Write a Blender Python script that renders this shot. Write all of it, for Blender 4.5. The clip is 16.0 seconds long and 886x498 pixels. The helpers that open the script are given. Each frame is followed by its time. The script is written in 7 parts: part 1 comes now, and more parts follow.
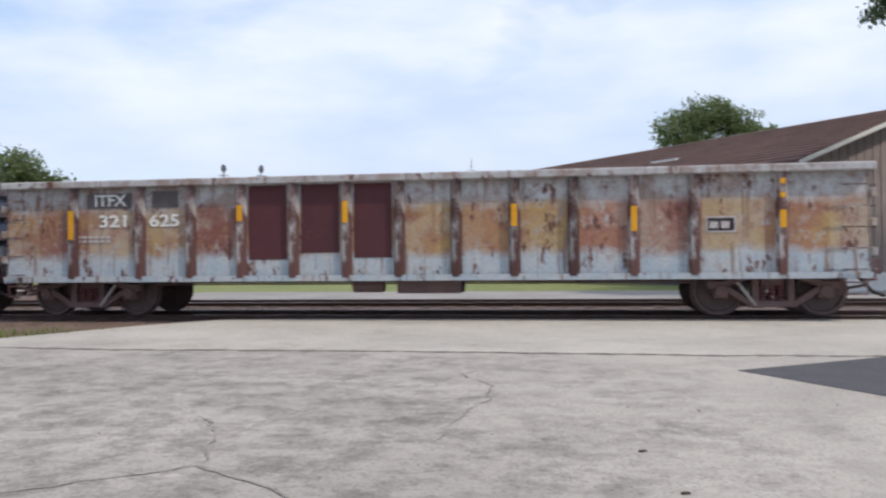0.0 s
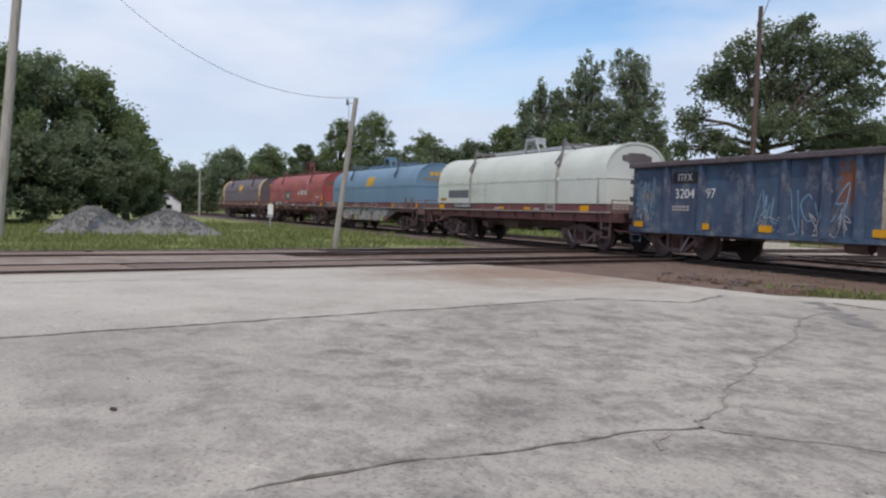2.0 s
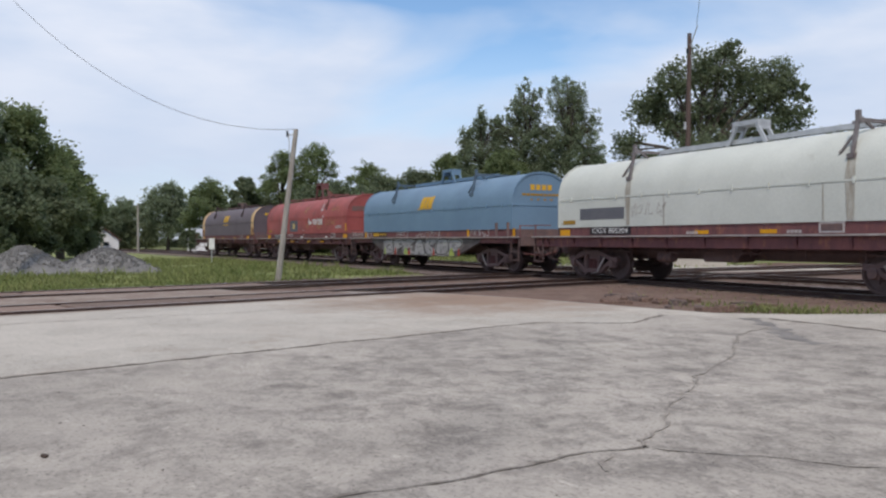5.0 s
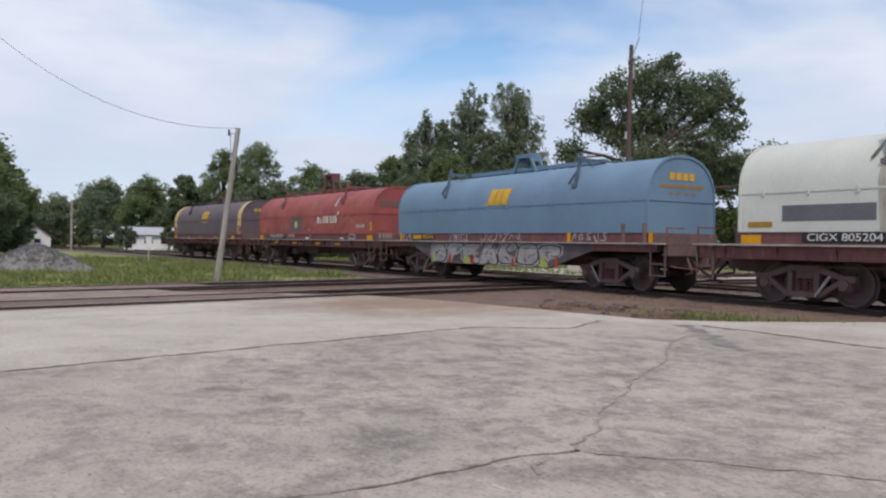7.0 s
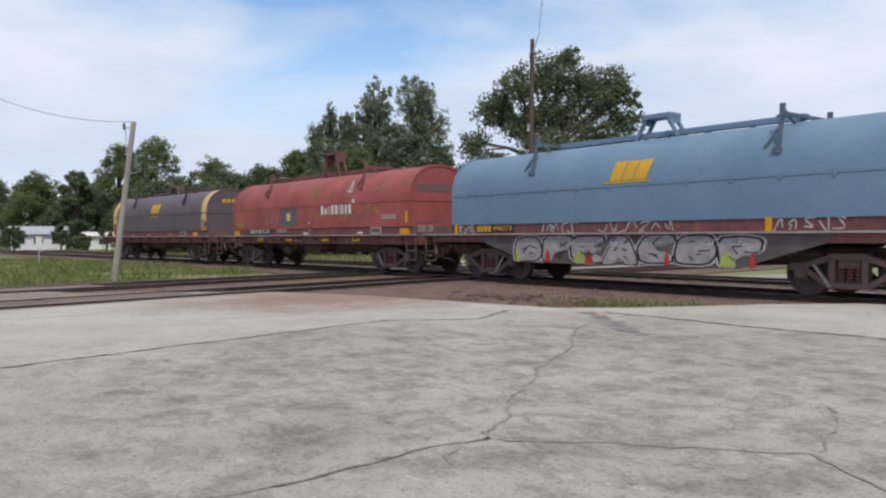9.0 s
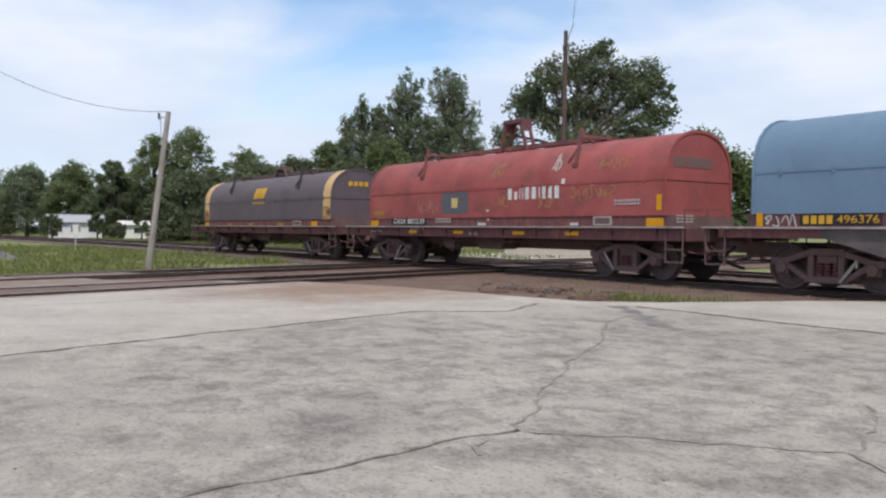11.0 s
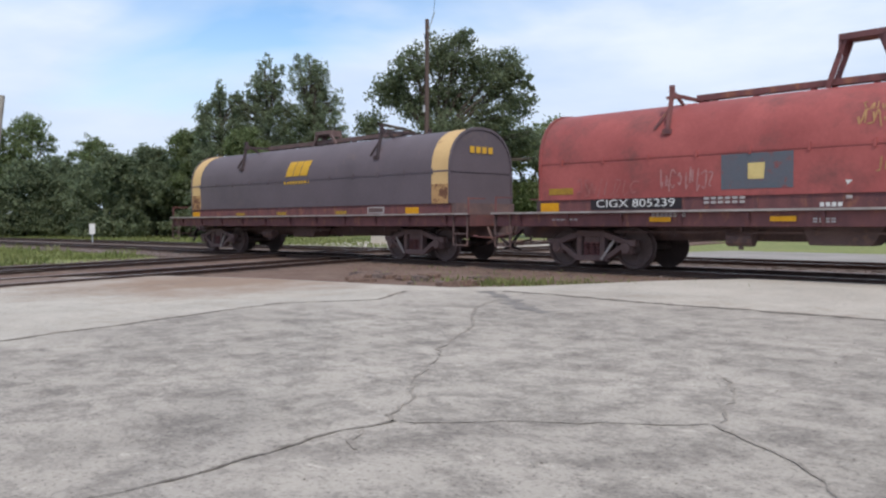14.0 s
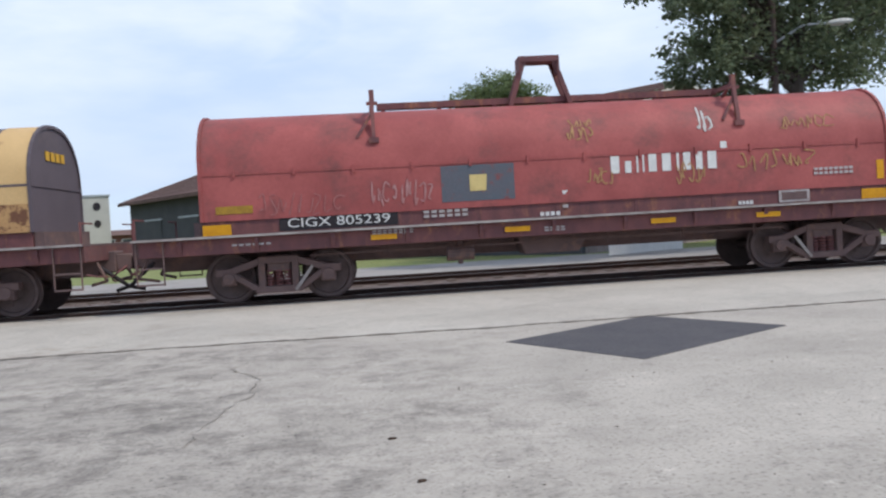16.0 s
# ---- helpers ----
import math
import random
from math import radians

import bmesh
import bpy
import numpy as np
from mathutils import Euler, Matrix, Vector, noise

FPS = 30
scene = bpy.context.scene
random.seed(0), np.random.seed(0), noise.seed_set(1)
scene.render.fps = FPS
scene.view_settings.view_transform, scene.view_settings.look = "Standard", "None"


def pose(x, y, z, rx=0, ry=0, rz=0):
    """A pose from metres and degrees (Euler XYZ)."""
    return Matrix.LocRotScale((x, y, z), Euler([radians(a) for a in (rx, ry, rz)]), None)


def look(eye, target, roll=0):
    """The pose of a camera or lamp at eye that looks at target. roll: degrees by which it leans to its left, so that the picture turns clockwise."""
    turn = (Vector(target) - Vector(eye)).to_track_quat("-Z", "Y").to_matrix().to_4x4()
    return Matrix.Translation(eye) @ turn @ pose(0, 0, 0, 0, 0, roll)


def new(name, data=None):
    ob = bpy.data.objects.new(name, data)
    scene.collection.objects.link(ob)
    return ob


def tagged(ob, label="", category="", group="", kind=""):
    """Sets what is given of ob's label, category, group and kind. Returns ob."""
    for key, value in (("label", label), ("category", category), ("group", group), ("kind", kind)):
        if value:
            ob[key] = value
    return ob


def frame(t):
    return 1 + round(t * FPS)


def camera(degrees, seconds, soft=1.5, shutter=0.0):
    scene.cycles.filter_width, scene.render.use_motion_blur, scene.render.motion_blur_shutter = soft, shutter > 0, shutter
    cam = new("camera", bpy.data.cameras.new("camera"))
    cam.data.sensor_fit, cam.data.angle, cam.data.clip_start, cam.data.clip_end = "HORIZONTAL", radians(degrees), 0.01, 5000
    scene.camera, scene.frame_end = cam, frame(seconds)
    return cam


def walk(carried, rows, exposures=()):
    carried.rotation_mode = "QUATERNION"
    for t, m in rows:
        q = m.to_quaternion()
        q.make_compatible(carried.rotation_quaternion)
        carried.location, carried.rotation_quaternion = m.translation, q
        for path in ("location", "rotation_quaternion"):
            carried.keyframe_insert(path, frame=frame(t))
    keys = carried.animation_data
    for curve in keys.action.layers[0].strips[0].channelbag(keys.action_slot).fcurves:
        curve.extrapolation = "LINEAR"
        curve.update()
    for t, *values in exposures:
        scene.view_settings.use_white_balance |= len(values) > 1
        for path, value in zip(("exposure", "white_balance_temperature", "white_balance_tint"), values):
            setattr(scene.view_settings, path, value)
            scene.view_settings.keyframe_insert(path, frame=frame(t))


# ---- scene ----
cam = camera(57.7, 16.0, soft=2.3, shutter=0.08)
PATH = [
    (0.0, pose(-0.097, -0.077, 1.189, 90.52, 0.57, 0.00)),
    (0.2, pose(-0.070, -0.046, 1.186, 91.30, -2.50, 10.54)),
    (0.5, pose(-0.044, -0.015, 1.182, 91.05, -0.97, 26.41)),
    (1.0, pose(-0.000, 0.001, 1.190, 89.36, -1.96, 46.35)),
    (1.5, pose(0.007, -0.046, 1.196, 87.61, -1.84, 54.32)),
    (2.0, pose(-0.016, -0.070, 1.191, 87.29, -1.61, 58.02)),
    (2.5, pose(-0.008, -0.075, 1.197, 87.58, -2.00, 59.75)),
    (3.0, pose(-0.012, -0.066, 1.197, 88.05, -2.08, 59.15)),
    (3.5, pose(-0.010, -0.057, 1.200, 87.99, -0.08, 57.37)),
    (4.0, pose(-0.002, -0.049, 1.194, 88.49, 2.04, 55.03)),
    (4.2, pose(-0.001, -0.048, 1.193, 89.12, 0.64, 54.46)),
    (6.5, pose(0.001, -0.022, 1.188, 89.52, -0.45, 53.66)),
    (7.0, pose(0.033, -0.031, 1.198, 89.63, -0.95, 50.08)),
    (7.5, pose(0.086, -0.053, 1.210, 89.47, -0.13, 42.47)),
    (8.0, pose(0.092, -0.041, 1.204, 89.46, 0.53, 39.33)),
    (8.5, pose(0.087, -0.044, 1.201, 88.84, 0.42, 38.27)),
    (9.0, pose(0.038, -0.043, 1.197, 89.19, 0.14, 43.48)),
    (9.2, pose(0.029, -0.045, 1.204, 89.20, 0.40, 44.95)),
    (11.3, pose(0.004, -0.014, 1.177, 88.58, -0.49, 45.66)),
    (11.5, pose(0.004, -0.014, 1.177, 88.50, 0.56, 45.40)),
    (12.0, pose(-0.023, 0.005, 1.166, 86.67, 1.08, 44.35)),
    (12.5, pose(-0.065, 0.034, 1.163, 86.30, 1.14, 42.05)),
    (13.0, pose(-0.093, 0.049, 1.149, 85.15, -1.37, 36.95)),
    (13.5, pose(-0.121, 0.085, 1.142, 86.73, 1.15, 35.02)),
    (14.0, pose(-0.127, 0.084, 1.153, 87.89, 0.40, 36.04)),
    (14.5, pose(-0.116, 0.098, 1.167, 87.26, -0.56, 37.01)),
    (14.8, pose(-0.067, 0.054, 1.176, 89.74, -1.40, 30.43)),
    (15.0, pose(-0.042, 0.112, 1.178, 90.32, 0.72, 20.56)),
    (15.2, pose(0.033, 0.041, 1.214, 90.72, 2.01, 11.64)),
    (15.4, pose(0.083, 0.034, 1.233, 90.31, 4.03, 3.46)),
    (15.6, pose(0.156, 0.035, 1.236, 89.63, 3.38, -2.65)),
    (16.0, pose(0.345, 0.033, 1.259, 88.34, 3.32, -13.46)),
]
walk(cam, PATH, [(0.0, 0.18, 6750, 12), (1.0, -0.02, 6750, 12), (3.5, -0.03, 6750, 12), (7.0, -0.03, 6950, 14), (9.0, 0.03, 6950, 14), (12.0, 0.16, 6950, 12), (14.0, 0.16, 6700, 11), (16.0, 0.14, 6500, 10)])

# ---- world, sun ----
SUN_EL, SUN_AZ = radians(52), radians(-38)   # azimuth of the sun, counted from +x towards +y
world = bpy.data.worlds.new("sky")
scene.world = world
world.use_nodes = True
wt = world.node_tree
wt.nodes.clear()


def wn(kind, **kw):
    n = wt.nodes.new(kind)
    for k, v in kw.items():
        n.inputs[k].default_value = v
    return n


sky = wt.nodes.new("ShaderNodeTexSky")
sky.sky_type, sky.sun_disc = "NISHITA", False
sky.sun_elevation, sky.sun_rotation = SUN_EL, math.pi / 2 - SUN_AZ
sky.air_density, sky.dust_density, sky.ozone_density = 1.0, 0.2, 2.0
coord = wt.nodes.new("ShaderNodeTexCoord")
flat = wt.nodes.new("ShaderNodeMapping")
flat.inputs["Scale"].default_value = (1.0, 1.0, 3.4)
flat.inputs["Rotation"].default_value = (0.0, 0.0, 0.5)
wt.links.new(coord.outputs["Generated"], flat.inputs["Vector"])
clouds = wn("ShaderNodeTexNoise", Scale=1.7, Detail=6.0, Roughness=0.46, Distortion=0.5)
wt.links.new(flat.outputs["Vector"], clouds.inputs["Vector"])
gap_map = wt.nodes.new("ShaderNodeMapping")                 # the clouds part to the north-west
gap_map.inputs["Scale"].default_value = (1.0, 1.0, 2.6)
wt.links.new(coord.outputs["Generated"], gap_map.inputs["Vector"])
gap_far = wt.nodes.new("ShaderNodeVectorMath")
gap_far.operation = "DISTANCE"
gap_far.inputs[1].default_value = (-0.80, 0.52, 0.80)
wt.links.new(gap_map.outputs["Vector"], gap_far.inputs[0])
thin = wt.nodes.new("ShaderNodeMapRange")
thin.inputs["From Min"].default_value, thin.inputs["From Max"].default_value = 0.05, 0.40
thin.inputs["To Min"].default_value, thin.inputs["To Max"].default_value = -0.14, 0.045
wt.links.new(gap_far.outputs["Value"], thin.inputs["Value"])
density = wt.nodes.new("ShaderNodeMath")
wt.links.new(clouds.outputs["Fac"], density.inputs[0])
wt.links.new(thin.outputs["Result"], density.inputs[1])
cover = wt.nodes.new("ShaderNodeValToRGB")
cover.color_ramp.elements[0].position, cover.color_ramp.elements[1].position = 0.40, 0.555
cover.color_ramp.elements[0].color, cover.color_ramp.elements[1].color = (0.0, 0.0, 0.0, 1), (0.95, 0.95, 0.95, 1)
wt.links.new(density.outputs[0], cover.inputs["Fac"])
cloud_tone = wn("ShaderNodeTexNoise", Scale=5.0, Detail=5.0)
wt.links.new(flat.outputs["Vector"], cloud_tone.inputs["Vector"])
tone = wt.nodes.new("ShaderNodeValToRGB")
tone.color_ramp.elements[0].position, tone.color_ramp.elements[1].position = 0.3, 0.7
tone.color_ramp.elements[0].color, tone.color_ramp.elements[1].color = (3.8, 4.75, 6.25, 1), (5.5, 6.05, 7.0, 1)
wt.links.new(cloud_tone.outputs["Fac"], tone.inputs["Fac"])
mix = wt.nodes.new("ShaderNodeMixRGB")
height = wt.nodes.new("ShaderNodeSeparateXYZ")
wt.links.new(coord.outputs["Generated"], height.inputs[0])
low_haze = wt.nodes.new("ShaderNodeMapRange")
low_haze.inputs["From Min"].default_value, low_haze.inputs["From Max"].default_value = 0.02, 0.24
low_haze.inputs["To Min"].default_value, low_haze.inputs["To Max"].default_value = 0.85, 0.0
wt.links.new(height.outputs["Z"], low_haze.inputs["Value"])
veil = wt.nodes.new("ShaderNodeMixRGB")                     # even pale haze towards the horizon
veil.inputs["Color2"].default_value = (3.75, 4.6, 6.0, 1)
wt.links.new(low_haze.outputs["Result"], veil.inputs["Fac"])
wt.links.new(cover.outputs["Color"], mix.inputs["Fac"])
clear = wn("ShaderNodeHueSaturation", Saturation=1.15, Value=1.08)
wt.links.new(sky.outputs["Color"], clear.inputs["Color"])
wt.links.new(clear.outputs["Color"], mix.inputs["Color1"])
wt.links.new(tone.outputs["Color"], mix.inputs["Color2"])
bg = wn("ShaderNodeBackground", Strength=0.147)
wt.links.new(mix.outputs["Color"], veil.inputs["Color1"])
wt.links.new(veil.outputs["Color"], bg.inputs["Color"])
wo = wt.nodes.new("ShaderNodeOutputWorld")
wt.links.new(bg.outputs["Background"], wo.inputs["Surface"])

sun = new("sun", bpy.data.lights.new("sun", "SUN"))
sun.data.energy, sun.data.angle, sun.data.color = 2.2, radians(2.0), (1.0, 0.925, 0.83)
sun.matrix_world = look((40 * math.cos(SUN_AZ) * math.cos(SUN_EL), 40 * math.sin(SUN_AZ) * math.cos(SUN_EL), 40 * math.sin(SUN_EL)), (0, 0, 0))


# ---- materials ----
def mat(name, a, b=None, c=None, scale=3.0, rough=0.8, metal=0.0, bump=0.15, stretch=(1, 1, 1), cut=(0.35, 0.65), grain=60.0,
        speck=0.12, object_random=0.0, island=0.0, patch=(0.55, 0.68), patch_scale=1.3, spec=0.3):
    """Two tones over a slow noise, a third tone in worn patches, fine grain in tone and relief."""
    m = bpy.data.materials.new(name)
    m.use_nodes = True
    t = m.node_tree
    p = t.nodes["Principled BSDF"]
    p.inputs["Roughness"].default_value, p.inputs["Metallic"].default_value = rough, metal
    p.inputs["Specular IOR Level"].default_value = spec
    co = t.nodes.new("ShaderNodeTexCoord")
    mp = t.nodes.new("ShaderNodeMapping")
    mp.inputs["Scale"].default_value = stretch
    t.links.new(co.outputs["Object"], mp.inputs["Vector"])

    def noise_tex(s, detail=6.0, rgh=0.6):
        n = t.nodes.new("ShaderNodeTexNoise")
        n.inputs["Scale"].default_value, n.inputs["Detail"].default_value, n.inputs["Roughness"].default_value = s, detail, rgh
        t.links.new(mp.outputs["Vector"], n.inputs["Vector"])
        return n.outputs["Fac"]

    def ramp(src, lo, hi, c0=(0, 0, 0), c1=(1, 1, 1)):
        r = t.nodes.new("ShaderNodeValToRGB")
        r.color_ramp.elements[0].position, r.color_ramp.elements[1].position = lo, hi
        r.color_ramp.elements[0].color, r.color_ramp.elements[1].color = (*c0, 1), (*c1, 1)
        t.links.new(src, r.inputs["Fac"])
        return r.outputs["Color"]

    b = b or tuple(x * 0.8 for x in a)
    col = ramp(noise_tex(scale), cut[0], cut[1], a, b)
    if c:
        mx = t.nodes.new("ShaderNodeMixRGB")
        t.links.new(ramp(noise_tex(patch_scale, 9.0, 0.7), *patch), mx.inputs["Fac"])
        t.links.new(col, mx.inputs["Color1"])
        mx.inputs["Color2"].default_value = (*c, 1)
        col = mx.outputs["Color"]
    fine = noise_tex(grain, 3.0)
    if speck:
        mx = t.nodes.new("ShaderNodeMixRGB")
        mx.blend_type = "MULTIPLY"
        mx.inputs["Fac"].default_value = 1.0
        t.links.new(col, mx.inputs["Color1"])
        t.links.new(ramp(fine, 0.3, 0.7, (1 - speck,) * 3, (1 + speck,) * 3), mx.inputs["Color2"])
        col = mx.outputs["Color"]
    for amount, node, out in ((object_random, "ShaderNodeObjectInfo", "Random"), (island, "ShaderNodeNewGeometry", "Random Per Island")):
        if amount:
            src = t.nodes.new(node)
            mx = t.nodes.new("ShaderNodeMixRGB")
            mx.blend_type = "MULTIPLY"
            mx.inputs["Fac"].default_value = 1.0
            t.links.new(col, mx.inputs["Color1"])
            t.links.new(ramp(src.outputs[out], 0.0, 1.0, (1 - amount,) * 3, (1 + amount,) * 3), mx.inputs["Color2"])
            col = mx.outputs["Color"]
    t.links.new(col, p.inputs["Base Color"])
    if bump:
        bn = t.nodes.new("ShaderNodeBump")
        bn.inputs["Strength"].default_value, bn.inputs["Distance"].default_value = bump, 0.02
        t.links.new(fine, bn.inputs["Height"])
        t.links.new(bn.outputs["Normal"], p.inputs["Normal"])
    return m


def worn_concrete(name, light, mid, dark, stain, spill=None):
    """Old concrete: cloudy tones, drawn-out grey stains, pitted speckle and fine relief."""
    m = bpy.data.materials.new(name)
    m.use_nodes = True
    t = m.node_tree
    p = t.nodes["Principled BSDF"]
    p.inputs["Roughness"].default_value, p.inputs["Specular IOR Level"].default_value = 0.93, 0.2
    co = t.nodes.new("ShaderNodeTexCoord")

    def nz(scale, stretch=(1, 1, 1), detail=8.0, rgh=0.6, turn=0.0, warp=0.0):
        mp = t.nodes.new("ShaderNodeMapping")
        mp.inputs["Scale"].default_value, mp.inputs["Rotation"].default_value = stretch, (0, 0, turn)
        t.links.new(co.outputs["Object"], mp.inputs["Vector"])
        n = t.nodes.new("ShaderNodeTexNoise")
        n.inputs["Scale"].default_value, n.inputs["Detail"].default_value, n.inputs["Roughness"].default_value, n.inputs["Distortion"].default_value = scale, detail, rgh, warp
        t.links.new(mp.outputs["Vector"], n.inputs["Vector"])
        return n.outputs["Fac"]

    def ramp(src, *stops):
        r = t.nodes.new("ShaderNodeValToRGB")
        el = r.color_ramp.elements
        el[0].position, el[0].color = stops[0][0], (*stops[0][1], 1)
        el[1].position, el[1].color = stops[-1][0], (*stops[-1][1], 1)
        for pos, c in stops[1:-1]:
            el.new(pos).color = (*c, 1)
        t.links.new(src, r.inputs["Fac"])
        return r.outputs["Color"]

    def mixc(fac, a, b, mode="MIX"):
        n = t.nodes.new("ShaderNodeMixRGB")
        n.blend_type = mode
        if isinstance(fac, float):
            n.inputs["Fac"].default_value = fac
        else:
            t.links.new(fac, n.inputs["Fac"])
        t.links.new(a, n.inputs["Color1"])
        t.links.new(b, n.inputs["Color2"])
        return n.outputs["Color"]

    G = lambda v: (v, v, v)
    col = ramp(nz(0.32, warp=0.4), (0.32, light), (0.52, mid), (0.72, dark))
    dirt = t.nodes.new("ShaderNodeRGB")
    dirt.outputs[0].default_value = (*stain, 1)
    streak = ramp(nz(2.2, (1, 1.1, 1), 15.0, 0.84, 0.35, 0.2), (0.465, G(0.08)), (0.53, G(0.55)), (0.61, G(0.95)))
    sep = t.nodes.new("ShaderNodeVectorMath")
    sep.operation = "DISTANCE"
    sep.inputs[1].default_value = (-3.6, 5.6, 0.0)
    t.links.new(co.outputs["Object"], sep.inputs[0])
    worn = t.nodes.new("ShaderNodeMath")
    worn.operation = "MULTIPLY_ADD"
    worn.inputs[1].default_value, worn.inputs[2].default_value = -0.085, 0.45
    t.links.new(sep.outputs["Value"], worn.inputs[0])
    both = t.nodes.new("ShaderNodeMath")
    t.links.new(worn.outputs[0], both.inputs[0])
    t.links.new(nz(0.75, turn=0.4, detail=5.0, rgh=0.55, warp=0.6), both.inputs[1])
    where = ramp(both.outputs[0], (0.34, G(0.04)), (0.66, G(1.0)))
    col = mixc(mixc(1.0, streak, where, "MULTIPLY"), col, dirt.outputs[0])
    drag = ramp(nz(0.5, (1, 1, 1), 6.0, 0.6, 0.9, 0.8), (0.44, G(1.0)), (0.64, G(0.88)))
    col = mixc(1.0, col, drag, "MULTIPLY")
    blotch = ramp(nz(7.0, (1, 1, 1), 12.0, 0.80), (0.54, G(1.0)), (0.62, G(0.78)))
    col = mixc(1.0, col, blotch, "MULTIPLY")
    scuff = ramp(nz(0.9, (1, 1, 1), 10.0, 0.72, 1.2, 0.5), (0.50, G(1.0)), (0.64, G(0.92)))
    col = mixc(1.0, col, scuff, "MULTIPLY")
    flakes = ramp(nz(4.3, (0.9, 1.2, 1), 13.0, 0.82, 0.3), (0.575, G(1.0)), (0.62, G(1.30)))
    col = mixc(1.0, col, flakes, "MULTIPLY")
    pits = ramp(nz(38.0, detail=3.0), (0.32, G(0.52)), (0.42, G(1.0)), (0.75, G(1.14)))
    col = mixc(1.0, col, pits, "MULTIPLY")
    if spill:                                        # brown earth washed over the slab from the track side
        place = t.nodes.new("ShaderNodeVectorMath")
        place.operation = "DISTANCE"
        place.inputs[1].default_value = spill
        t.links.new(co.outputs["Object"], place.inputs[0])
        reach = t.nodes.new("ShaderNodeMath")
        reach.operation = "MULTIPLY_ADD"
        reach.inputs[1].default_value, reach.inputs[2].default_value = -0.16, 0.62
        t.links.new(place.outputs["Value"], reach.inputs[0])
        edge_n = t.nodes.new("ShaderNodeMath")
        t.links.new(reach.outputs[0], edge_n.inputs[0])
        t.links.new(nz(1.1, detail=9.0, rgh=0.7), edge_n.inputs[1])
        earth = t.nodes.new("ShaderNodeRGB")
        earth.outputs[0].default_value = (0.27, 0.185, 0.135, 1)
        col = mixc(ramp(edge_n.outputs[0], (0.50, G(0.0)), (0.95, G(0.9))), col, earth.outputs[0])
    t.links.new(col, p.inputs["Base Color"])
    bn = t.nodes.new("ShaderNodeBump")
    bn.inputs["Strength"].default_value, bn.inputs["Distance"].default_value = 0.35, 0.01
    t.links.new(nz(38.0, detail=4.0), bn.inputs["Height"])
    t.links.new(bn.outputs["Normal"], p.inputs["Normal"])
    return m


CONCRETE = worn_concrete("concrete", (0.455, 0.415, 0.365), (0.41, 0.373, 0.328), (0.345, 0.313, 0.279), (0.19, 0.17, 0.153))
CONCRETE_PALE = worn_concrete("pale_concrete", (0.49, 0.455, 0.402), (0.455, 0.42, 0.371), (0.395, 0.36, 0.316), (0.33, 0.28, 0.23), (-12.6, 9.6, 0.0))
CRACK_FAINT = mat("shallow_crack", (0.19, 0.168, 0.148), (0.36, 0.325, 0.285), scale=9, rough=1.0, grain=40, speck=0.2)
BELLY = mat("dark_belly_paint", (0.125, 0.11, 0.11), (0.085, 0.07, 0.072), (0.17, 0.155, 0.155), scale=2.0, rough=0.7, patch=(0.55, 0.7))
ASPHALT = mat("asphalt", (0.075, 0.072, 0.08), (0.095, 0.09, 0.095), scale=2, rough=0.95, grain=50, speck=0.25)
CRACK = mat("crack_fill", (0.125, 0.105, 0.088), (0.24, 0.215, 0.188), scale=9, rough=1.0, grain=40, speck=0.3)
DIRT = mat("dirt", (0.135, 0.083, 0.064), (0.185, 0.128, 0.102), (0.085, 0.055, 0.046), scale=1.1, rough=1.0, grain=25, speck=0.35, bump=0.6)
BALLAST = mat("ballast", (0.125, 0.092, 0.082), (0.18, 0.14, 0.127), (0.082, 0.06, 0.056), scale=1.4, rough=1.0, grain=18, speck=0.45, bump=1.0)
GRAVEL = mat("gravel", (0.225, 0.22, 0.215), (0.16, 0.155, 0.15), scale=1.2, rough=1.0, grain=14, speck=0.35, bump=1.0)
ROAD = mat("pale_road", (0.34, 0.315, 0.295), (0.25, 0.23, 0.215), scale=0.4, rough=0.95, grain=20)
GRASS_GROUND = mat("grass_ground", (0.165, 0.20, 0.07), (0.22, 0.235, 0.09), (0.25, 0.215, 0.12), scale=0.35, rough=1.0, grain=12, speck=0.4, bump=0.8)
BLADE = mat("grass_blade", (0.165, 0.205, 0.068), (0.235, 0.245, 0.10), scale=0.5, rough=0.8, grain=8, speck=0.2, island=0.3, bump=0)
LEAF = mat("leaf", (0.155, 0.205, 0.088), (0.215, 0.262, 0.13), scale=0.35, rough=0.6, grain=3, speck=0.2, island=0.28, bump=0)
LEAF_PALE = mat("pale_leaf", (0.185, 0.235, 0.14), (0.25, 0.295, 0.19), scale=0.4, rough=0.55, grain=3, speck=0.2, island=0.3, bump=0)
LEAF_DARK = mat("dark_leaf", (0.145, 0.185, 0.105), (0.195, 0.23, 0.138), scale=0.3, rough=0.6, grain=3, speck=0.2, island=0.28, bump=0)
BARK = mat("bark", (0.11, 0.09, 0.075), (0.075, 0.06, 0.05), scale=5, rough=0.95, stretch=(1, 1, 0.25), bump=0.6)
POLE_WOOD = mat("weathered_pole_wood", (0.40, 0.375, 0.34), (0.28, 0.255, 0.225), (0.20, 0.17, 0.14), scale=4, rough=0.9, stretch=(6, 6, 0.5), bump=0.4)
CROSSING_EARTH = mat("crossing_earth", (0.27, 0.215, 0.18), (0.20, 0.145, 0.118), (0.33, 0.29, 0.25), scale=0.8, rough=1.0, grain=22, speck=0.25, bump=0.4, patch=(0.5, 0.66))
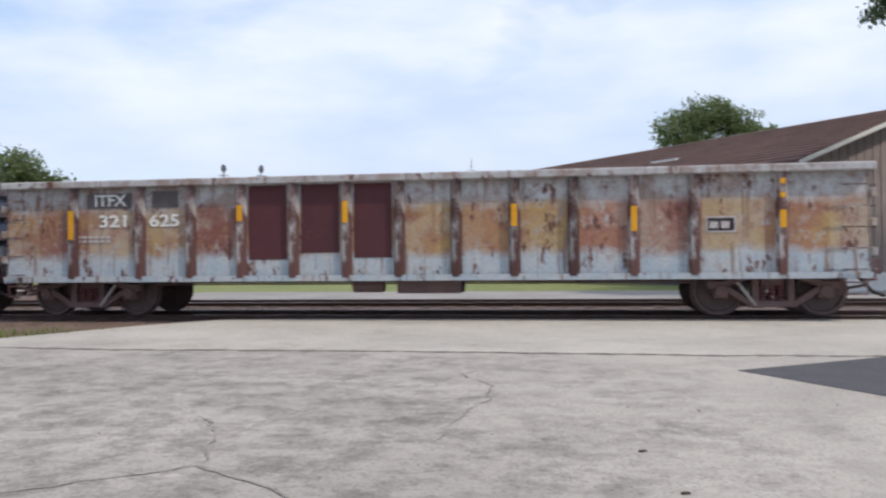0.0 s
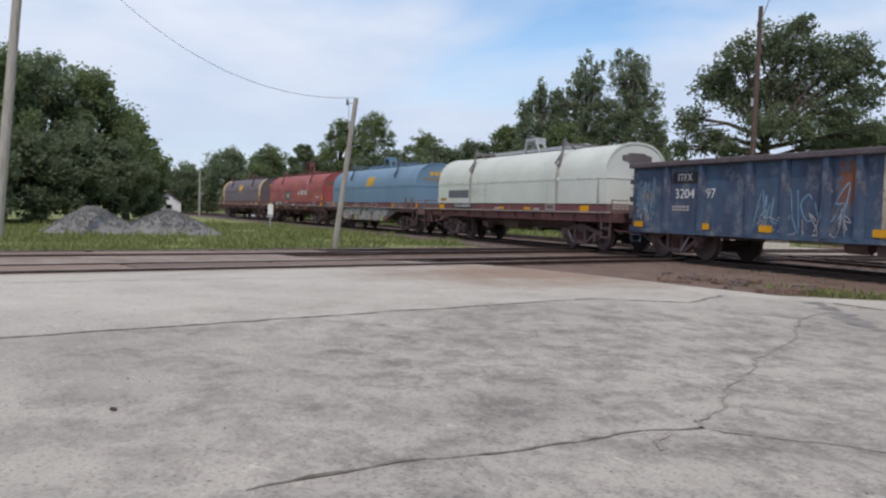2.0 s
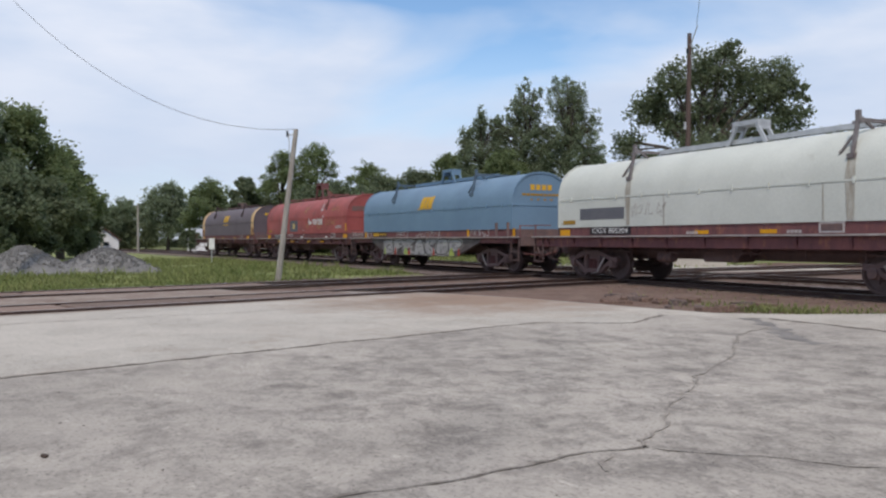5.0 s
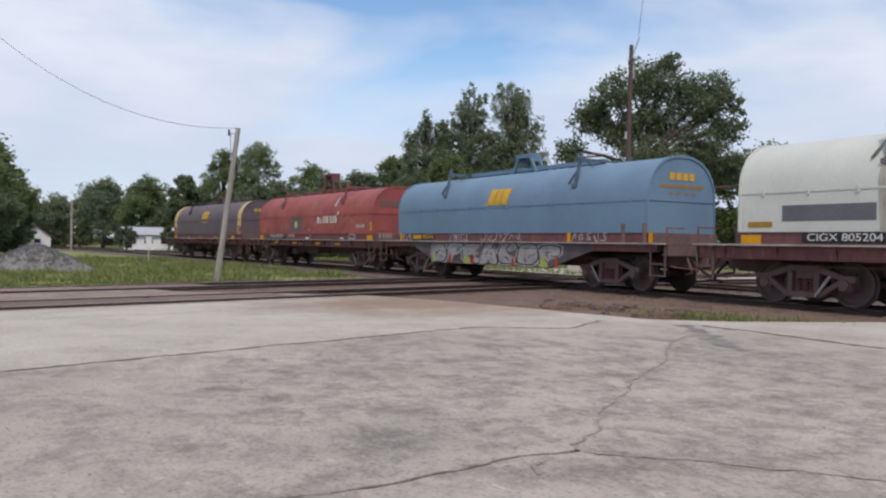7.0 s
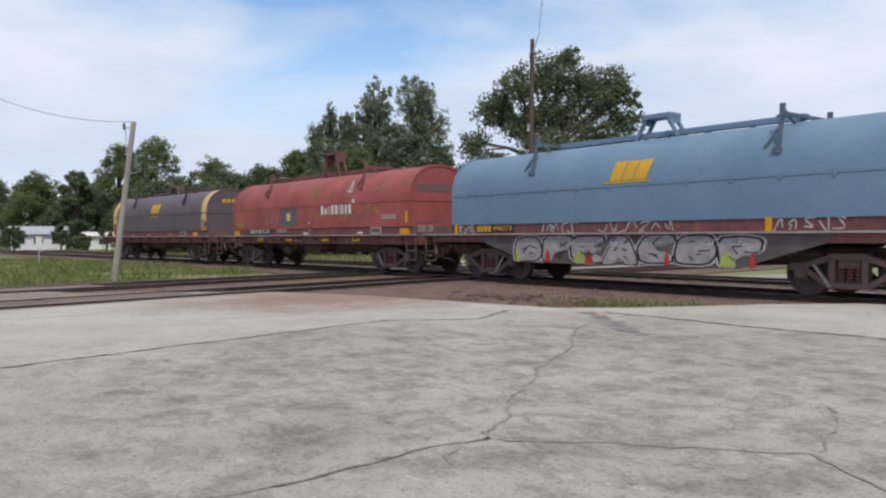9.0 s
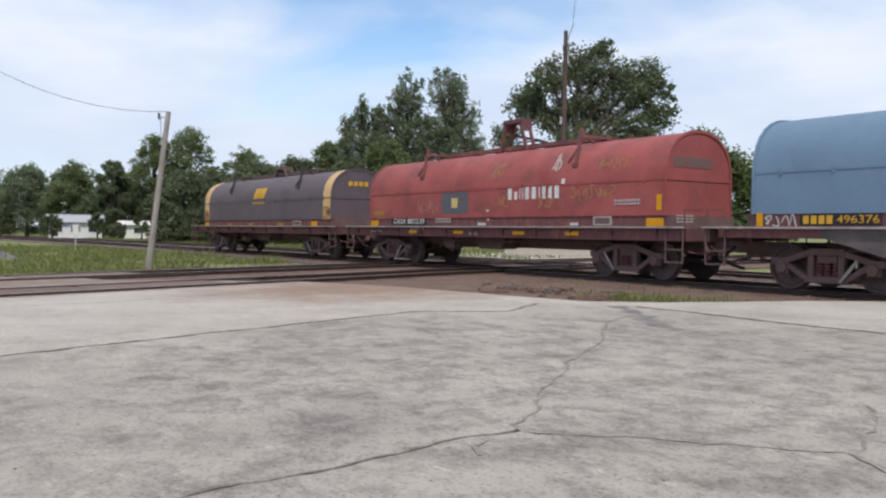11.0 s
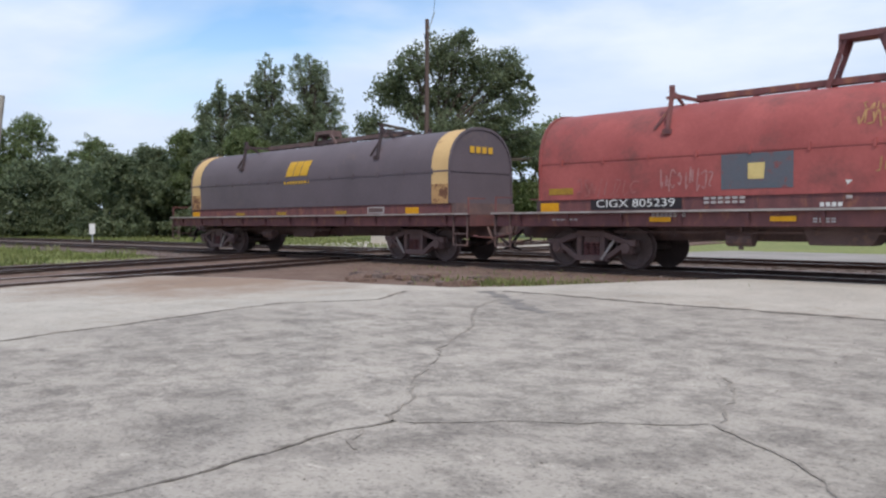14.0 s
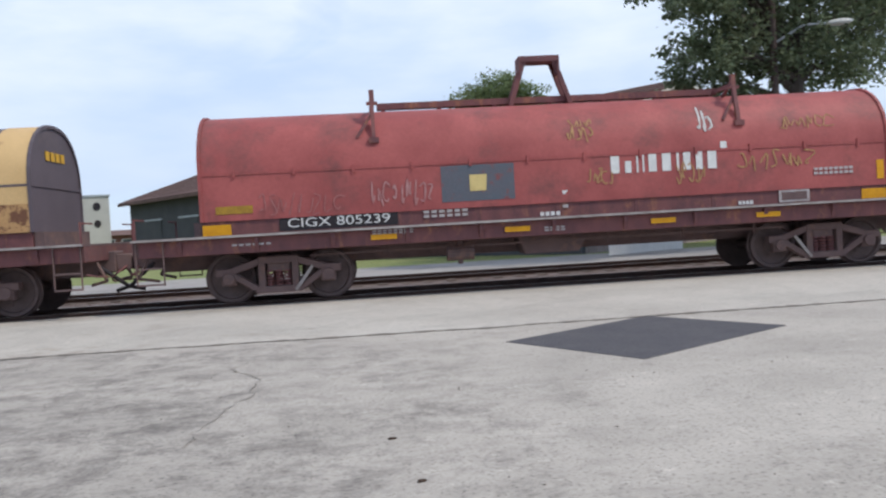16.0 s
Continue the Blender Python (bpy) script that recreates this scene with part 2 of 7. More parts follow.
POLE_DARK = mat("dark_pole_wood", (0.12, 0.085, 0.075), (0.085, 0.06, 0.052), scale=4, rough=0.9, stretch=(6, 6, 0.5), bump=0.4)
WIRE = mat("wire", (0.13, 0.13, 0.14), scale=1, rough=0.7, bump=0)
RAIL_SIDE = mat("rusty_rail", (0.085, 0.052, 0.042), (0.055, 0.036, 0.032), scale=3, rough=0.85)
RAIL_TOP = mat("worn_rail_head", (0.42, 0.40, 0.39), (0.30, 0.28, 0.275), scale=2, rough=0.35, metal=0.8, bump=0.03)
TIE = mat("creosoted_tie", (0.081, 0.057, 0.048), (0.138, 0.109, 0.092), scale=6, rough=0.95, stretch=(1, 1, 1), object_random=0.3, bump=0.5)
STEEL_DARK = mat("grimy_steel", (0.165, 0.108, 0.102), (0.115, 0.08, 0.08), (0.25, 0.14, 0.105), scale=2.5, rough=0.85, patch=(0.54, 0.74), patch_scale=2.6)
WHEEL_STEEL = mat("wheel_steel", (0.135, 0.095, 0.09), (0.095, 0.07, 0.068), scale=5, rough=0.7, metal=0.1)
FRAME_RED = mat("oxide_red_frame_paint", (0.20, 0.080, 0.077), (0.125, 0.057, 0.062), (0.29, 0.125, 0.078), scale=1.7, rough=0.75, stretch=(1.6, 1, 0.8), patch=(0.54, 0.68), patch_scale=2.6)
HOOD_RED = mat("faded_red_hood_paint", (0.385, 0.101, 0.094), (0.275, 0.066, 0.063), (0.198, 0.068, 0.064), scale=0.9, rough=0.62, stretch=(0.8, 0.8, 0.8), patch=(0.50, 0.68), patch_scale=1.4, grain=20, speck=0.07, bump=0.04)
HOOD_BLUE = mat("sky_blue_hood_paint", (0.15, 0.245, 0.34), (0.125, 0.205, 0.295), (0.11, 0.175, 0.245), scale=0.6, rough=0.5, patch=(0.58, 0.8), grain=20, speck=0.05, bump=0.03)
HOOD_WHITE = mat("pale_grey_hood_paint", (0.58, 0.60, 0.55), (0.50, 0.52, 0.475), (0.37, 0.36, 0.31), scale=0.6, rough=0.6, patch=(0.62, 0.85), grain=20, speck=0.05, bump=0.03)
HOOD_BROWN = mat("purple_grey_hood_paint", (0.129, 0.103, 0.118), (0.103, 0.083, 0.095), (0.157, 0.118, 0.112), scale=0.7, rough=0.6, patch=(0.58, 0.8), grain=20, speck=0.06, bump=0.03)
BAND_CREAM = mat("cream_band_paint", (0.62, 0.42, 0.20), (0.56, 0.37, 0.17), (0.30, 0.16, 0.08), scale=1.0, rough=0.65, patch=(0.6, 0.72), patch_scale=2.5)
BAND_RUST = mat("rusted_band_foot", (0.50, 0.31, 0.14), (0.42, 0.24, 0.11), (0.16, 0.075, 0.045), scale=2.0, rough=0.8, patch=(0.47, 0.54), patch_scale=3.0)
SLATE = mat("slate_repaint", (0.115, 0.12, 0.135), (0.14, 0.14, 0.155), scale=2, rough=0.65, bump=0)
RUST_ORANGE = mat("orange_rust", (0.21, 0.085, 0.05), (0.11, 0.05, 0.042), (0.10, 0.115, 0.15), scale=3, rough=0.85, patch=(0.47, 0.56), patch_scale=3.0)
STAIN = mat("brown_run_stain", (0.30, 0.27, 0.22), (0.44, 0.43, 0.38), (0.20, 0.16, 0.12), scale=5, rough=0.8, stretch=(2, 2, 0.4), bump=0)
SPRAY_BLUE = mat("pale_blue_spray_paint", (0.22, 0.34, 0.44), (0.15, 0.24, 0.34), scale=4, rough=0.6, bump=0)
BLUE_DARK = mat("grimy_blue_paint", (0.10, 0.15, 0.20), (0.07, 0.10, 0.135), scale=4, rough=0.7, bump=0.05)
GUIDE_STEEL = mat("dark_guide_steel", (0.075, 0.05, 0.05), (0.05, 0.038, 0.042), scale=4, rough=0.75, bump=0.05)
YELLOW = mat("reflective_yellow", (0.68, 0.33, 0.01), (0.60, 0.27, 0.01), scale=6, rough=0.5, bump=0)
YELLOW_DULL = mat("dirty_yellow_paint", (0.40, 0.235, 0.03), (0.27, 0.155, 0.03), scale=9, rough=0.7, bump=0)
LOGO_YELLOW = mat("yellow_lettering", (0.62, 0.36, 0.035), (0.55, 0.31, 0.03), scale=3, rough=0.6, bump=0)
WHITE_PAINT = mat("white_lettering", (0.72, 0.72, 0.70), (0.60, 0.60, 0.58), scale=7, rough=0.6, bump=0)
WHITE_WORN = mat("worn_white_lettering", (0.50, 0.47, 0.46), (0.34, 0.29, 0.28), scale=9, rough=0.7, bump=0)
BLACK_PAINT = mat("black_panel_paint", (0.022, 0.018, 0.022), (0.035, 0.028, 0.03), scale=4, rough=0.6, bump=0)
GON_BLUE = mat("gondola_blue_paint", (0.068, 0.11, 0.175), (0.045, 0.058, 0.098), (0.17, 0.175, 0.195), scale=1.1, rough=0.65, stretch=(1, 1, 0.7), patch=(0.52, 0.66), patch_scale=2.4, grain=20)
GON_PALE = mat("flaking_cream_paint", (0.47, 0.42, 0.345), (0.33, 0.275, 0.22), (0.20, 0.11, 0.075), scale=1.6, rough=0.7, stretch=(1, 1, 0.8), patch=(0.535, 0.62), patch_scale=4.5, grain=20)
GON_TOP = mat("dark_top_chord_paint", (0.085, 0.068, 0.075), (0.12, 0.10, 0.11), scale=3, rough=0.8)
RUST_INSIDE = mat("rusty_plate", (0.14, 0.06, 0.04), (0.09, 0.045, 0.035), scale=1.5, rough=0.9)
MAROON = mat("maroon_repaint", (0.085, 0.026, 0.030), (0.066, 0.022, 0.026), (0.13, 0.06, 0.05), scale=1.0, rough=0.7, patch=(0.60, 0.72), patch_scale=2.2)
GRAFFITI_SILVER = mat("silver_spray_paint", (0.38, 0.37, 0.37), (0.25, 0.24, 0.25), scale=2.5, rough=0.5, bump=0)
GRAFFITI_WHITE = mat("white_spray_paint", (0.55, 0.54, 0.52), (0.40, 0.38, 0.37), scale=6, rough=0.6, bump=0)
GRAFFITI_RED = mat("red_spray_paint", (0.42, 0.055, 0.035), scale=4, rough=0.6, bump=0)
GRAFFITI_GREEN = mat("yellow_green_spray_paint", (0.42, 0.46, 0.10), (0.26, 0.36, 0.10), scale=2, rough=0.6, bump=0)
GRAFFITI_TAN = mat("ochre_spray_paint", (0.42, 0.24, 0.11), (0.34, 0.19, 0.09), scale=5, rough=0.7, bump=0)
SILL_GREY = mat("grey_sill_paint", (0.20, 0.185, 0.185), (0.14, 0.125, 0.125), (0.11, 0.06, 0.05), scale=1.5, rough=0.7, patch=(0.5, 0.66))
PALE_LINE = mat("worn_walkway_edge", (0.40, 0.36, 0.34), (0.26, 0.22, 0.21), scale=3, rough=0.6)
LENS_RED = mat("red_marker_lens", (0.55, 0.03, 0.02), scale=3, rough=0.3, bump=0)
ROOF_BROWN = mat("brown_shingle", (0.165, 0.10, 0.085), (0.125, 0.078, 0.068), (0.20, 0.13, 0.11), scale=0.8, rough=0.95, patch=(0.55, 0.75), grain=25, speck=0.25, bump=0.5)
WALL_DARK = mat("dark_grey_siding", (0.085, 0.085, 0.09), (0.065, 0.065, 0.07), scale=0.6, rough=0.85)
WALL_TAN = mat("tan_siding", (0.30, 0.245, 0.235), (0.25, 0.205, 0.195), scale=0.7, rough=0.85)
TRIM_WHITE = mat("white_trim", (0.72, 0.71, 0.68), (0.64, 0.63, 0.60), scale=2, rough=0.6, bump=0.05)
SIGNAL_GREY = mat("galvanised_steel", (0.46, 0.48, 0.50), (0.36, 0.38, 0.40), scale=4, rough=0.5, metal=0.2, bump=0.05)
SILO = mat("pale_silo_concrete", (0.50, 0.49, 0.45), (0.43, 0.42, 0.385), scale=0.5, rough=0.9)
WHITE_SIDING = mat("white_siding", (0.74, 0.75, 0.75), (0.66, 0.67, 0.68), scale=1, rough=0.7)
GLASS_DARK = mat("window_glass", (0.03, 0.035, 0.04), scale=1, rough=0.08, bump=0, spec=0.6)
BRICK_RED = mat("brick_wall", (0.22, 0.10, 0.075), (0.18, 0.085, 0.065), scale=2, rough=0.9)


def gondola_patchwork():
    """Weathered gondola side: grey-white paint above, rust and ochre band at mid height, pale blue strip along the foot."""
    m = bpy.data.materials.new("patchwork_gondola_paint")
    m.use_nodes = True
    t = m.node_tree
    p = t.nodes["Principled BSDF"]
    p.inputs["Roughness"].default_value, p.inputs["Specular IOR Level"].default_value = 0.75, 0.25
    co = t.nodes.new("ShaderNodeTexCoord")

    def nz(scale, stretch=(1, 1, 1), detail=8.0, rgh=0.65, off=0.0):
        mp = t.nodes.new("ShaderNodeMapping")
        mp.inputs["Scale"].default_value, mp.inputs["Location"].default_value = stretch, (off, off, off)
        t.links.new(co.outputs["Object"], mp.inputs["Vector"])
        n = t.nodes.new("ShaderNodeTexNoise")
        n.inputs["Scale"].default_value, n.inputs["Detail"].default_value, n.inputs["Roughness"].default_value = scale, detail, rgh
        t.links.new(mp.outputs["Vector"], n.inputs["Vector"])
        return n.outputs["Fac"]

    def ramp(src, *stops):
        r = t.nodes.new("ShaderNodeValToRGB")
        el = r.color_ramp.elements
        el[0].position, el[0].color = stops[0][0], (*stops[0][1], 1)
        el[1].position, el[1].color = stops[-1][0], (*stops[-1][1], 1)
        for pos, c in stops[1:-1]:
            e = el.new(pos)
            e.color = (*c, 1)
        t.links.new(src, r.inputs["Fac"])
        return r.outputs["Color"]

    def mixc(fac, a, b, mode="MIX"):
        n = t.nodes.new("ShaderNodeMixRGB")
        n.blend_type = mode
        if isinstance(fac, float):
            n.inputs["Fac"].default_value = fac
        else:
            t.links.new(fac, n.inputs["Fac"])
        t.links.new(a, n.inputs["Color1"])
        t.links.new(b, n.inputs["Color2"])
        return n.outputs["Color"]

    def math_n(op, a, b):
        n = t.nodes.new("ShaderNodeMath")
        n.operation = op
        for k, v in ((0, a), (1, b)):
            if isinstance(v, float):
                n.inputs[k].default_value = v
            else:
                t.links.new(v, n.inputs[k])
        return n.outputs[0]

    K, W1 = (0, 0, 0), (1, 1, 1)
    sep = t.nodes.new("ShaderNodeSeparateXYZ")
    t.links.new(co.outputs["Object"], sep.inputs[0])
    wobble = math_n("MULTIPLY", math_n("SUBTRACT", nz(1.6), 0.5), 0.55)
    z = math_n("ADD", sep.outputs["Z"], wobble)
    zn = math_n("DIVIDE", math_n("SUBTRACT", z, 0.72), 1.93)
    grey = ramp(nz(2.2), (0.3, (0.47, 0.47, 0.48)), (0.48, (0.37, 0.36, 0.36)), (0.60, (0.26, 0.20, 0.18)), (0.72, (0.42, 0.36, 0.31)))
    band = ramp(nz(0.75, (1, 1, 1.1), off=4.0), (0.32, (0.36, 0.25, 0.12)), (0.42, (0.20, 0.075, 0.062)), (0.50, (0.38, 0.30, 0.235)), (0.57, (0.26, 0.115, 0.09)), (0.66, (0.38, 0.26, 0.11)))
    panel = t.nodes.new("ShaderNodeTexWhiteNoise")
    panel.noise_dimensions = "1D"
    t.links.new(math_n("FLOOR", math_n("DIVIDE", math_n("ADD", sep.outputs["X"], 8.4), 1.053), 0.0), panel.inputs["W"])
    tint = ramp(panel.outputs["Value"], (0.0, (0.16, 0.06, 0.052)), (0.35, (0.30, 0.13, 0.10)), (0.7, (0.36, 0.25, 0.10)), (1.0, (0.40, 0.34, 0.28)))
    band = mixc(ramp(nz(1.9, off=6.0), (0.40, (0.15, 0.15, 0.15)), (0.60, (0.8, 0.8, 0.8))), band, tint)
    foot = ramp(nz(3.0, off=9.0), (0.35, (0.32, 0.38, 0.43)), (0.6, (0.40, 0.42, 0.43)), (0.75, (0.28, 0.21, 0.18)))
    chip = ramp(nz(5.5, (1, 1, 0.8), 10.0, 0.75, 7.0), (0.55, K), (0.64, W1))
    col = mixc(ramp(zn, (0.66, W1), (0.76, K)), grey, mixc(chip, band, grey))
    col = mixc(ramp(zn, (0.20, W1), (0.29, K)), col, foot)
    run_down = ramp(nz(3.0, (3.5, 1, 0.25), 6.0, 0.6, 1.0), (0.55, K), (0.66, (0.8, 0.8, 0.8)))
    rust = ramp(nz(4.5, (1, 1, 0.5), off=2.0), (0.575, K), (0.64, W1))
    dark = t.nodes.new("ShaderNodeRGB")
    dark.outputs[0].default_value = (0.125, 0.058, 0.046, 1)
    brown = t.nodes.new("ShaderNodeRGB")
    brown.outputs[0].default_value = (0.20, 0.125, 0.09, 1)
    col = mixc(run_down, col, brown.outputs[0])
    col = mixc(rust, col, dark.outputs[0])
    col = mixc(1.0, col, ramp(nz(26.0), (0.3, (0.82, 0.82, 0.82)), (0.7, (1.18, 1.18, 1.18))), "MULTIPLY")
    t.links.new(col, p.inputs["Base Color"])
    return m


GON_PATCH = gondola_patchwork()


def let_light_through(m, share=0.5):
    """Leaves pass part of the light."""
    t = m.node_tree
    p = t.nodes["Principled BSDF"]
    out = t.nodes["Material Output"]
    tr = t.nodes.new("ShaderNodeBsdfTranslucent")
    mx = t.nodes.new("ShaderNodeMixShader")
    mx.inputs[0].default_value = share
    t.links.new(p.inputs["Base Color"].links[0].from_socket, tr.inputs["Color"])
    t.links.new(p.outputs[0], mx.inputs[1])
    t.links.new(tr.outputs[0], mx.inputs[2])
    t.links.new(mx.outputs[0], out.inputs["Surface"])


for leaf_mat in (LEAF, LEAF_PALE, LEAF_DARK, BLADE):
    let_light_through(leaf_mat)
GON_RIB = mat("rusted_post_paint", (0.36, 0.35, 0.35), (0.24, 0.21, 0.20), (0.095, 0.046, 0.042), scale=2.0, rough=0.8, stretch=(1, 1, 0.5), patch=(0.44, 0.52), patch_scale=1.9, object_random=0.35)


# ---- building helpers ----
def box(bm, x0, x1, y0, y1, z0, z1):
    v = [bm.verts.new(c) for c in ((x0, y0, z0), (x1, y0, z0), (x1, y1, z0), (x0, y1, z0), (x0, y0, z1), (x1, y0, z1), (x1, y1, z1), (x0, y1, z1))]
    for f in ((3, 2, 1, 0), (4, 5, 6, 7), (0, 1, 5, 4), (1, 2, 6, 5), (2, 3, 7, 6), (3, 0, 4, 7)):
        bm.faces.new([v[i] for i in f])


def rod(bm, p0, p1, r0, r1=None, seg=10):
    p0, p1 = Vector(p0), Vector(p1)
    r1 = r0 if r1 is None else r1
    q = (p1 - p0).to_track_quat("Z", "Y")
    rings = []
    for p, r in ((p0, r0), (p1, r1)):
        rings.append([bm.verts.new(p + q @ Vector((r * math.cos(a), r * math.sin(a), 0))) for a in (2 * math.pi * i / seg for i in range(seg))])
    for i in range(seg):
        bm.faces.new((rings[0][i], rings[0][(i + 1) % seg], rings[1][(i + 1) % seg], rings[1][i]))
    bm.faces.new(rings[0][::-1])
    bm.faces.new(rings[1])


def bar(bm, p0, p1, w, h):
    """A square bar between two points: w across, h upright."""
    p0, p1 = Vector(p0), Vector(p1)
    d = (p1 - p0).normalized()
    side = d.cross(Vector((0, 0, 1)))
    side = Vector((1, 0, 0)) if side.length < 1e-4 else side.normalized()
    up = side.cross(d)
    rings = [[bm.verts.new(p + side * a * w / 2 + up * b * h / 2) for a, b in ((-1, -1), (1, -1), (1, 1), (-1, 1))] for p in (p0, p1)]
    for i in range(4):
        bm.faces.new((rings[0][i], rings[0][(i + 1) % 4], rings[1][(i + 1) % 4], rings[1][i]))
    bm.faces.new(rings[0][::-1])
    bm.faces.new(rings[1])


def prism(bm, outline, axis, a0, a1):
    """Push a closed outline along an axis: 'x' (outline in y, z), 'y' (in x, z) or 'z' (in x, y)."""
    def at(u, v, a):
        return {"x": (a, u, v), "y": (u, a, v), "z": (u, v, a)}[axis]
    lo, hi = [[bm.verts.new(at(u, v, a)) for u, v in outline] for a in (a0, a1)]
    n = len(outline)
    for i in range(n):
        bm.faces.new((lo[i], lo[(i + 1) % n], hi[(i + 1) % n], hi[i]))
    bm.faces.new(lo[::-1])
    bm.faces.new(hi)


def finish(bm, bevel=0.0):
    bmesh.ops.recalc_face_normals(bm, faces=bm.faces)
    if bevel:
        bmesh.ops.bevel(bm, geom=[e for e in bm.edges if e.calc_face_angle(0) > 0.6], offset=bevel, segments=1, affect="EDGES", clamp_overlap=True)
    return bm


def mesh_of(name, bm, material, smooth=False):
    me = bpy.data.meshes.new(name)
    bm.to_mesh(me)
    bm.free()
    if material:
        me.materials.append(material)
    if smooth:
        me.polygons.foreach_set("use_smooth", [True] * len(me.polygons))
        me.set_sharp_from_angle(angle=radians(35))
    return me


def part(name, bm, material, parent=None, label="", smooth=False, bevel=0.0):
    ob = new(name, mesh_of(name, finish(bm, bevel), material, smooth))
    ob.parent = parent
    return tagged(ob, label)


def shared(name, me, parent, m=None, label=""):
    ob = new(name, me)
    ob.parent = parent
    if m is not None:
        ob.matrix_local = m
    return tagged(ob, label)


def thing(name, m, label, category, group="", kind=""):
    ob = new(name)
    ob.empty_display_size = 0.3
    ob.matrix_world = m
    return tagged(ob, label, category, group, kind)


def solid(name, bm, material, label, category="", kind="", smooth=False, bevel=0.0, m=None, group=""):
    ob = new(name, mesh_of(name, finish(bm, bevel), material, smooth))
    if m is not None:
        ob.matrix_world = m
    return tagged(ob, label, category, group, kind)


# ---- the line of the tracks ----
def near_rail(x):
    """The y of the nearer rail of the train's track."""
    return 15.37 - 0.148 * x - (0.0008 * (x + 15) ** 2 if x < -15 else 0.0)


def slope(x):
    return -0.148 - (0.0016 * (x + 15) if x < -15 else 0.0)


TRACK = [(-140 + 0.25 * i) for i in range(881)]
ARC = [0.0]
for a, b in zip(TRACK, TRACK[1:]):
    ARC.append(ARC[-1] + math.hypot(b - a, near_rail(b) - near_rail(a)))
ZERO = np.interp(0.0, TRACK, ARC)


def on_track(s, offset=0.7175, z=0.06):
    """Pose at s metres along the nearer rail, offset metres behind it, heading the way that the train goes."""
    x = float(np.interp(s + ZERO, ARC, TRACK))
    h = math.atan(slope(x))
    return pose(x - offset * math.sin(h), near_rail(x) + offset * math.cos(h), z, 0, 0, math.degrees(h))


# ---- ground ----
def sheet(name, outline, z, material, label, depth=0.2, category="ground"):
    bm = bmesh.new()
    prism(bm, outline, "z", z - depth, z)
    return solid(name, bm, material, label, category, "structure")


bm = bmesh.new()
rings = [0, 12, 25, 50, 90, 150, 300, 700, 1800, 4000]
prev = None
for r in rings:
    ring = [bm.verts.new((r * math.cos(a), r * math.sin(a) + 20, -0.10)) for a in (2 * math.pi * i / 48 for i in range(48))] if r else [bm.verts.new((0, 20, -0.10))]
    if prev:
        for i in range(48):
            j = (i + 1) % 48
            bm.faces.new((prev[0], ring[i], ring[j]) if len(prev) == 1 else (prev[i], ring[i], ring[j], prev[j]))
    prev = ring
solid("ground", bm, GRASS_GROUND, "flat open ground of patchy mown grass", "ground", "structure")

edge = [(x, near_rail(x) - 0.14) for x in range(-3, 46, 3)]
PAVED = [(-20.6, -60), (-20.6, 6.6), (-18.0, 7.2), (-16.2, 9.3), (-14.9, 10.4), (-12.5, 10.95), (-9.5, 11.05), (-8.0, 11.2), (-7.0, 12.1), (-5.6, 14.3), (-4.4, 15.6)] + edge + [(45, -60)]
sheet("pavement", PAVED, 0.0, CONCRETE, "broad worn concrete apron with stains and cracks", 0.25, "pavement")

PALE = [(-14.2, -30), (-14.6, 4.0), (-14.9, 10.3), (-12.5, 10.88), (-9.5, 10.98), (-8.0, 11.12), (-7.0, 12.0), (-5.6, 14.2), (-4.4, 15.5)] + [(x, y - 0.05) for x, y in edge] + [(45, 4.2), (20, 7.2), (8.1, 8.66), (3.27, 9.25), (0.31, 9.85), (-1.6, 10.15), (-3.96, 10.45), (-6.9, 11.05), (-8.25, 10.3), (-7.69, 8.87), (-8.55, 7.8), (-8.25, 4.4), (-7.85, 1.0), (-7.7, -30)]
sheet("pavement_strip", PALE, 0.0025, CONCRETE_PALE, "paler sandy concrete strip along the tracks", 0.002, "pavement")
# earth and old asphalt trodden in between the crossing lines
sheet("crossing_strip", [(-20.5, -40), (-20.4, 6.5), (-18.0, 7.1), (-16.2, 9.2), (-14.95, 10.3), (-14.55, 6.0), (-14.0, -2.0), (-11.6, -40)], 0.0052, CROSSING_EARTH, "brown trodden strip between the rails of the crossing line", 0.004, "pavement")
# the belt of old ballast under and between the tracks
belt = [(x, near_rail(x) - 1.9) for x in range(-130, -3, 6)] + [(x, near_rail(x) - 0.14) for x in range(-3, 60, 3)] + [(x, near_rail(x) + 7.4) for x in range(57, -131, -6)]
sheet("track_bed", belt, -0.055, BALLAST, "dark oily ballast bed under the parallel tracks", 0.1)
sheet("crossing_ground", [(-21.2, 6.4), (-13.2, 9.0), (-4.0, 11.0), (-3.2, 16.2), (-13.0, 17.6), (-12.0, 40), (-24.5, 40), (-22.0, 18)], -0.05, DIRT, "brown oil-stained dirt round the rail crossing", 0.06)
far_road = [(x, near_rail(x) + 7.2) for x in range(-12, 60, 6)] + [(x, near_rail(x) + 13.5) for x in range(57, -13, -6)]
sheet("gravel_road", far_road, -0.075, ROAD, "pale gravel road running behind the tracks", 0.02, "road")
sheet("concrete_pad", [(-30.0, 26.3), (-19.0, 24.6), (-17.0, 33.0), (-29.0, 35.0)], -0.03, CONCRETE_PALE, "bright concrete pad behind the tracks", 0.1, "pavement")


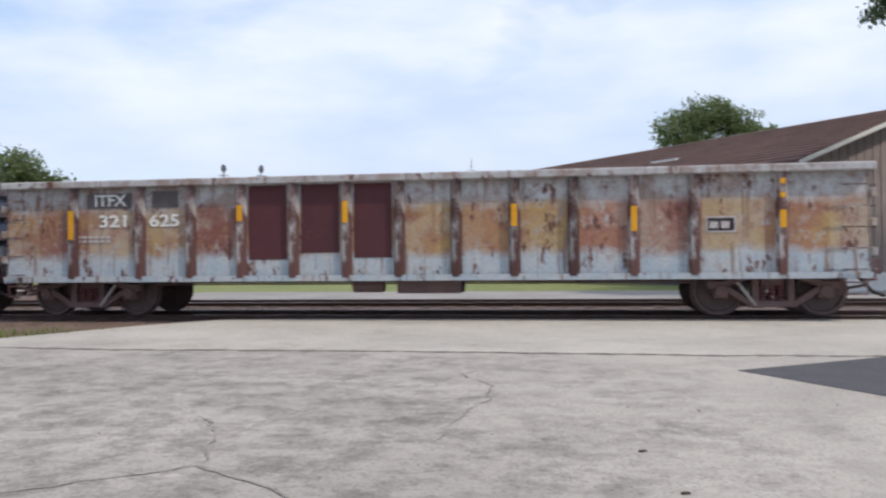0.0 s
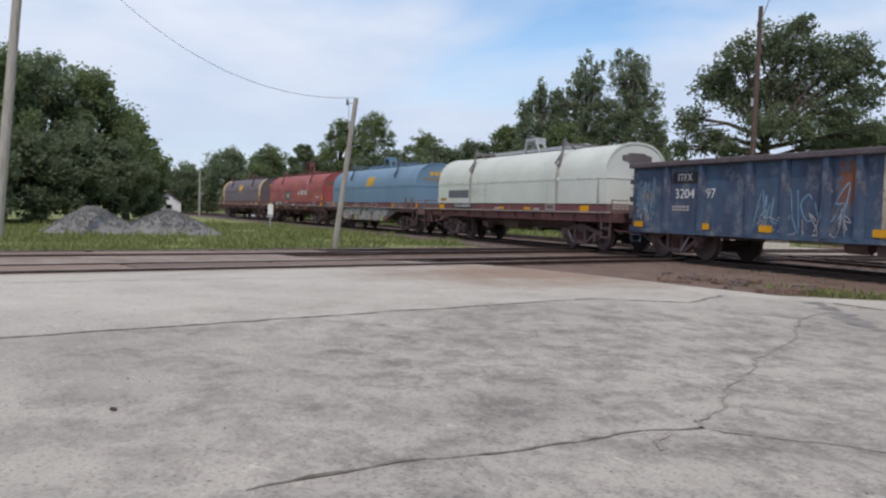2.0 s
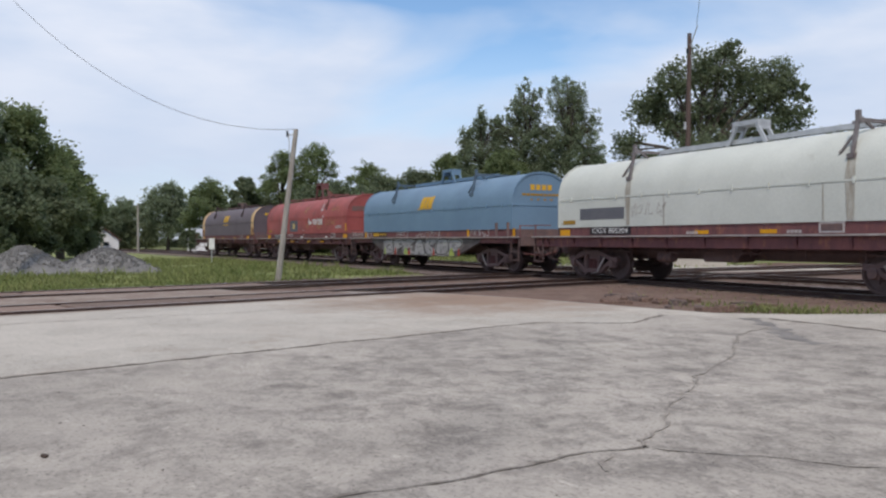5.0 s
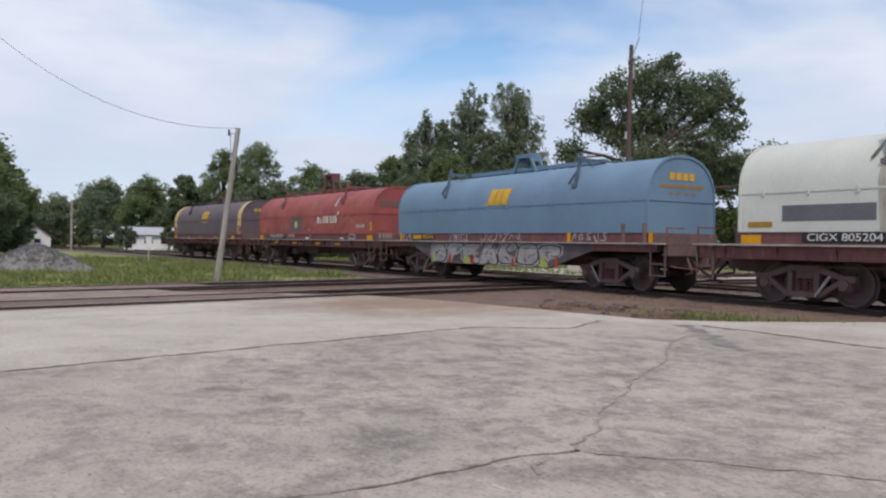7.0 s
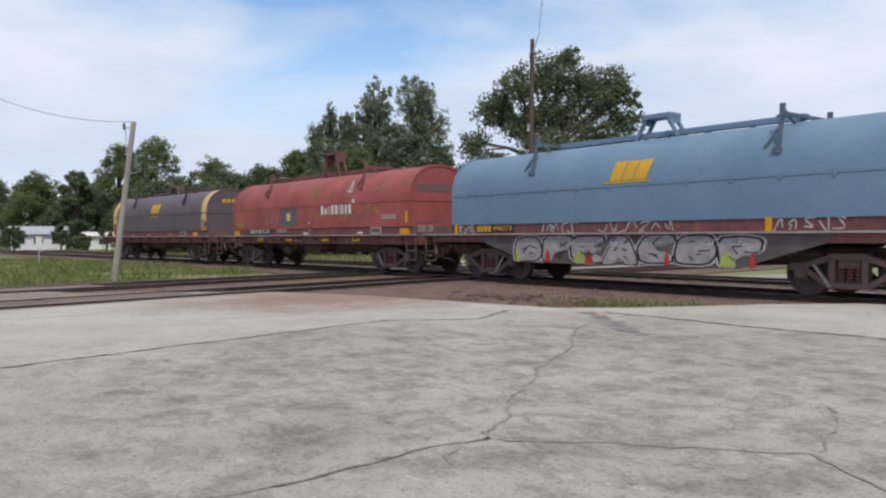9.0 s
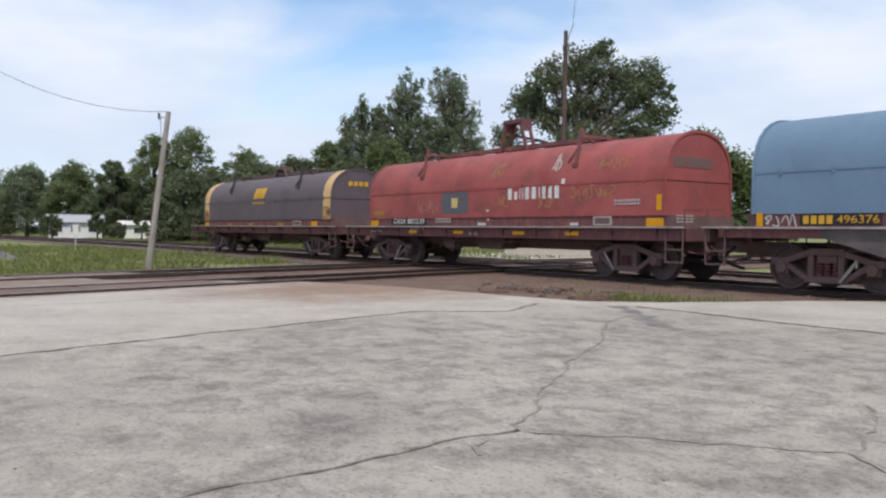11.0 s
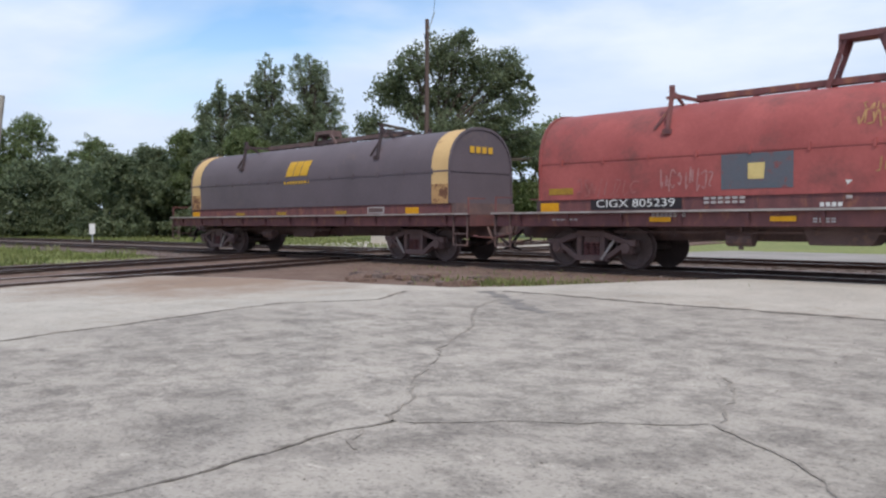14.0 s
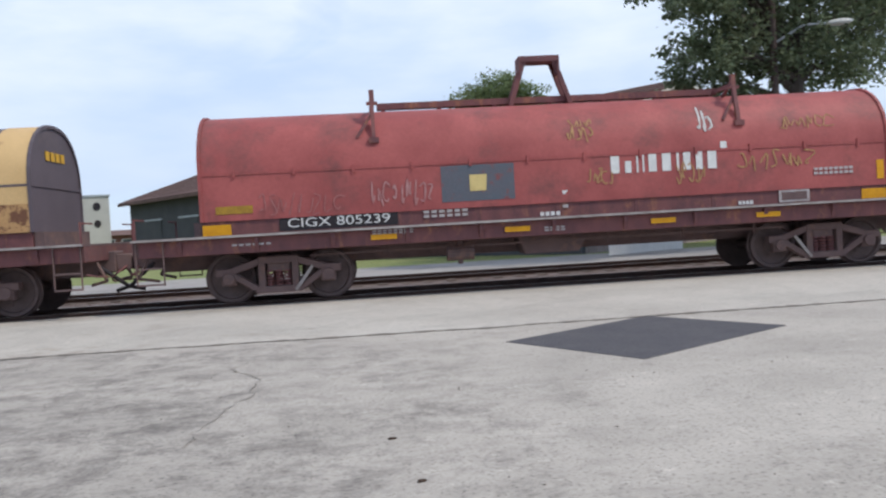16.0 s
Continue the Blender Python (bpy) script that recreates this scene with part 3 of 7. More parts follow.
# ---- rails and ties ----
def rail_run(name, pts, top, label):
    """A rail as one thing: body with web and foot, and a bright head strip as its part."""
    prof = [(-0.07, -0.125), (0.07, -0.125), (0.07, -0.112), (0.012, -0.095), (0.012, -0.04), (0.036, -0.03), (0.036, -0.002), (-0.036, -0.002), (-0.036, -0.03), (-0.012, -0.04), (-0.012, -0.095), (-0.07, -0.112)]
    head = [(-0.03, -0.0025), (0.03, -0.0025), (0.026, 0.0), (-0.026, 0.0)]
    obs = []
    for nm, pr, mt in ((name, prof, RAIL_SIDE), ("railhead", head, RAIL_TOP)):
        bm = bmesh.new()
        rows = []
        for i, (x, y) in enumerate(pts):
            a, b = pts[max(i - 1, 0)], pts[min(i + 1, len(pts) - 1)]
            d = Vector((b[0] - a[0], b[1] - a[1])).normalized()
            rows.append([bm.verts.new((x - d.y * u, y + d.x * u, top + v)) for u, v in pr])
        for r0, r1 in zip(rows, rows[1:]):
            for k in range(len(pr)):
                bm.faces.new((r0[k], r0[(k + 1) % len(pr)], r1[(k + 1) % len(pr)], r1[k]))
        bm.faces.new(rows[0])
        bm.faces.new(rows[-1][::-1])
        if nm == name:
            obs.append(solid(nm, bm, mt, label, "rail", group="rails"))
        else:
            part(nm, bm, mt, obs[0], "worn shiny running surface")
    return obs[0]


GAUGE = 1.435


def offset_line(off, x0, x1, step=2.0):
    out = []
    for i in range(int((x1 - x0) / step) + 1):
        x = x0 + i * step
        h = math.atan(slope(x))
        out.append((x - off * math.sin(h), near_rail(x) + off * math.cos(h)))
    return out


for off in (0.0, GAUGE, 4.3, 4.3 + GAUGE):
    rail_run("rail", offset_line(off, -138, 58), 0.06, "long steel rail, rusty web and worn head")


def cross_x(y, k):
    return -14.35 - 0.075 * y + k if y < 17 else -15.625 + k + 0.10 * (y - 17)


for k in (0.0, -GAUGE, -4.2, -4.2 - GAUGE):
    rail_run("rail", [(cross_x(y, k), y) for y in range(-50, 61, 2)], 0.052, "steel rail of the crossing line, set level with the pavement")

tie_bm = bmesh.new()
box(tie_bm, -0.115, 0.115, -1.28, 1.28, -0.17, 0.0)
TIE_MESH = mesh_of("tie", finish(tie_bm, 0.01), TIE)
rows_of_ties = thing("tie_row", pose(0, 0, 0), "row of dark creosoted wooden ties half sunk in ballast", "railway ties", kind="structure")
for off in (GAUGE / 2, 4.3 + GAUGE / 2):
    for i in range(118):
        m = on_track(-44 + 0.55 * i, off, -0.036)
        shared("tie", TIE_MESH, rows_of_ties, m @ pose(0, random.uniform(-0.05, 0.05), random.uniform(-0.012, 0.008), 0, 0, random.uniform(-1.5, 1.5)))
cross_ties = thing("tie_row", pose(0, 0, 0), "row of worn ties under the crossing line", "railway ties", kind="structure")
for k in (-GAUGE / 2, -4.2 - GAUGE / 2):
    for i in range(44):
        y = 9.6 + 0.55 * i
        shared("tie", TIE_MESH, cross_ties, pose(cross_x(y, k), y, -0.045, 0, 0, 90 + random.uniform(-2, 2)))


# ---- the train ----
def text_mesh(body, size, material, width=None, bold=0.0):
    cu = bpy.data.curves.new("lettering", "FONT")
    cu.body, cu.size, cu.extrude, cu.align_x, cu.align_y, cu.offset = body, size, 0.002, "CENTER", "CENTER", bold
    ob = bpy.data.objects.new("lettering", cu)
    scene.collection.objects.link(ob)
    dg = bpy.context.evaluated_depsgraph_get()
    me = bpy.data.meshes.new_from_object(ob.evaluated_get(dg))
    bpy.data.objects.remove(ob)
    me.materials.clear()
    me.materials.append(material)
    if width:
        xs = [v.co.x for v in me.vertices]
        k = width / (max(xs) - min(xs))
        for v in me.vertices:
            v.co.x *= k
    return me


def plate(name, parent, x0, x1, z0, z1, y, material, label="", depth=0.006):
    bm = bmesh.new()
    box(bm, x0, x1, y - depth, y + 0.004, z0, z1)
    return part(name, bm, material, parent, label)


def bars_of(parent, x, z, width, height, n, y, material, lines=1):
    """Writing too small to read: a plain bar for every word or character."""
    w = width / n
    bm = bmesh.new()
    box(bm, 0, w * 0.72, -0.006, 0.003, 0, height)
    me = mesh_of("lettering", finish(bm), material)
    for j in range(lines):
        for i in range(n):
            shared("lettering", me, parent, pose(x + i * w, y, z + (lines - 1) * height * 0.8 - j * height * 1.6))


def end_bars(parent, x, y, z, width, height, n, step, material, lines=1, rise=0.07):
    """The same on the end of a car, reading across it."""
    bm = bmesh.new()
    box(bm, 0, 0.009, 0, width, 0, height)
    me = mesh_of("lettering", finish(bm), material)
    for j in range(lines):
        for i in range(n):
            shared("lettering", me, parent, pose(x, y + step * i, z + rise * j))


def lathe_x(bm, prof, cx, cz, seg=20, y_sign=1):
    """Turn a profile (y, radius) round the axle that lies along y at (cx, cz)."""
    rings = []
    for y, r in prof:
        rings.append([bm.verts.new((cx + r * math.cos(a), y * y_sign, cz + r * math.sin(a))) for a in (2 * math.pi * i / seg for i in range(seg))])
    for r0, r1 in zip(rings, rings[1:]):
        for i in range(seg):
            bm.faces.new((r0[i], r0[(i + 1) % seg], r1[(i + 1) % seg], r1[i]))
    bm.faces.new(rings[0])
    bm.faces.new(rings[-1][::-1])


def wheelset_mesh():
    bm = bmesh.new()
    for sgn in (1, -1):
        lathe_x(bm, [(0.68, 0.10), (0.68, 0.485), (0.705, 0.485), (0.715, 0.455), (0.81, 0.447), (0.815, 0.385), (0.77, 0.36), (0.755, 0.16), (0.80, 0.13), (0.83, 0.10), (0.98, 0.075), (0.98, 0.03)], 0, 0, 22, sgn)
        for a in range(3):      # core holes that let one see the wheel turn
            box(bm, 0.22 * math.cos(a * 2.1) - 0.035, 0.22 * math.cos(a * 2.1) + 0.035, sgn * 0.765 - 0.012, sgn * 0.765 + 0.012, 0.22 * math.sin(a * 2.1) - 0.035, 0.22 * math.sin(a * 2.1) + 0.035)
    rod(bm, (0, -0.7, 0), (0, 0.7, 0), 0.085, seg=12)
    return mesh_of("wheelset", finish(bm), WHEEL_STEEL, True)


WHEELSET = wheelset_mesh()
WHEELS = []          # every wheelset turns with the train


def side_frame_mesh():
    """Cast side frame of a truck: arched top member, sloped bottom member, pedestals over the bearings."""
    bm = bmesh.new()
    segs = [(-1.12, -0.80, 0.50, 0.64), (0.80, 1.12, 0.50, 0.64), (-0.36, 0.36, 0.70, 0.83), (-0.42, 0.42, 0.17, 0.29), (-0.36, -0.24, 0.26, 0.74), (0.24, 0.36, 0.26, 0.74)]
    for x0, x1, z0, z1 in segs:
        box(bm, x0, x1, -0.09, 0.09, z0, z1)
    for sgn in (1, -1):
        bar(bm, (sgn * 0.30, 0, 0.76), (sgn * 0.86, 0, 0.58), 0.16, 0.12)
        bar(bm, (sgn * 0.38, 0, 0.24), (sgn * 0.82, 0, 0.52), 0.16, 0.11)
        box(bm, sgn * 0.89 - 0.13, sgn * 0.89 + 0.13, -0.07, 0.07, 0.33, 0.52)
        rod(bm, (sgn * 0.89, -0.13, 0.455), (sgn * 0.89, 0.02, 0.455), 0.115, seg=14)
    return mesh_of("side_frame", finish(bm, 0.012), STEEL_DARK)


SIDE_FRAME = side_frame_mesh()


def spring_mesh():
    bm = bmesh.new()
    for i in range(3):
        for k in range(5):
            rod(bm, (-0.16 + 0.16 * i, 0, 0.30 + 0.06 * k), (-0.16 + 0.16 * i, 0, 0.335 + 0.06 * k), 0.07, seg=10)
    return mesh_of("spring_nest", finish(bm), FRAME_RED, True)


SPRING = spring_mesh()


def bolster_mesh():
    bm = bmesh.new()
    box(bm, -0.2, 0.2, -1.05, 1.05, 0.56, 0.72)
    box(bm, -0.16, 0.16, -0.4, 0.4, 0.72, 0.86)
    for sgn in (1, -1):          # brake beams
        bar(bm, (sgn * 0.40, -0.7, 0.36), (sgn * 0.40, 0.7, 0.36), 0.10, 0.12)
    return mesh_of("bolster", finish(bm, 0.01), STEEL_DARK)


BOLSTER = bolster_mesh()
bmx = bmesh.new()
bar(bmx, (0.30, -1.14, 0.20), (0.62, -1.14, 0.62), 0.03, 0.055)
BRAKE_LEVER = mesh_of("brake_lever", finish(bmx), PALE_LINE)


def truck(car, x, lever=1):
    t = new("truck")
    t.parent = car
    t.location = (x, 0, 0)
    t.empty_display_size = 0.3
    for sgn in (1, -1):
        shared("side_frame", SIDE_FRAME, t, pose(0, sgn * 1.02, 0))
        shared("spring_nest", SPRING, t, pose(0, sgn * 1.0, 0))
        w = shared("wheelset", WHEELSET, t, pose(sgn * 0.89, 0, 0.455))
        WHEELS.append((w, sgn * 0.89))
    shared("bolster", BOLSTER, t)
    shared("brake_lever", BRAKE_LEVER, t, pose(0, 0, 0) if lever > 0 else Matrix.Diagonal((-1, 1, 1, 1)), "pale steel lever")
    return t


def coupler(car, x, sgn):
    bm = bmesh.new()
    box(bm, min(x, x + sgn * 0.45), max(x, x + sgn * 0.45), -0.11, 0.11, 0.76, 0.98)
    prism(bm, [(x + sgn * 0.42, -0.17), (x + sgn * 0.68, -0.20), (x + sgn * 0.70, -0.04), (x + sgn * 0.58, 0.0), (x + sgn * 0.66, 0.16), (x + sgn * 0.42, 0.17)], "z", 0.72, 1.02)
    part("coupler", bm, STEEL_DARK, car, "rusty knuckle coupler", bevel=0.015)
    bm = bmesh.new()
    p = [(x - sgn * 0.1, -0.55, 0.82), (x + sgn * 0.15, -0.52, 0.62), (x + sgn * 0.38, -0.42, 0.42), (x + sgn * 0.66, -0.34, 0.34)]
    for a, b in zip(p, p[1:]):
        rod(bm, a, b, 0.036, seg=8)
    part("air_hose", bm, BLACK_PAINT, car, "black rubber brake hose")
    bm = bmesh.new()
    for a, b in (((x - sgn * 0.05, -1.35, 0.70), (x + sgn * 0.10, -1.30, 0.66)), ((x + sgn * 0.10, -1.30, 0.66), (x + sgn * 0.18, -0.7, 0.62)), ((x + sgn * 0.18, -0.7, 0.62), (x + sgn * 0.30, -0.15, 0.80))):
        rod(bm, a, b, 0.018, seg=6)
    part("uncoupling_lever", bm, FRAME_RED, car)
    bm = bmesh.new()
    box(bm, min(x - sgn * 0.3, x + sgn * 0.12), max(x - sgn * 0.3, x + sgn * 0.12), -0.26, 0.26, 0.68, 1.08)
    part("draft_gear_pocket", bm, STEEL_DARK, car, bevel=0.02)
    for y in (-0.8, 0.75):
        bm = bmesh.new()
        rod(bm, (x - sgn * 0.05, y, 0.9), (x + sgn * 0.12, y, 0.55), 0.03, seg=6)
        rod(bm, (x + sgn * 0.12, y, 0.55), (x - sgn * 0.2, y * 0.8, 0.48), 0.03, seg=6)
        part("brake_pipe", bm, STEEL_DARK, car)


HOOD_HALF, HOOD_TOP = 1.22, 3.47            # half width and ridge height of the hoods


def hood_profile(half, foot, shoulder, top, n=14):
    """Outline of a coil-car hood in (y, z): upright sides and a rounded roof."""
    pts = [(-half, foot), (-half, shoulder)]
    for i in range(1, n):
        a = math.pi - math.pi * i / n
        c, s_ = math.cos(a), math.sin(a)
        pts.append((half * math.copysign(abs(c) ** 0.86, c), shoulder + (top - shoulder) * s_ ** 0.92))
    return pts + [(half, shoulder), (half, foot)]


def coil_car(label, half_hood, hood_mat, hood_label, rail_mat, extra, deck_front=0.95, deck_back=0.95, fish=False, top=HOOD_TOP, gap=1.47, yoke=0.5, guide_mat=None, guides=(-0.50, 0.56)):
    car = thing("coil_car", pose(0, 0, 0), label, "freight car", "cars of the train")
    L = half_hood
    x0, x1 = -L - deck_back, L + deck_front
    prof = hood_profile(HOOD_HALF, 1.50, 2.34, top)
    bm = bmesh.new()
    prism(bm, prof, "x", -L, L)
    finish(bm)
    hood = new("hood", mesh_of("hood", bm, hood_mat, True))
    hood.parent = car
    tagged(hood, hood_label)
    bm = bmesh.new()
    for y in (-HOOD_HALF - 0.012, HOOD_HALF + 0.012):                       # seam lap and its clips
        box(bm, -L + 0.02, L - 0.02, min(y, y * 0.985), max(y, y * 0.985), 2.31, 2.35)
        for i in range(12):
            cx = -L + 0.6 + i * (2 * L - 1.2) / 11
            box(bm, cx - 0.025, cx + 0.025, min(y * 1.012, y * 0.98), max(y * 1.012, y * 0.98), 2.26, 2.40)
    part("hood_seam", bm, hood_mat, hood)
    for x in (-L, L):                                # rim bead round both ends
        bm = bmesh.new()
        loops = [[bm.verts.new((x + dx, y * k, 1.5 + (z - 1.5) * k)) for dx, k in ((-0.03, 0.985), (-0.03, 1.018), (0.03, 1.018), (0.03, 0.985))] for y, z in prof]
        for a, b in zip(loops, loops[1:]):
            for q in range(4):
                bm.faces.new((a[q], a[(q + 1) % 4], b[(q + 1) % 4], b[q]))
        bm.faces.new(loops[0])
        bm.faces.new(loops[-1])
        part("end_bead", bm, hood_mat, hood)
    bm = bmesh.new()
    box(bm, L, L + 0.02, -HOOD_HALF, HOOD_HALF, 2.31, 2.35)
    part("end_seam", bm, hood_mat, hood)
    # lifting gear on the roof
    bm = bmesh.new()
    box(bm, -L * 0.50, L * 0.56, -0.10, 0.10, top + 0.05, top + 0.17)
    for k in range(7):
        xk = -L * 0.48 + k * L * 0.17
        box(bm, xk - 0.04, xk + 0.04, -0.08, 0.08, top - 0.05, top + 0.06)
    part("roof_walk", bm, rail_mat, hood, "long rail along the roof ridge")
    for x in (guides[0] * L, guides[1] * L):
        for sy in (-1, 1):                            # a guide standing on each shoulder
            bm = bmesh.new()
            bar(bm, (x, sy * 1.13, top - 0.64), (x, sy * 0.96, top + 0.10), 0.07, 0.07)
            bar(bm, (x - 0.30, sy * 1.12, top - 0.58), (x, sy * 0.98, top - 0.12), 0.045, 0.045)
            box(bm, x - 0.10, x + 0.10, sy * 0.95 - 0.06, sy * 0.95 + 0.06, top + 0.02, top + 0.07)
            box(bm, x - 0.045, x + 0.045, sy * 0.95 - 0.04, sy * 0.95 + 0.04, top + 0.05, top + 0.29)
            box(bm, x - 0.09, x + 0.09, sy * 1.135 - 0.06, sy * 1.135 + 0.06, top - 0.70, top - 0.60)
            part("stacking_bracket", bm, guide_mat or GUIDE_STEEL, hood, "steel guide bracket on the hood's shoulder")
        bm = bmesh.new()
        bar(bm, (x, -0.95, top + 0.10), (x, 0.95, top + 0.10), 0.06, 0.07)
        for y in (-0.95, 0.95):                       # gusset from the cross bar down to the roof
            bar(bm, (x, y * 0.98, top + 0.18), (x, y * 0.5, top - 0.06), 0.05, 0.05)
        part("cross_bar", bm, guide_mat or GUIDE_STEEL, hood, "bar across the roof between the guides")
    bm = bmesh.new()
    for y in (-0.16, 0.16):
        bar(bm, (-0.60, y, top), (-0.30, y, top + yoke), 0.06, 0.09)
        bar(bm, (0.60, y, top), (0.30, y, top + yoke), 0.06, 0.09)
    box(bm, -0.40, 0.40, -0.22, 0.22, top + yoke - 0.02, top + yoke + 0.09)
    for x in (-0.375, 0.375):
        box(bm, x - 0.025, x + 0.025, -0.22, 0.22, top + yoke * 0.7, top + yoke)
    part("lifting_frame", bm, rail_mat, hood, "trapezoid lifting yoke on the roof ridge")
    # under frame
    if fish:
        bm = bmesh.new()
        for y in (-1.50, 1.42):
            prism(bm, [(-L * 0.76, 1.195), (-L * 0.74, 1.02), (-L * 0.46, 0.50), (L * 0.46, 0.50), (L * 0.74, 1.02), (L * 0.76, 1.195)], "y", y - 0.03, y + 0.08)
        part("belly_sill", bm, BELLY, car, "deep grey fishbelly sill covered in graffiti")
        bm = bmesh.new()
        box(bm, x0 + 0.35, x1 - 0.35, -1.52, 1.52, 1.02, 1.20)
        part("side_sill", bm, FRAME_RED, car)
    else:
        bm = bmesh.new()
        box(bm, x0, x1, -1.50, 1.50, 0.92, 1.20)
        part("side_sill", bm, FRAME_RED, car, "oxide-red side sill", bevel=0.01)
        bm = bmesh.new()
        prism(bm, [(-1.505, 1.19), (-1.57, 1.19), (-1.57, 1.10), (-1.505, 0.94)], "x", -0.035, 0.035)
        bracket = mesh_of("sill_bracket", finish(bm), FRAME_RED)
        for i in range(11):
            shared("sill_bracket", bracket, car, pose(x0 + 0.8 + i * (x1 - x0 - 1.6) / 10, 0, 0))
    bm = bmesh.new()
    box(bm, x0, x1, -1.58, 1.58, 1.20, 1.235)
    part("walkway", bm, STEEL_DARK, car)
    bm = bmesh.new()
    for y in (-1.60, 1.60):
        box(bm, x0, x1, y - 0.02, y + 0.02, 1.205, 1.245)
    part("walkway_edge", bm, PALE_LINE, car, "pale worn edge of the walkway")
    bm = bmesh.new()
    box(bm, -L + 0.02, L - 0.02, -1.192, 1.192, 1.235, 1.52)
    tp = bmesh.new()
    box(tp, -0.045, 0.045, -1.199, 1.199, 1.237, 1.50)
    post = mesh_of("trough_post", finish(tp), FRAME_RED)
    for i in range(9):
        shared("trough_post", post, car, pose(-L + 0.5 + i * (2 * L - 1.0) / 8, 0, 0))
    part("trough_side", bm, FRAME_RED, car, "oxide-red trough side below the hood")
    bm = bmesh.new()
    box(bm, x0 + 0.2, x1 - 0.2, -0.28, 0.28, 0.62, 0.93)
    part("centre_sill", bm, STEEL_DARK, car)
    bm = bmesh.new()
    prism(bm, [(-0.75, 0.92), (-0.62, 0.58), (0.42, 0.58), (0.62, 0.92)], "y", -0.95, -0.35)
    part("brake_reservoir_box", bm, STEEL_DARK, car, bevel=0.02)
    bm = bmesh.new()
    rod(bm, (-2.1, -1.0, 0.68), (-1.6, -1.0, 0.68), 0.14, seg=12)
    rod(bm, (-1.85, -1.0, 0.92), (-1.85, -1.0, 0.48), 0.05, seg=8)
    bar(bm, (-4.6, -1.05, 0.80), (4.4, -1.05, 0.80), 0.03, 0.03)
    for x in (-3.2, 0.95, 2.4, 3.8):
        bar(bm, (x, -1.05, 0.93), (x, -1.05, 0.72), 0.03, 0.03)
    part("brake_rigging", bm, STEEL_DARK, car)
    # end platforms with steps, rails, couplers
    for sgn, xe in ((-1, x0), (1, x1)):
        bm = bmesh.new()
        box(bm, min(xe, xe - sgn * 0.12), max(xe, xe - sgn * 0.12), -1.5, 1.5, 0.93, 1.20)
        part("end_sill", bm, STEEL_DARK, car, bevel=0.01)
        for y in (-1.54, 1.54):
            bm = bmesh.new()
            for xx in (xe - sgn * 0.06, xe - sgn * 0.52):
                bar(bm, (xx, y, 1.20), (xx, y, 0.44), 0.02, 0.03)
            for z in (0.46, 0.74):
                bar(bm, (xe - sgn * 0.06, y, z), (xe - sgn * 0.52, y, z), 0.05, 0.03)
            part("step", bm, STEEL_DARK, car, "steel sill step")
        for y in (-1.5, 1.5):
            bm = bmesh.new()
            bar(bm, (xe - sgn * 0.05, y, 1.23), (xe - sgn * 0.05, y, 1.62), 0.03, 0.03)
            bar(bm, (xe - sgn * 0.05, y, 1.6), (xe - sgn * 0.05, y * 0.6, 1.6), 0.03, 0.03)
            part("grab_iron", bm, FRAME_RED, car)
        coupler(car, xe, sgn)
        bm = bmesh.new()
        box(bm, min(sgn * L, sgn * (L + 0.16)), max(sgn * L, sgn * (L + 0.16)), -1.15, 1.15, 1.235, 1.50)
        part("end_bulkhead", bm, STEEL_DARK, car, "grimy end bulkhead under the hood")
    truck(car, -L + gap)
    truck(car, L - gap, -1)
    extra(car, L)
    return car


def hood_y(z, half=HOOD_HALF, shoulder=2.34, top=HOOD_TOP):
    """How far out the hood's near face stands at height z."""
    if z <= shoulder:
        return -half
    s_ = min(max((z - shoulder) / (top - shoulder), 0.0), 1.0) ** (1 / 0.92)
    return -half * math.cos(math.asin(s_)) ** 0.86


def curved_patch(name, parent, pts, material, label="", top=HOOD_TOP, lift=0.008):
    """A flat mark (triangles fan of an outline in x, z) laid on the rounded hood; cut in strips along z so that it bends with it."""
    zs = [p[1] for p in pts]
    lo, hi = min(zs), max(zs)
    n = max(1, int((hi - lo) / 0.08))
    bm = bmesh.new()
    def span(z):
        xs = []
        for (xa, za), (xb, zb) in zip(pts, pts[1:] + pts[:1]):
            if (za - z) * (zb - z) <= 0 and za != zb:
                xs.append(xa + (xb - xa) * (z - za) / (zb - za))
        return (min(xs), max(xs)) if xs else None
    rows = []
    for i in range(n + 1):
        z = lo + (hi - lo) * min(max(i / n, 0.002), 0.998)
        sp = span(z)
        if sp:
            y = hood_y(z, top=top) - lift
            rows.append((bm.verts.new((sp[0], y, z)), bm.verts.new((sp[1], y, z))))
    for (a, b), (c, d) in zip(rows, rows[1:]):
        bm.faces.new((a, b, d, c))
    return part(name, bm, material, parent, label)


def letter_blocks(parent, x, z, w, h, n, material, name="lettering", lean=0.0, top=HOOD_TOP, gap=0.72):
    step = w / n
    for i in range(n):
        a = x + i * step
        b = a + step * gap
        curved_patch(name, parent, [(a, z), (b, z), (b + lean * h, z + h), (a + lean * h, z + h)], material, top=top)


STROKES = (((-1, -1), (-0.6, 1), (0.1, -0.8), (0.8, 1)), ((-0.8, 1), (-0.9, -1), (0.8, -0.7)), ((0.8, 0.7), (-0.3, 1), (-0.9, -0.2), (0.0, -1), (0.9, -0.6)),
           ((-0.9, -1), (-0.1, 1), (0.8, -1)), ((-0.8, 0.8), (0.8, 1), (-0.7, -0.9), (0.9, -0.8)), ((-0.7, -1), (-0.7, 1), (0.7, 0.5), (-0.4, 0), (0.8, -1)), ((-0.2, 1), (0.1, -1), (0.9, -0.3)))


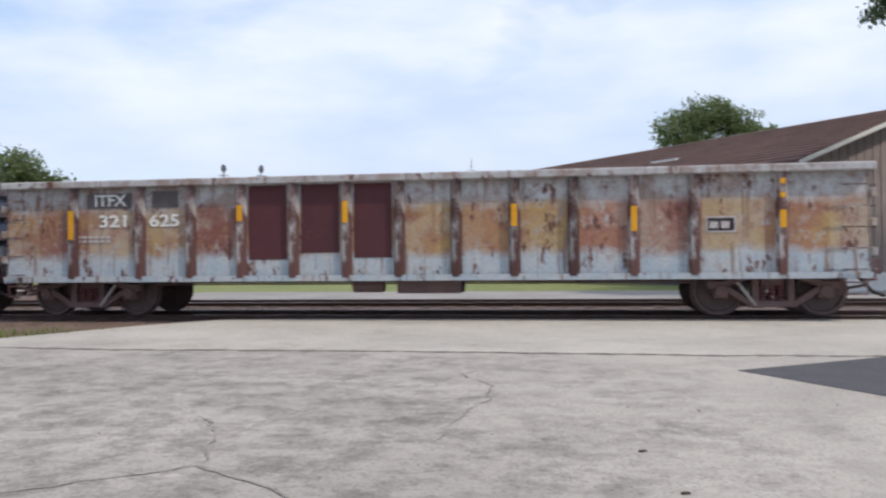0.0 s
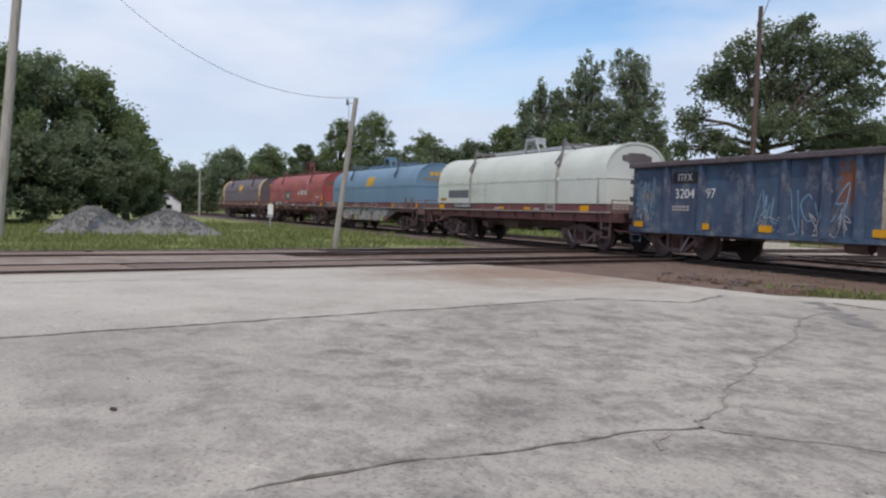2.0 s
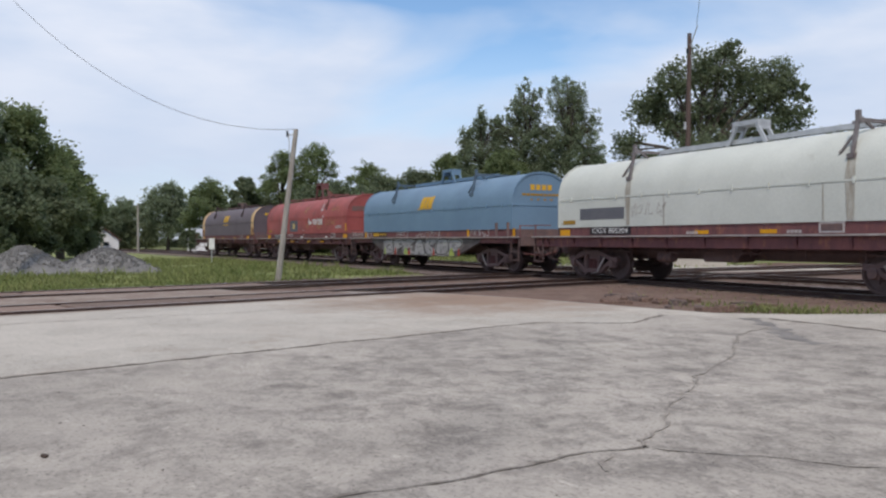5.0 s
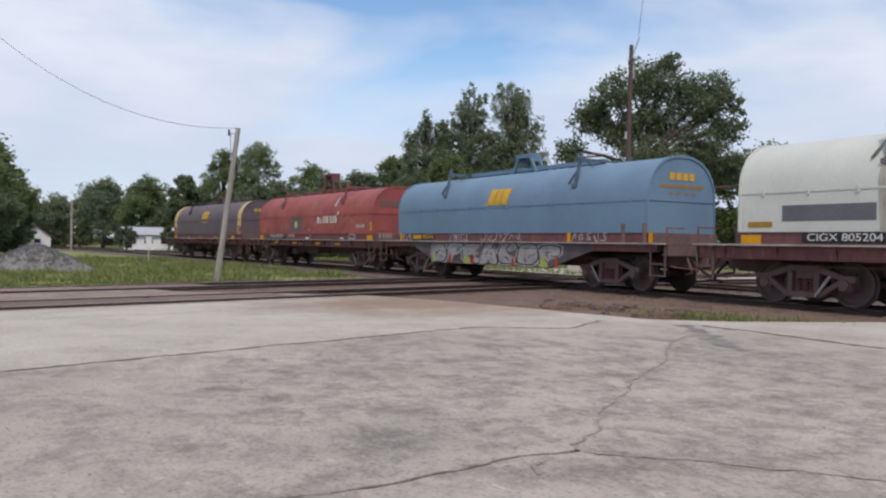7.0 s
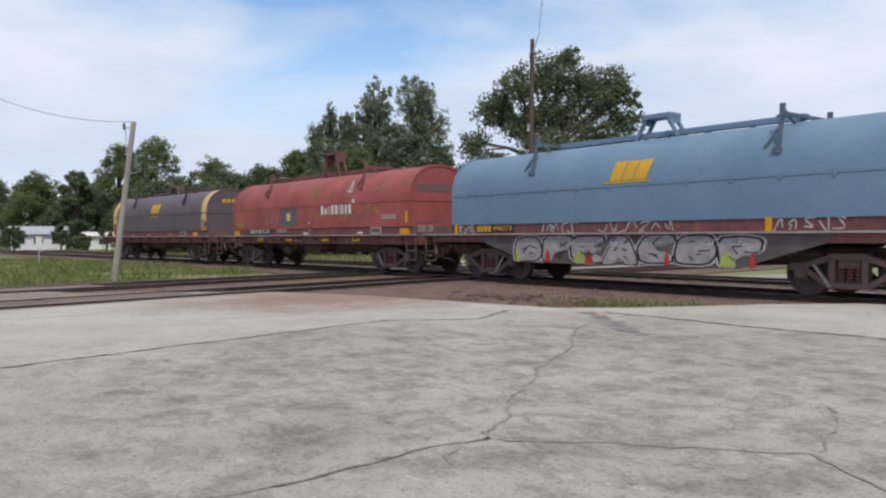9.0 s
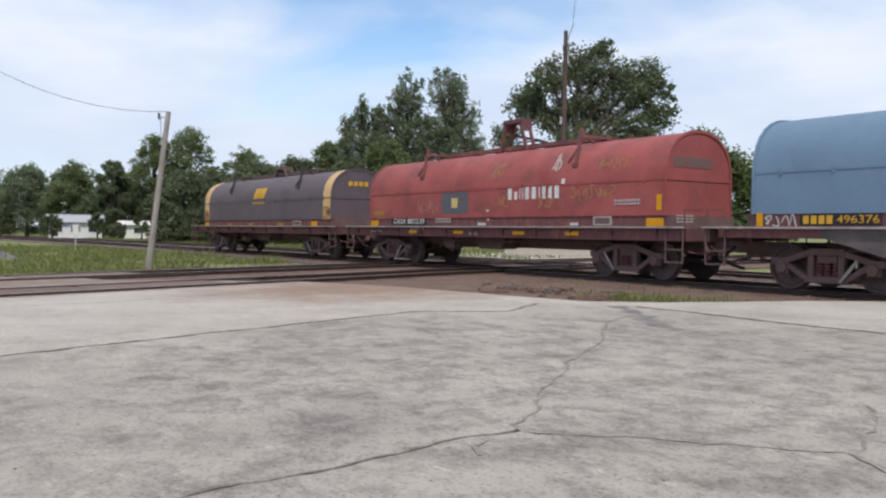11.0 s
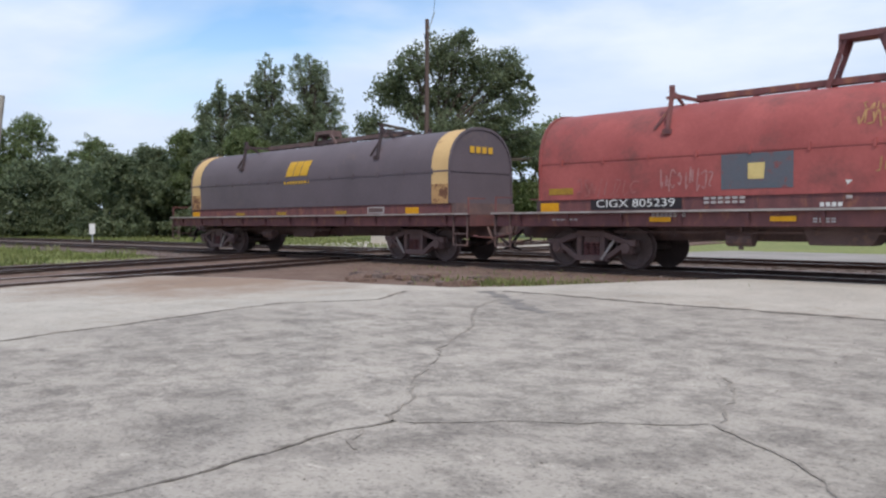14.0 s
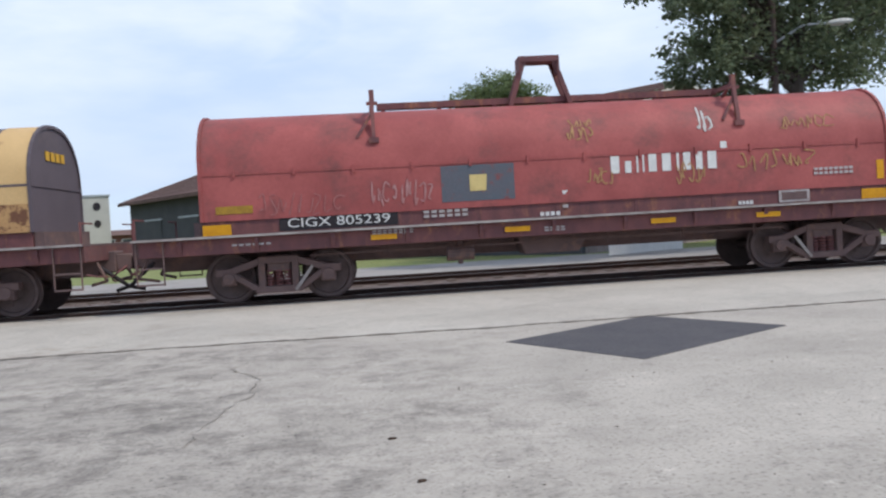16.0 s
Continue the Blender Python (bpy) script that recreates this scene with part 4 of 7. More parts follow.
def scrawl(parent, x, z, w, h, n, material, seed, y=None, name="graffiti", thick=0.022, top=HOOD_TOP):
    """A tag in spray paint: quick angular strokes that spell nothing."""
    rnd = random.Random(seed)
    for k in range(n):
        cx, cz = x + w * (k + rnd.uniform(0.35, 0.65)) / n, z + h * rnd.uniform(0.42, 0.58)
        tall, lean, flip = h * rnd.uniform(0.7, 1.05), rnd.uniform(-0.1, 0.4), rnd.choice((-1, 1))
        pts = []
        for u, v in rnd.choice(STROKES):
            u, v = flip * u + rnd.uniform(-0.55, 0.55), v + rnd.uniform(-0.45, 0.45)
            pts.append((cx + 0.46 * w / n * (u + lean * v), cz + 0.5 * tall * v))
        ctrl, pts = [pts[0]] + pts + [pts[-1]], []
        for q in range(len(ctrl) - 3):                # round the strokes off
            p0, p1, p2, p3 = (Vector(v) for v in ctrl[q:q + 4])
            for f in (0.0, 0.25, 0.5, 0.75):
                v = 0.5 * (2 * p1 + (p2 - p0) * f + (2 * p0 - 5 * p1 + 4 * p2 - p3) * f * f + (3 * p1 - p0 - 3 * p2 + p3) * f ** 3)
                pts.append((v.x, v.y))
        bm, last = bmesh.new(), None
        for (xa, za), (xb, zb) in zip(pts, pts[1:] + [(2 * pts[-1][0] - pts[-2][0], 2 * pts[-1][1] - pts[-2][1])]):
            ya = (hood_y(za, top=top) if y is None else y) - 0.010 - 0.0003 * k
            d = Vector((xb - xa, zb - za))
            if d.length < 1e-3:
                continue
            q = Vector((-d.y, d.x)).normalized() * thick * rnd.uniform(0.35, 0.6)
            pair = (bm.verts.new((xa - q.x, ya, za - q.y)), bm.verts.new((xa + q.x, ya, za + q.y)))
            if last:
                bm.faces.new((last[0], pair[0], pair[1], last[1]))
            last = pair
        part(name, bm, material, parent, "sprayed graffiti stroke")


def yellow_marks(car, xs, z0, z1, y=-1.60, w=0.5, material=None):
    for x in xs:
        plate("reflector", car, x - w / 2, x + w / 2, z0, z1, y, material or YELLOW, "yellow reflective strip")


def number_board(car, x0, x1, z0, z1, body, y=-1.2):
    plate("number_panel", car, x0, x1, z0, z1, y, BLACK_PAINT, "black panel behind the number")
    me = text_mesh(body, (z1 - z0) * 0.92, WHITE_PAINT, (x1 - x0) * 0.86)
    return shared("lettering", me, car, pose((x0 + x1) / 2, y - 0.010, (z0 + z1) / 2, 90, 0, 0), "white painted number")


def red_extra(car, H):
    L = H + 0.2                                      # marks are spaced from the car body, a little longer than the hood
    number_board(car, -L + 1.55, -L + 3.68, 1.27, 1.52, "CIGX 805239")
    plate("placard", car, -L + 0.45, -L + 1.10, 1.62, 1.76, -1.222, YELLOW_DULL, "dull yellow warning placard")
    yellow_marks(car, [-L + 0.45], 1.25, 1.44, -1.2)
    yellow_marks(car, [-L + 3.4, -L + 5.8, -L + 8.5, -L + 10.5], 1.02, 1.11, -1.55, 0.46)
    # company name on the hood: plain upright blocks with a small raised one
    x = -L + 7.65
    for w, h in ((0.22, 0.32), (0.17, 0.22), (0.065, 0.30), (0.065, 0.32), (0.21, 0.33), (0.23, 0.33), (0.08, 0.33), (0.19, 0.33), (0.18, 0.33), (0.23, 0.33)):
        curved_patch("lettering", car, [(x + 0.02, 1.98), (x + 0.82 * w, 1.98), (x + 0.82 * w, 1.98 + h), (x + 0.02, 1.98 + h)], WHITE_PAINT)
        x += w + 0.05
    curved_patch("lettering", car, [(x, 2.32), (x + 0.12, 2.32), (x + 0.12, 2.48), (x, 2.48)], WHITE_PAINT)
    curved_patch("paint_patch", car, [(-L + 4.5, 1.62), (-L + 5.85, 1.62), (-L + 5.85, 2.28), (-L + 4.5, 2.28)], mat("blue_grey_patch", (0.095, 0.115, 0.14), (0.12, 0.11, 0.13), (0.23, 0.065, 0.062), scale=3, rough=0.65, patch=(0.56, 0.64), patch_scale=3.0, bump=0), "blue-grey repainted patch", lift=0.005)
    curved_patch("paint_patch", car, [(-L + 5.02, 1.80), (-L + 5.32, 1.80), (-L + 5.34, 2.10), (-L + 5.02, 2.10)], mat("pale_yellow_square", (0.66, 0.52, 0.22), (0.55, 0.42, 0.17), scale=6, rough=0.6, bump=0), "pale yellow square", lift=0.011)
    curved_patch("triangle_mark", car, [(-L + 6.76, 1.64), (-L + 6.72, 1.72), (-L + 6.84, 1.72)], WHITE_PAINT)
    plate("triangle_mark", car, -L + 6.73, -L + 6.83, 1.40, 1.46, -1.205, WHITE_WORN)
    bars_of(car, -L + 6.3, 1.27, 0.4, 0.075, 4, -1.207, WHITE_PAINT)
    bars_of(car, -L + 10.1, 1.27, 0.3, 0.07, 4, -1.207, WHITE_PAINT)
    bars_of(car, -L + 4.15, 1.40, 0.85, 0.05, 6, -1.207, WHITE_WORN, 2)
    bars_of(car, -L + 3.2, 1.135, 0.75, 0.028, 8, -1.515, WHITE_WORN, 2)
    bars_of(car, -L + 0.75, 1.05, 0.7, 0.035, 6, -1.515, WHITE_WORN)
    bars_of(car, -L + 6.3, 1.02, 0.4, 0.03, 4, -1.515, WHITE_WORN, 2)
    bars_of(car, -L + 11.6, 1.80, 0.8, 0.05, 8, -1.23, WHITE_WORN, 2)
    plate("placard_frame", car, -L + 10.9, -L + 11.5, 1.27, 1.50, -1.207, WHITE_WORN, "small framed data plate")
    plate("placard", car, -L + 10.95, -L + 11.45, 1.31, 1.46, -1.212, STEEL_DARK)
    scrawl(car, -L + 6.95, 2.88, 0.45, 0.16, 5, GRAFFITI_TAN, 3, thick=0.02)
    scrawl(car, -L + 6.9, 2.62, 0.5, 0.28, 4, GRAFFITI_TAN, 4, thick=0.03)
    scrawl(car, -L + 9.4, 2.66, 0.26, 0.42, 3, GRAFFITI_WHITE, 5, thick=0.045)
    scrawl(car, -L + 10.9, 2.66, 1.2, 0.22, 6, GRAFFITI_TAN, 6, thick=0.022)
    scrawl(car, -L + 7.2, 1.80, 0.5, 0.26, 5, GRAFFITI_TAN, 8, thick=0.03)
    scrawl(car, -L + 8.9, 1.78, 0.6, 0.30, 5, GRAFFITI_TAN, 7, thick=0.03)
    scrawl(car, -L + 10.1, 1.92, 1.5, 0.34, 7, GRAFFITI_TAN, 9, thick=0.032)
    scrawl(car, -L + 3.2, 1.66, 1.15, 0.38, 9, mat("faint_pink_scrawl", (0.44, 0.24, 0.23), (0.33, 0.13, 0.13), scale=8, rough=0.7, bump=0), 10, thick=0.03)
    scrawl(car, -L + 1.2, 1.60, 1.5, 0.30, 9, mat("faint_red_scrawl", (0.38, 0.17, 0.16), (0.30, 0.10, 0.10), scale=8, rough=0.7, bump=0), 12, thick=0.02)
    plate("placard", car, H - 0.24, H - 0.10, 1.62, 1.98, -1.222, YELLOW)
    bm = bmesh.new()
    box(bm, H + 0.002, H + 0.010, -0.95, 0.45, 2.62, 2.86)
    part("paint_patch", bm, mat("dark_green_patch", (0.12, 0.115, 0.105), (0.20, 0.075, 0.068), scale=3, rough=0.7), car, "dark green painted-out patch on the end")
    yellow_marks(car, [H - 0.3], 1.25, 1.44, -1.2)
    end_bars(car, H + 0.16, -1.02, 1.34, 0.12, 0.035, 4, 0.16, WHITE_WORN, 3)


def blue_extra(car, L):
    rnd = random.Random(4)
    z = 2.66
    x = -0.55
    for i, w in enumerate((0.34, 0.30, 0.36)):
        curved_patch("logo", car, [(x, z - 0.22), (x + w, z - 0.22), (x + w + 0.14, z + 0.24), (x + 0.14, z + 0.24)], LOGO_YELLOW, "yellow slanted block of the owner's mark")
        x += w + 0.03
    curved_patch("logo", car, [(-0.75, 2.39), (0.62, 2.39), (0.63, 2.43), (-0.74, 2.43)], LOGO_YELLOW)
    end_bars(car, L + 0.002, -0.46, 2.86, 0.18, 0.19, 4, 0.24, LOGO_YELLOW)
    end_bars(car, L + 0.002, -0.80, 2.66, 0.15, 0.08, 9, 0.18, YELLOW_DULL)
    end_bars(car, L + 0.002, -0.46, 2.50, 0.10, 0.06, 4, 0.28, YELLOW_DULL)
    plate("number_panel", car, -L + 1.0, -L + 2.55, 1.27, 1.49, -1.205, BLACK_PAINT)
    bars_of(car, -L + 1.07, 1.30, 0.62, 0.16, 4, -1.212, LOGO_YELLOW)
    me = text_mesh("496376", 0.21, LOGO_YELLOW, 0.78)
    shared("lettering", me, car, pose(-L + 2.12, -1.215, 1.38, 90, 0, 0), "yellow painted number")
    scrawl(car, -L + 3.6, 1.25, 1.3, 0.26, 6, GRAFFITI_WHITE, 21, y=-1.205, thick=0.03)
    scrawl(car, -L + 5.4, 1.25, 2.3, 0.26, 7, GRAFFITI_WHITE, 24, y=-1.205, thick=0.025)
    scrawl(car, -L + 0.2, 1.26, 0.75, 0.22, 4, GRAFFITI_WHITE, 22, y=-1.205, thick=0.03)
    scrawl(car, L - 2.9, 1.25, 1.5, 0.25, 5, GRAFFITI_WHITE, 23, y=-1.205, thick=0.03)
    # large swollen letter forms on the belly sill, overlapping and slanted
    forms = (
        [(-0.9, -1), (0.6, -1), (1, -0.3), (0.8, 0.9), (0, 1), (-0.8, 0.8), (-1, -0.2)],
        [(-0.8, -1), (-0.2, -1), (-0.1, -0.3), (0.9, 0), (1, 0.8), (0.3, 1), (-1, 0.9)],
        [(-0.9, -0.9), (1, -1), (0.9, -0.5), (0.2, -0.35), (0.8, 0.0), (0.2, 0.3), (1, 0.55), (0.9, 1), (-1, 0.9)],
        [(-1.1, -1), (-0.4, -1), (0, -0.5), (0.4, -1), (1.1, -0.9), (0.4, 0.9), (-0.3, 1)],
        [(-0.7, -1), (1, -0.9), (0.9, -0.3), (0, -0.2), (0.1, 0.4), (1, 0.4), (0.8, 1), (-0.7, 0.95), (-1.1, 0)],
    )
    for i in range(7):
        form = forms[i % 5]
        cx = -L * 0.46 + i * L * 0.155
        w, h = rnd.uniform(0.46, 0.56), rnd.uniform(0.29, 0.34)
        cz, lean = 0.85 + rnd.uniform(-0.03, 0.03), rnd.uniform(-0.1, 0.2)
        for grow, mt, dy in ((1.22, GRAFFITI_WHITE, 0.003), (1.13, BLACK_PAINT, 0.006), (1.0, GRAFFITI_SILVER, 0.009)):
            bm = bmesh.new()
            pts = []
            for (ua, va), (ub, vb) in zip(form, form[1:] + form[:1]):
                for f in (0.2, 0.5, 0.8):
                    u, v = ua + (ub - ua) * f, va + (vb - va) * f
                    pts.append((cx + grow * w * (u + lean * v), cz + grow * h * v))
            verts = [bm.verts.new((u, -1.532 - dy - 0.0004 * i, max(0.505, min(1.19, v)))) for u, v in pts]
            mid = bm.verts.new((cx - 0.1 * w, -1.532 - dy - 0.0004 * i, cz))
            for va, vb in zip(verts, verts[1:] + verts[:1]):
                bm.faces.new((mid, va, vb))
            part("graffiti", bm, mt, car, "swollen sprayed letter form" if dy > 0.008 else "")
        for k in range(4):
            bm = bmesh.new()
            xa, za = cx + rnd.uniform(-0.5, 0.3) * w, cz + rnd.uniform(-0.5, 0.5) * h
            bar(bm, (xa, -1.546, za), (xa + rnd.uniform(0.1, 0.3), -1.546, za + rnd.uniform(-0.16, 0.2)), 0.008, 0.022)
            part("graffiti", bm, BLACK_PAINT, car)
    for x, w, mt in ((-2.25, 0.16, GRAFFITI_RED), (-1.2, 0.28, GRAFFITI_GREEN), (-0.9, 0.2, GRAFFITI_RED), (2.75, 0.3, GRAFFITI_GREEN), (1.3, 0.12, GRAFFITI_RED), (3.3, 0.12, GRAFFITI_RED), (-3.3, 0.14, GRAFFITI_GREEN)):
        bm = bmesh.new()
        bm.faces.new([bm.verts.new((x + u * w, -1.5475, v)) for u, v in ((-0.6, 0.52), (0.7, 0.53), (0.45, 0.72), (0.1, 0.86), (-0.5, 0.70))])
        part("graffiti", bm, mt, car, "sprayed colour fill")
    for i in range(9):
        scrawl(car, rnd.uniform(-4.2, 3.8), rnd.uniform(0.9, 1.0), 0.22, 0.14, 1, GRAFFITI_WHITE, 200 + i, y=-1.545, thick=0.025)
    for x in (-L + 0.15, L - 2.95, L + 0.12):
        plate("reflector", car, x - 0.07, x + 0.07, 1.25, 1.52, -1.22, YELLOW)
    for x in (L - 0.55, L + 0.18):
        bm = bmesh.new()
        rod(bm, (x, -1.5, 1.1), (x, -1.5, 1.72), 0.05, seg=10)
        part("stake", bm, STEEL_DARK, car)


def white_extra(car, L):
    for xs in (-L * 0.50, L * 0.56):                  # dirt run down from the guides
        curved_patch("run_stain", car, [(xs - 0.05, 1.52), (xs + 0.10, 1.52), (xs + 0.13, 2.4), (xs + 0.09, 2.9), (xs - 0.07, 2.9), (xs - 0.10, 2.4)], STAIN, "brown dirt run down the hood")
    for xs, wd in ((L - 0.35, 0.10), (-L + 4.6, 0.03), (L - 3.4, 0.03)):
        curved_patch("run_stain", car, [(xs - wd * 0.6, 1.52), (xs + wd, 1.52), (xs + wd * 0.4, 2.34), (xs - wd * 0.3, 2.34)], STAIN)
    number_board(car, -L + 1.5, -L + 3.3, 1.27, 1.50, "CIGX 805204")
    curved_patch("paint_patch", car, [(-L + 1.05, 1.72), (-L + 3.05, 1.72), (-L + 3.05, 2.05), (-L + 1.05, 2.05)], SLATE, "grey repainted rectangle", lift=0.006)
    plate("placard", car, -L + 0.22, -L + 0.82, 1.60, 1.72, -1.222, YELLOW_DULL)
    yellow_marks(car, [-L + 0.28, L - 1.1], 1.25, 1.44, -1.2)
    yellow_marks(car, [-L + 5.9, L - 4.8], 1.27, 1.36, -1.2, 0.45)
    bars_of(car, -L + 5.4, 1.27, 0.4, 0.07, 4, -1.207, WHITE_WORN)
    bars_of(car, L - 4.3, 1.27, 0.4, 0.07, 4, -1.207, WHITE_WORN)
    plate("placard_frame", car, L - 3.5, L - 2.9, 1.27, 1.50, -1.207, WHITE_WORN)
    plate("placard", car, L - 3.45, L - 2.95, 1.31, 1.46, -1.212, STEEL_DARK)
    scrawl(car, -L + 3.4, 1.76, 1.3, 0.36, 6, PALE_LINE, 31, thick=0.016)
    end_bars(car, L + 0.16, -1.02, 1.34, 0.13, 0.04, 4, 0.17, WHITE_WORN, 3, 0.075)
    bm = bmesh.new()
    out = [(-0.58, 0.08), (-0.40, 0.11), (-0.30, 0.17), (0.30, 0.17), (0.40, 0.11), (0.58, 0.08), (0.58, -0.08), (0.40, -0.11), (0.30, -0.17), (-0.30, -0.17), (-0.40, -0.11), (-0.58, -0.08)]
    prism(bm, [(u, 2.98 + v) for u, v in out], "x", L + 0.001, L + 0.012)
    part("emblem", bm, BELLY, car, "grey lozenge emblem on the hood end")


def brown_extra(car, L):
    for xa, xb in ((-L - 0.012, -L + 0.62), (L - 0.66, L + 0.012)):
        bm = bmesh.new()
        pr = [(y * 1.006, 1.5 + (z - 1.5) * 1.005) for y, z in hood_profile(HOOD_HALF, 1.50, 2.34, HOOD_TOP)]
        prism(bm, pr, "x", xa + 0.02, xb - 0.02)
        part("end_band", bm, BAND_CREAM, car, "cream painted band round the hood, rusted at the foot", smooth=True)
    for xa, xb in ((-L + 0.01, -L + 0.59), (L - 0.63, L - 0.01)):
        plate("band_foot", car, xa, xb, 1.51, 2.0, -1.232, BAND_RUST, "rusted foot of the cream band")
    x = -0.62
    for w in (0.36, 0.32, 0.38):
        curved_patch("logo", car, [(x, 2.46), (x + w, 2.46), (x + w + 0.14, 2.92), (x + 0.14, 2.92)], LOGO_YELLOW, "yellow slanted block of the owner's mark")
        x += w + 0.03
    letter_blocks(car, -0.70, 2.22, 1.35, 0.09, 9, LOGO_YELLOW)
    end_bars(car, L + 0.014, -0.46, 2.82, 0.17, 0.17, 4, 0.24, LOGO_YELLOW)
    yellow_marks(car, [-L + 0.25, L - 1.4], 1.25, 1.42, -1.2)
    yellow_marks(car, [-L + 3.2, -L + 5.6, L - 4.4], 1.26, 1.36, -1.2, 0.5, YELLOW_DULL)
    plate("placard_frame", car, L - 3.2, L - 2.5, 1.27, 1.45, -1.207, WHITE_WORN)
    plate("placard", car, L - 3.15, L - 2.55, 1.30, 1.42, -1.212, STEEL_DARK)
    bm = bmesh.new()
    rod(bm, (-L - 0.97, -0.9, 1.10), (-L - 0.89, -0.9, 1.10), 0.08, seg=12)
    part("marker_light", bm, LENS_RED, car, "red end-of-train marker")


def gondola(label, half, ribs, bottom, top, body_mat, rib_mat, chord_mat, extra, trucks=1.5, pale_posts=()):
    car = thing("gondola_car", pose(0, 0, 0), label, "freight car", "cars of the train")
    for y, nm in ((-1.45, "near"), (1.41, "far")):
        bm = bmesh.new()
        box(bm, -half, half, y, y + 0.04, bottom, top)
        part("side_sheet", bm, body_mat, car, "weathered steel side sheet")
    rib_bm = bmesh.new()
    zc = 0.5 * (bottom + top)
    prism(rib_bm, [(-0.11, -1.452), (-0.06, -1.575), (0.06, -1.575), (0.11, -1.452)], "z", bottom + 0.02, top - 0.08)
    rib_me = mesh_of("side_post", finish(rib_bm, 0.008), rib_mat)
    pale_me = rib_me.copy()
    pale_me.materials.clear()
    pale_me.materials.append(GON_PALE)
    for i, x in enumerate(ribs):
        shared("side_post", pale_me if i in pale_posts else rib_me, car, pose(x, 0, 0))
        shared("side_post", rib_me, car, Matrix.Translation((x, 0, 0)) @ Matrix.Diagonal((1, -1, 1, 1)))
    for y in (-1.52, 1.52):
        bm = bmesh.new()
        box(bm, -half - 0.03, half + 0.03, y - 0.10, y + 0.10, top - 0.10, top + 0.04)
        part("top_chord", bm, chord_mat, car, "dented top chord", bevel=0.02)
        bm = bmesh.new()
        box(bm, -half, half, y - 0.035, y + 0.035, bottom - 0.05, bottom + 0.06)
        part("bottom_sill", bm, body_mat, car)
    for sgn in (-1, 1):
        bm = bmesh.new()
        x = sgn * half
        box(bm, min(x, x - sgn * 0.04), max(x, x - sgn * 0.04), -1.45, 1.45, bottom, top + 0.02)
        part("end_sheet", bm, body_mat, car)
        bm = bmesh.new()
        for z in (bottom + 0.4, bottom + 0.9, bottom + 1.4, top - 0.02):
            box(bm, min(x, x + sgn * 0.1), max(x, x + sgn * 0.1), -1.5, 1.5, z - 0.07, z + 0.07)
        part("end_beam", bm, chord_mat, car, bevel=0.015)
        for i in range(5):
            z = bottom + 0.1 + 0.36 * i
            for a, b in (((x - sgn * 0.1, -1.60, z), (x - sgn * 0.5, -1.60, z)), ((x + sgn * 0.12, -1.35, z), (x + sgn * 0.12, -0.95, z))):
                bm = bmesh.new()
                bar(bm, a, b, 0.022, 0.022)
                part("rung", bm, rib_mat, car)
        bm = bmesh.new()
        for z in (0.42, 0.62):
            bar(bm, (x - sgn * 0.08, -1.52, z), (x - sgn * 0.5, -1.52, z), 0.05, 0.025)
        for xx in (x - sgn * 0.08, x - sgn * 0.5):
            bar(bm, (xx, -1.52, bottom), (xx, -1.52, 0.42), 0.02, 0.025)
        part("step", bm, rib_mat, car, "steel sill step")
        bm = bmesh.new()
        box(bm, min(x, x + sgn * 0.14), max(x, x + sgn * 0.14), -1.3, 1.3, 0.66, 1.0)
        part("end_sill", bm, STEEL_DARK, car)
        coupler(car, x + sgn * 0.05, sgn * 0.85)
    bm = bmesh.new()
    box(bm, -half + 0.03, half - 0.03, -1.41, 1.41, bottom + 0.10, bottom + 0.18)
    part("floor_plate", bm, RUST_INSIDE, car)
    bm = bmesh.new()
    box(bm, -half, half, -0.3, 0.3, 0.62, bottom + 0.1)
    part("centre_sill", bm, STEEL_DARK, car)
    bm = bmesh.new()
    box(bm, -0.2, 1.0, -1.2, -0.5, 0.44, bottom)
    rod(bm, (-1.1, -0.95, 0.60), (-0.5, -0.95, 0.60), 0.15, seg=12)
    bar(bm, (-5.2, -1.0, 0.62), (5.2, -1.0, 0.62), 0.03, 0.03)
    part("brake_gear", bm, STEEL_DARK, car, bevel=0.01)
    truck(car, -half + trucks)
    truck(car, half - trucks, -1)
    extra(car, half)
    return car


